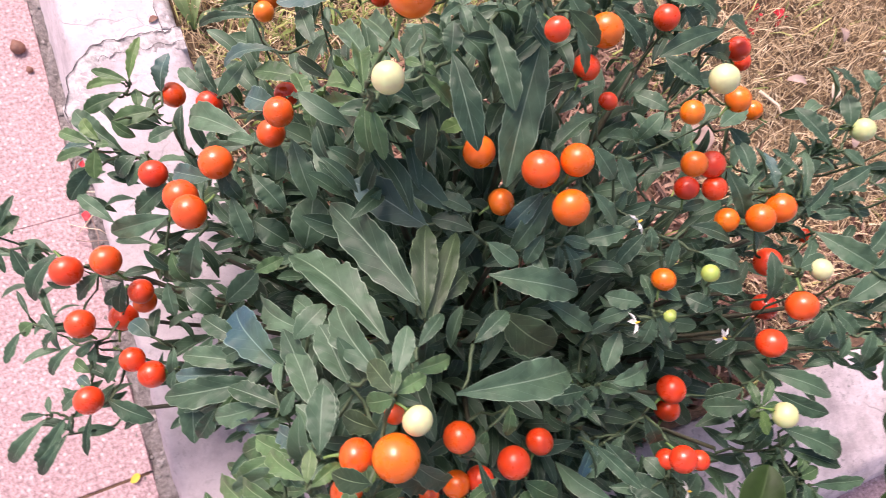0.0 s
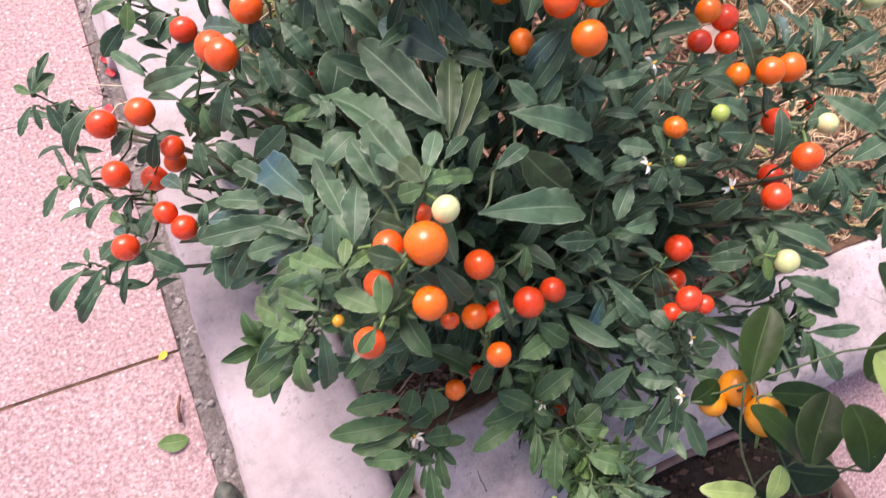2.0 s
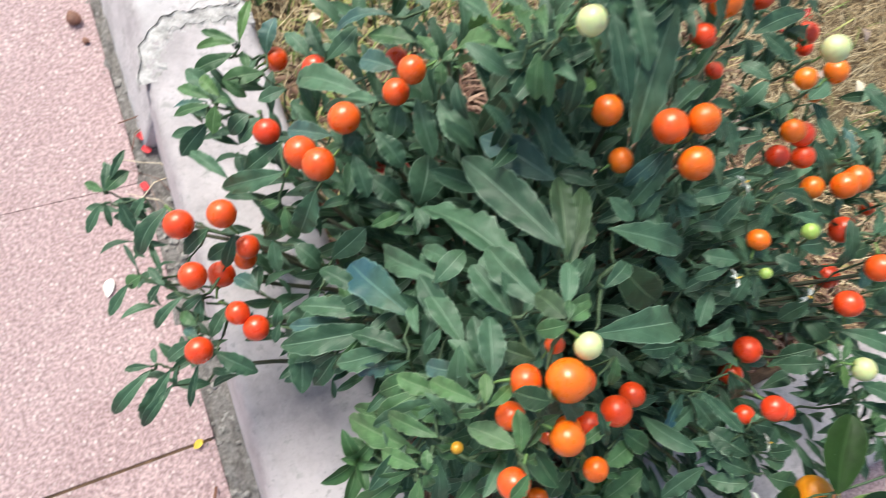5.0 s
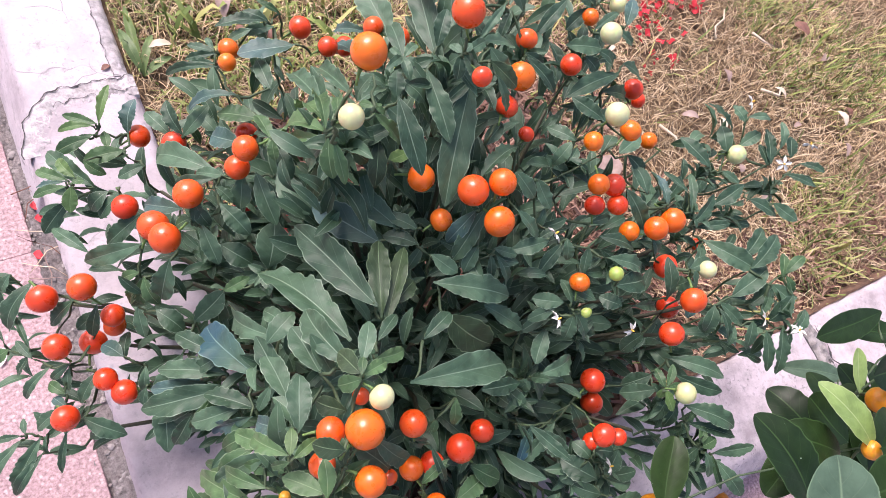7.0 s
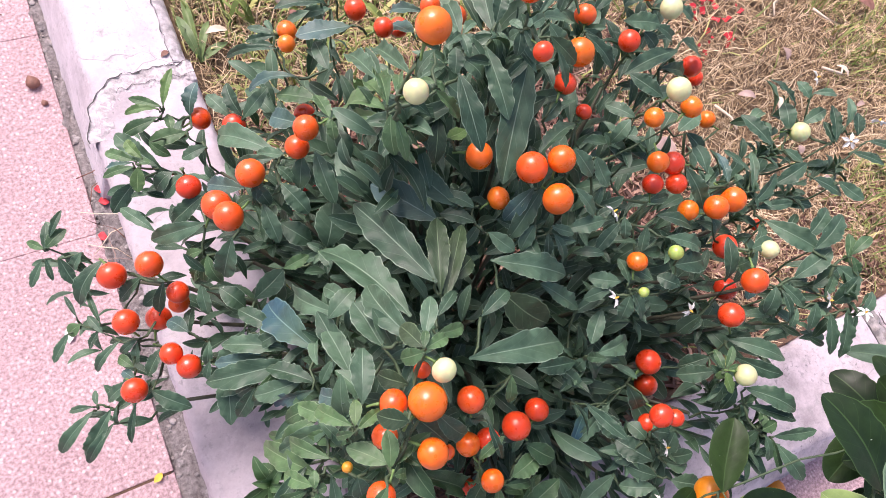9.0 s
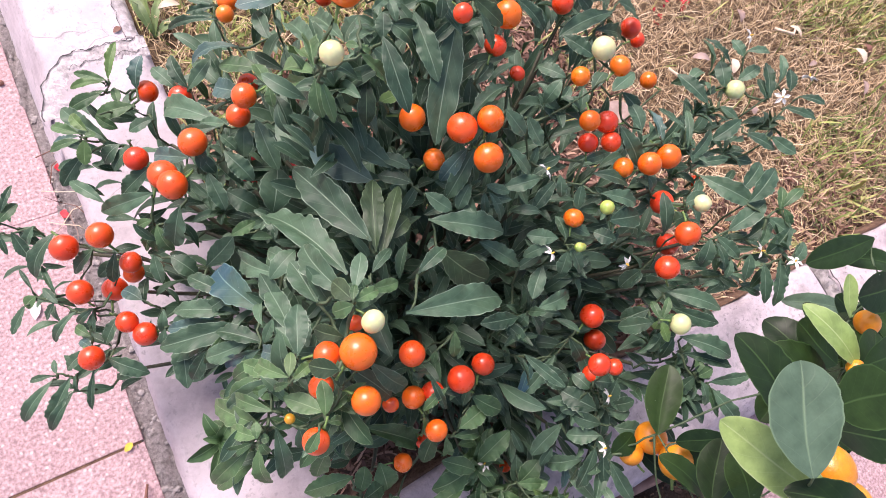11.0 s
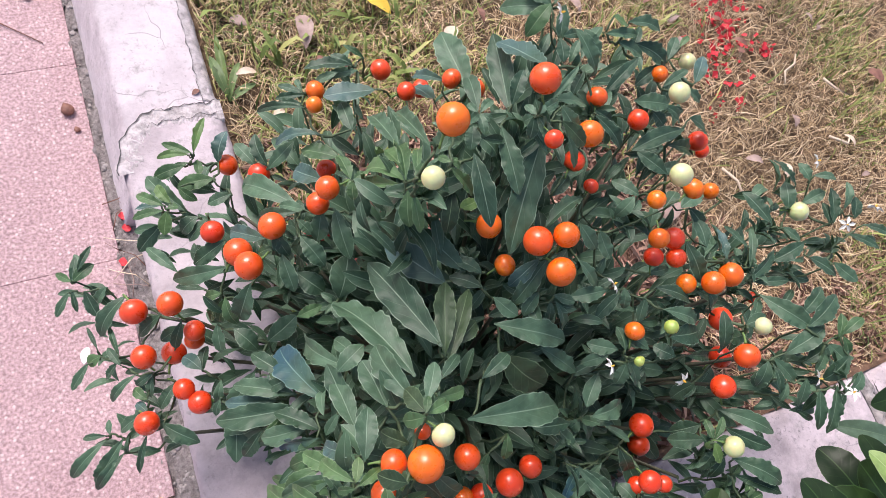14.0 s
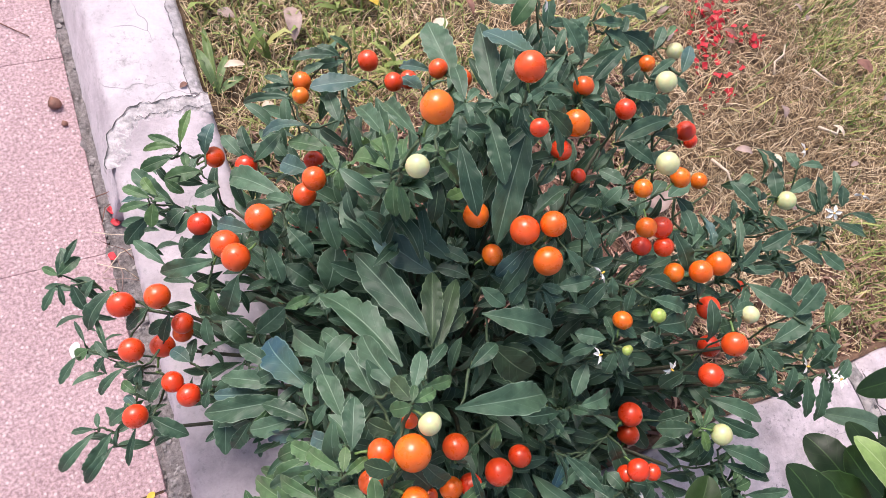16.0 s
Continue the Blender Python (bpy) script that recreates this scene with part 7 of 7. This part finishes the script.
# broken pieces of mortar and grit along the joint strip
grit = random.Random(8)
gv, gf = [], []
for k in range(900):
    x, y = grit.uniform(-0.189, -0.155), grit.uniform(-0.35, 1.2)
    s = 0.0010 + 0.0036 * grit.random() ** 2.5
    bm = bmesh.new()
    bmesh.ops.create_icosphere(bm, subdivisions=1, radius=s)
    b = len(gv)
    gv += [(q.co.x * grit.uniform(0.8, 1.3) + x, q.co.y * grit.uniform(0.8, 1.3) + y, q.co.z * 0.6 - 0.004) for q in bm.verts]
    gf += [tuple(q.index + b for q in p.verts) for p in bm.faces]
    bm.free()
tagged(mesh_ob("grit", gv, gf, MORTAR_ROUGH, smooth=False), "loose grey grit and mortar crumbs beside the kerb", "grit", kind="stuff")


# ---- paving tiles, 30 cm square ----
def tile_mesh(s):
    bm = bmesh.new()
    bmesh.ops.create_cube(bm, size=1.0)
    for q in bm.verts:
        q.co = Vector((q.co.x * s, q.co.y * s, q.co.z * 0.04 - 0.02))
    bmesh.ops.bevel(bm, geom=[e for e in bm.edges if e.verts[0].co.z > -0.01 and e.verts[1].co.z > -0.01], offset=0.0010, segments=2, profile=0.6, affect="EDGES")
    me = bpy.data.meshes.new("tile")
    bm.to_mesh(me)
    bm.free()
    me.materials.append(PAVING)
    return me


PITCH = 0.3075
v, f = grid_mesh(4, 4, lambda a, b: (-0.195 - a * 3.38, -1.475 + b * 4.92, -0.0025))
pavement = tagged(mesh_ob("pavement", v, f, GROUT), "pink terrazzo paving of square tiles with narrow dirty joints", "pavement", kind="structure")
TILE = tile_mesh(PITCH - 0.0005)
for i in range(11):
    for j in range(-5, 11):
        ob = new("tile", TILE)
        ob.parent = pavement
        ob.location = (-0.187 - PITCH * (i + 0.5), 0.066 + PITCH * (j + 0.5) - (0.0022 if j < 0 else 0.0), 0.0004 * math.sin(i * 3.1 + j * 5.7) - (0.0015 if j < 0 else 0.0))
v, f = grid_mesh(120, 3, lambda a, b: (-0.190 - a * 2.4, 0.0632 + b * 0.0036, -0.0012 + 0.0012 * noise.noise(Vector((a * 160, b * 3, 0)))))
tagged(mesh_ob("tile_joint", v, f, SOIL), "open dirty joint between two rows of tiles", "joint", kind="structure")

# the same paving goes on beyond the front kerb
v, f = grid_mesh(4, 4, lambda a, b: (0.040 + a * 3.08, -2.37 + b * 2.164, -0.0065))
forecourt = tagged(mesh_ob("pavement", v, f, GROUT), "pink terrazzo paving beyond the front kerb", "pavement", kind="structure")
for i in range(10):
    for j in range(7):
        ob = new("tile", TILE)
        ob.parent = forecourt
        ob.location = (0.045 + PITCH * (i + 0.5), -0.212 - PITCH * (j + 0.5), -0.004 + 0.0004 * math.sin(i * 2.3 + j * 4.1))
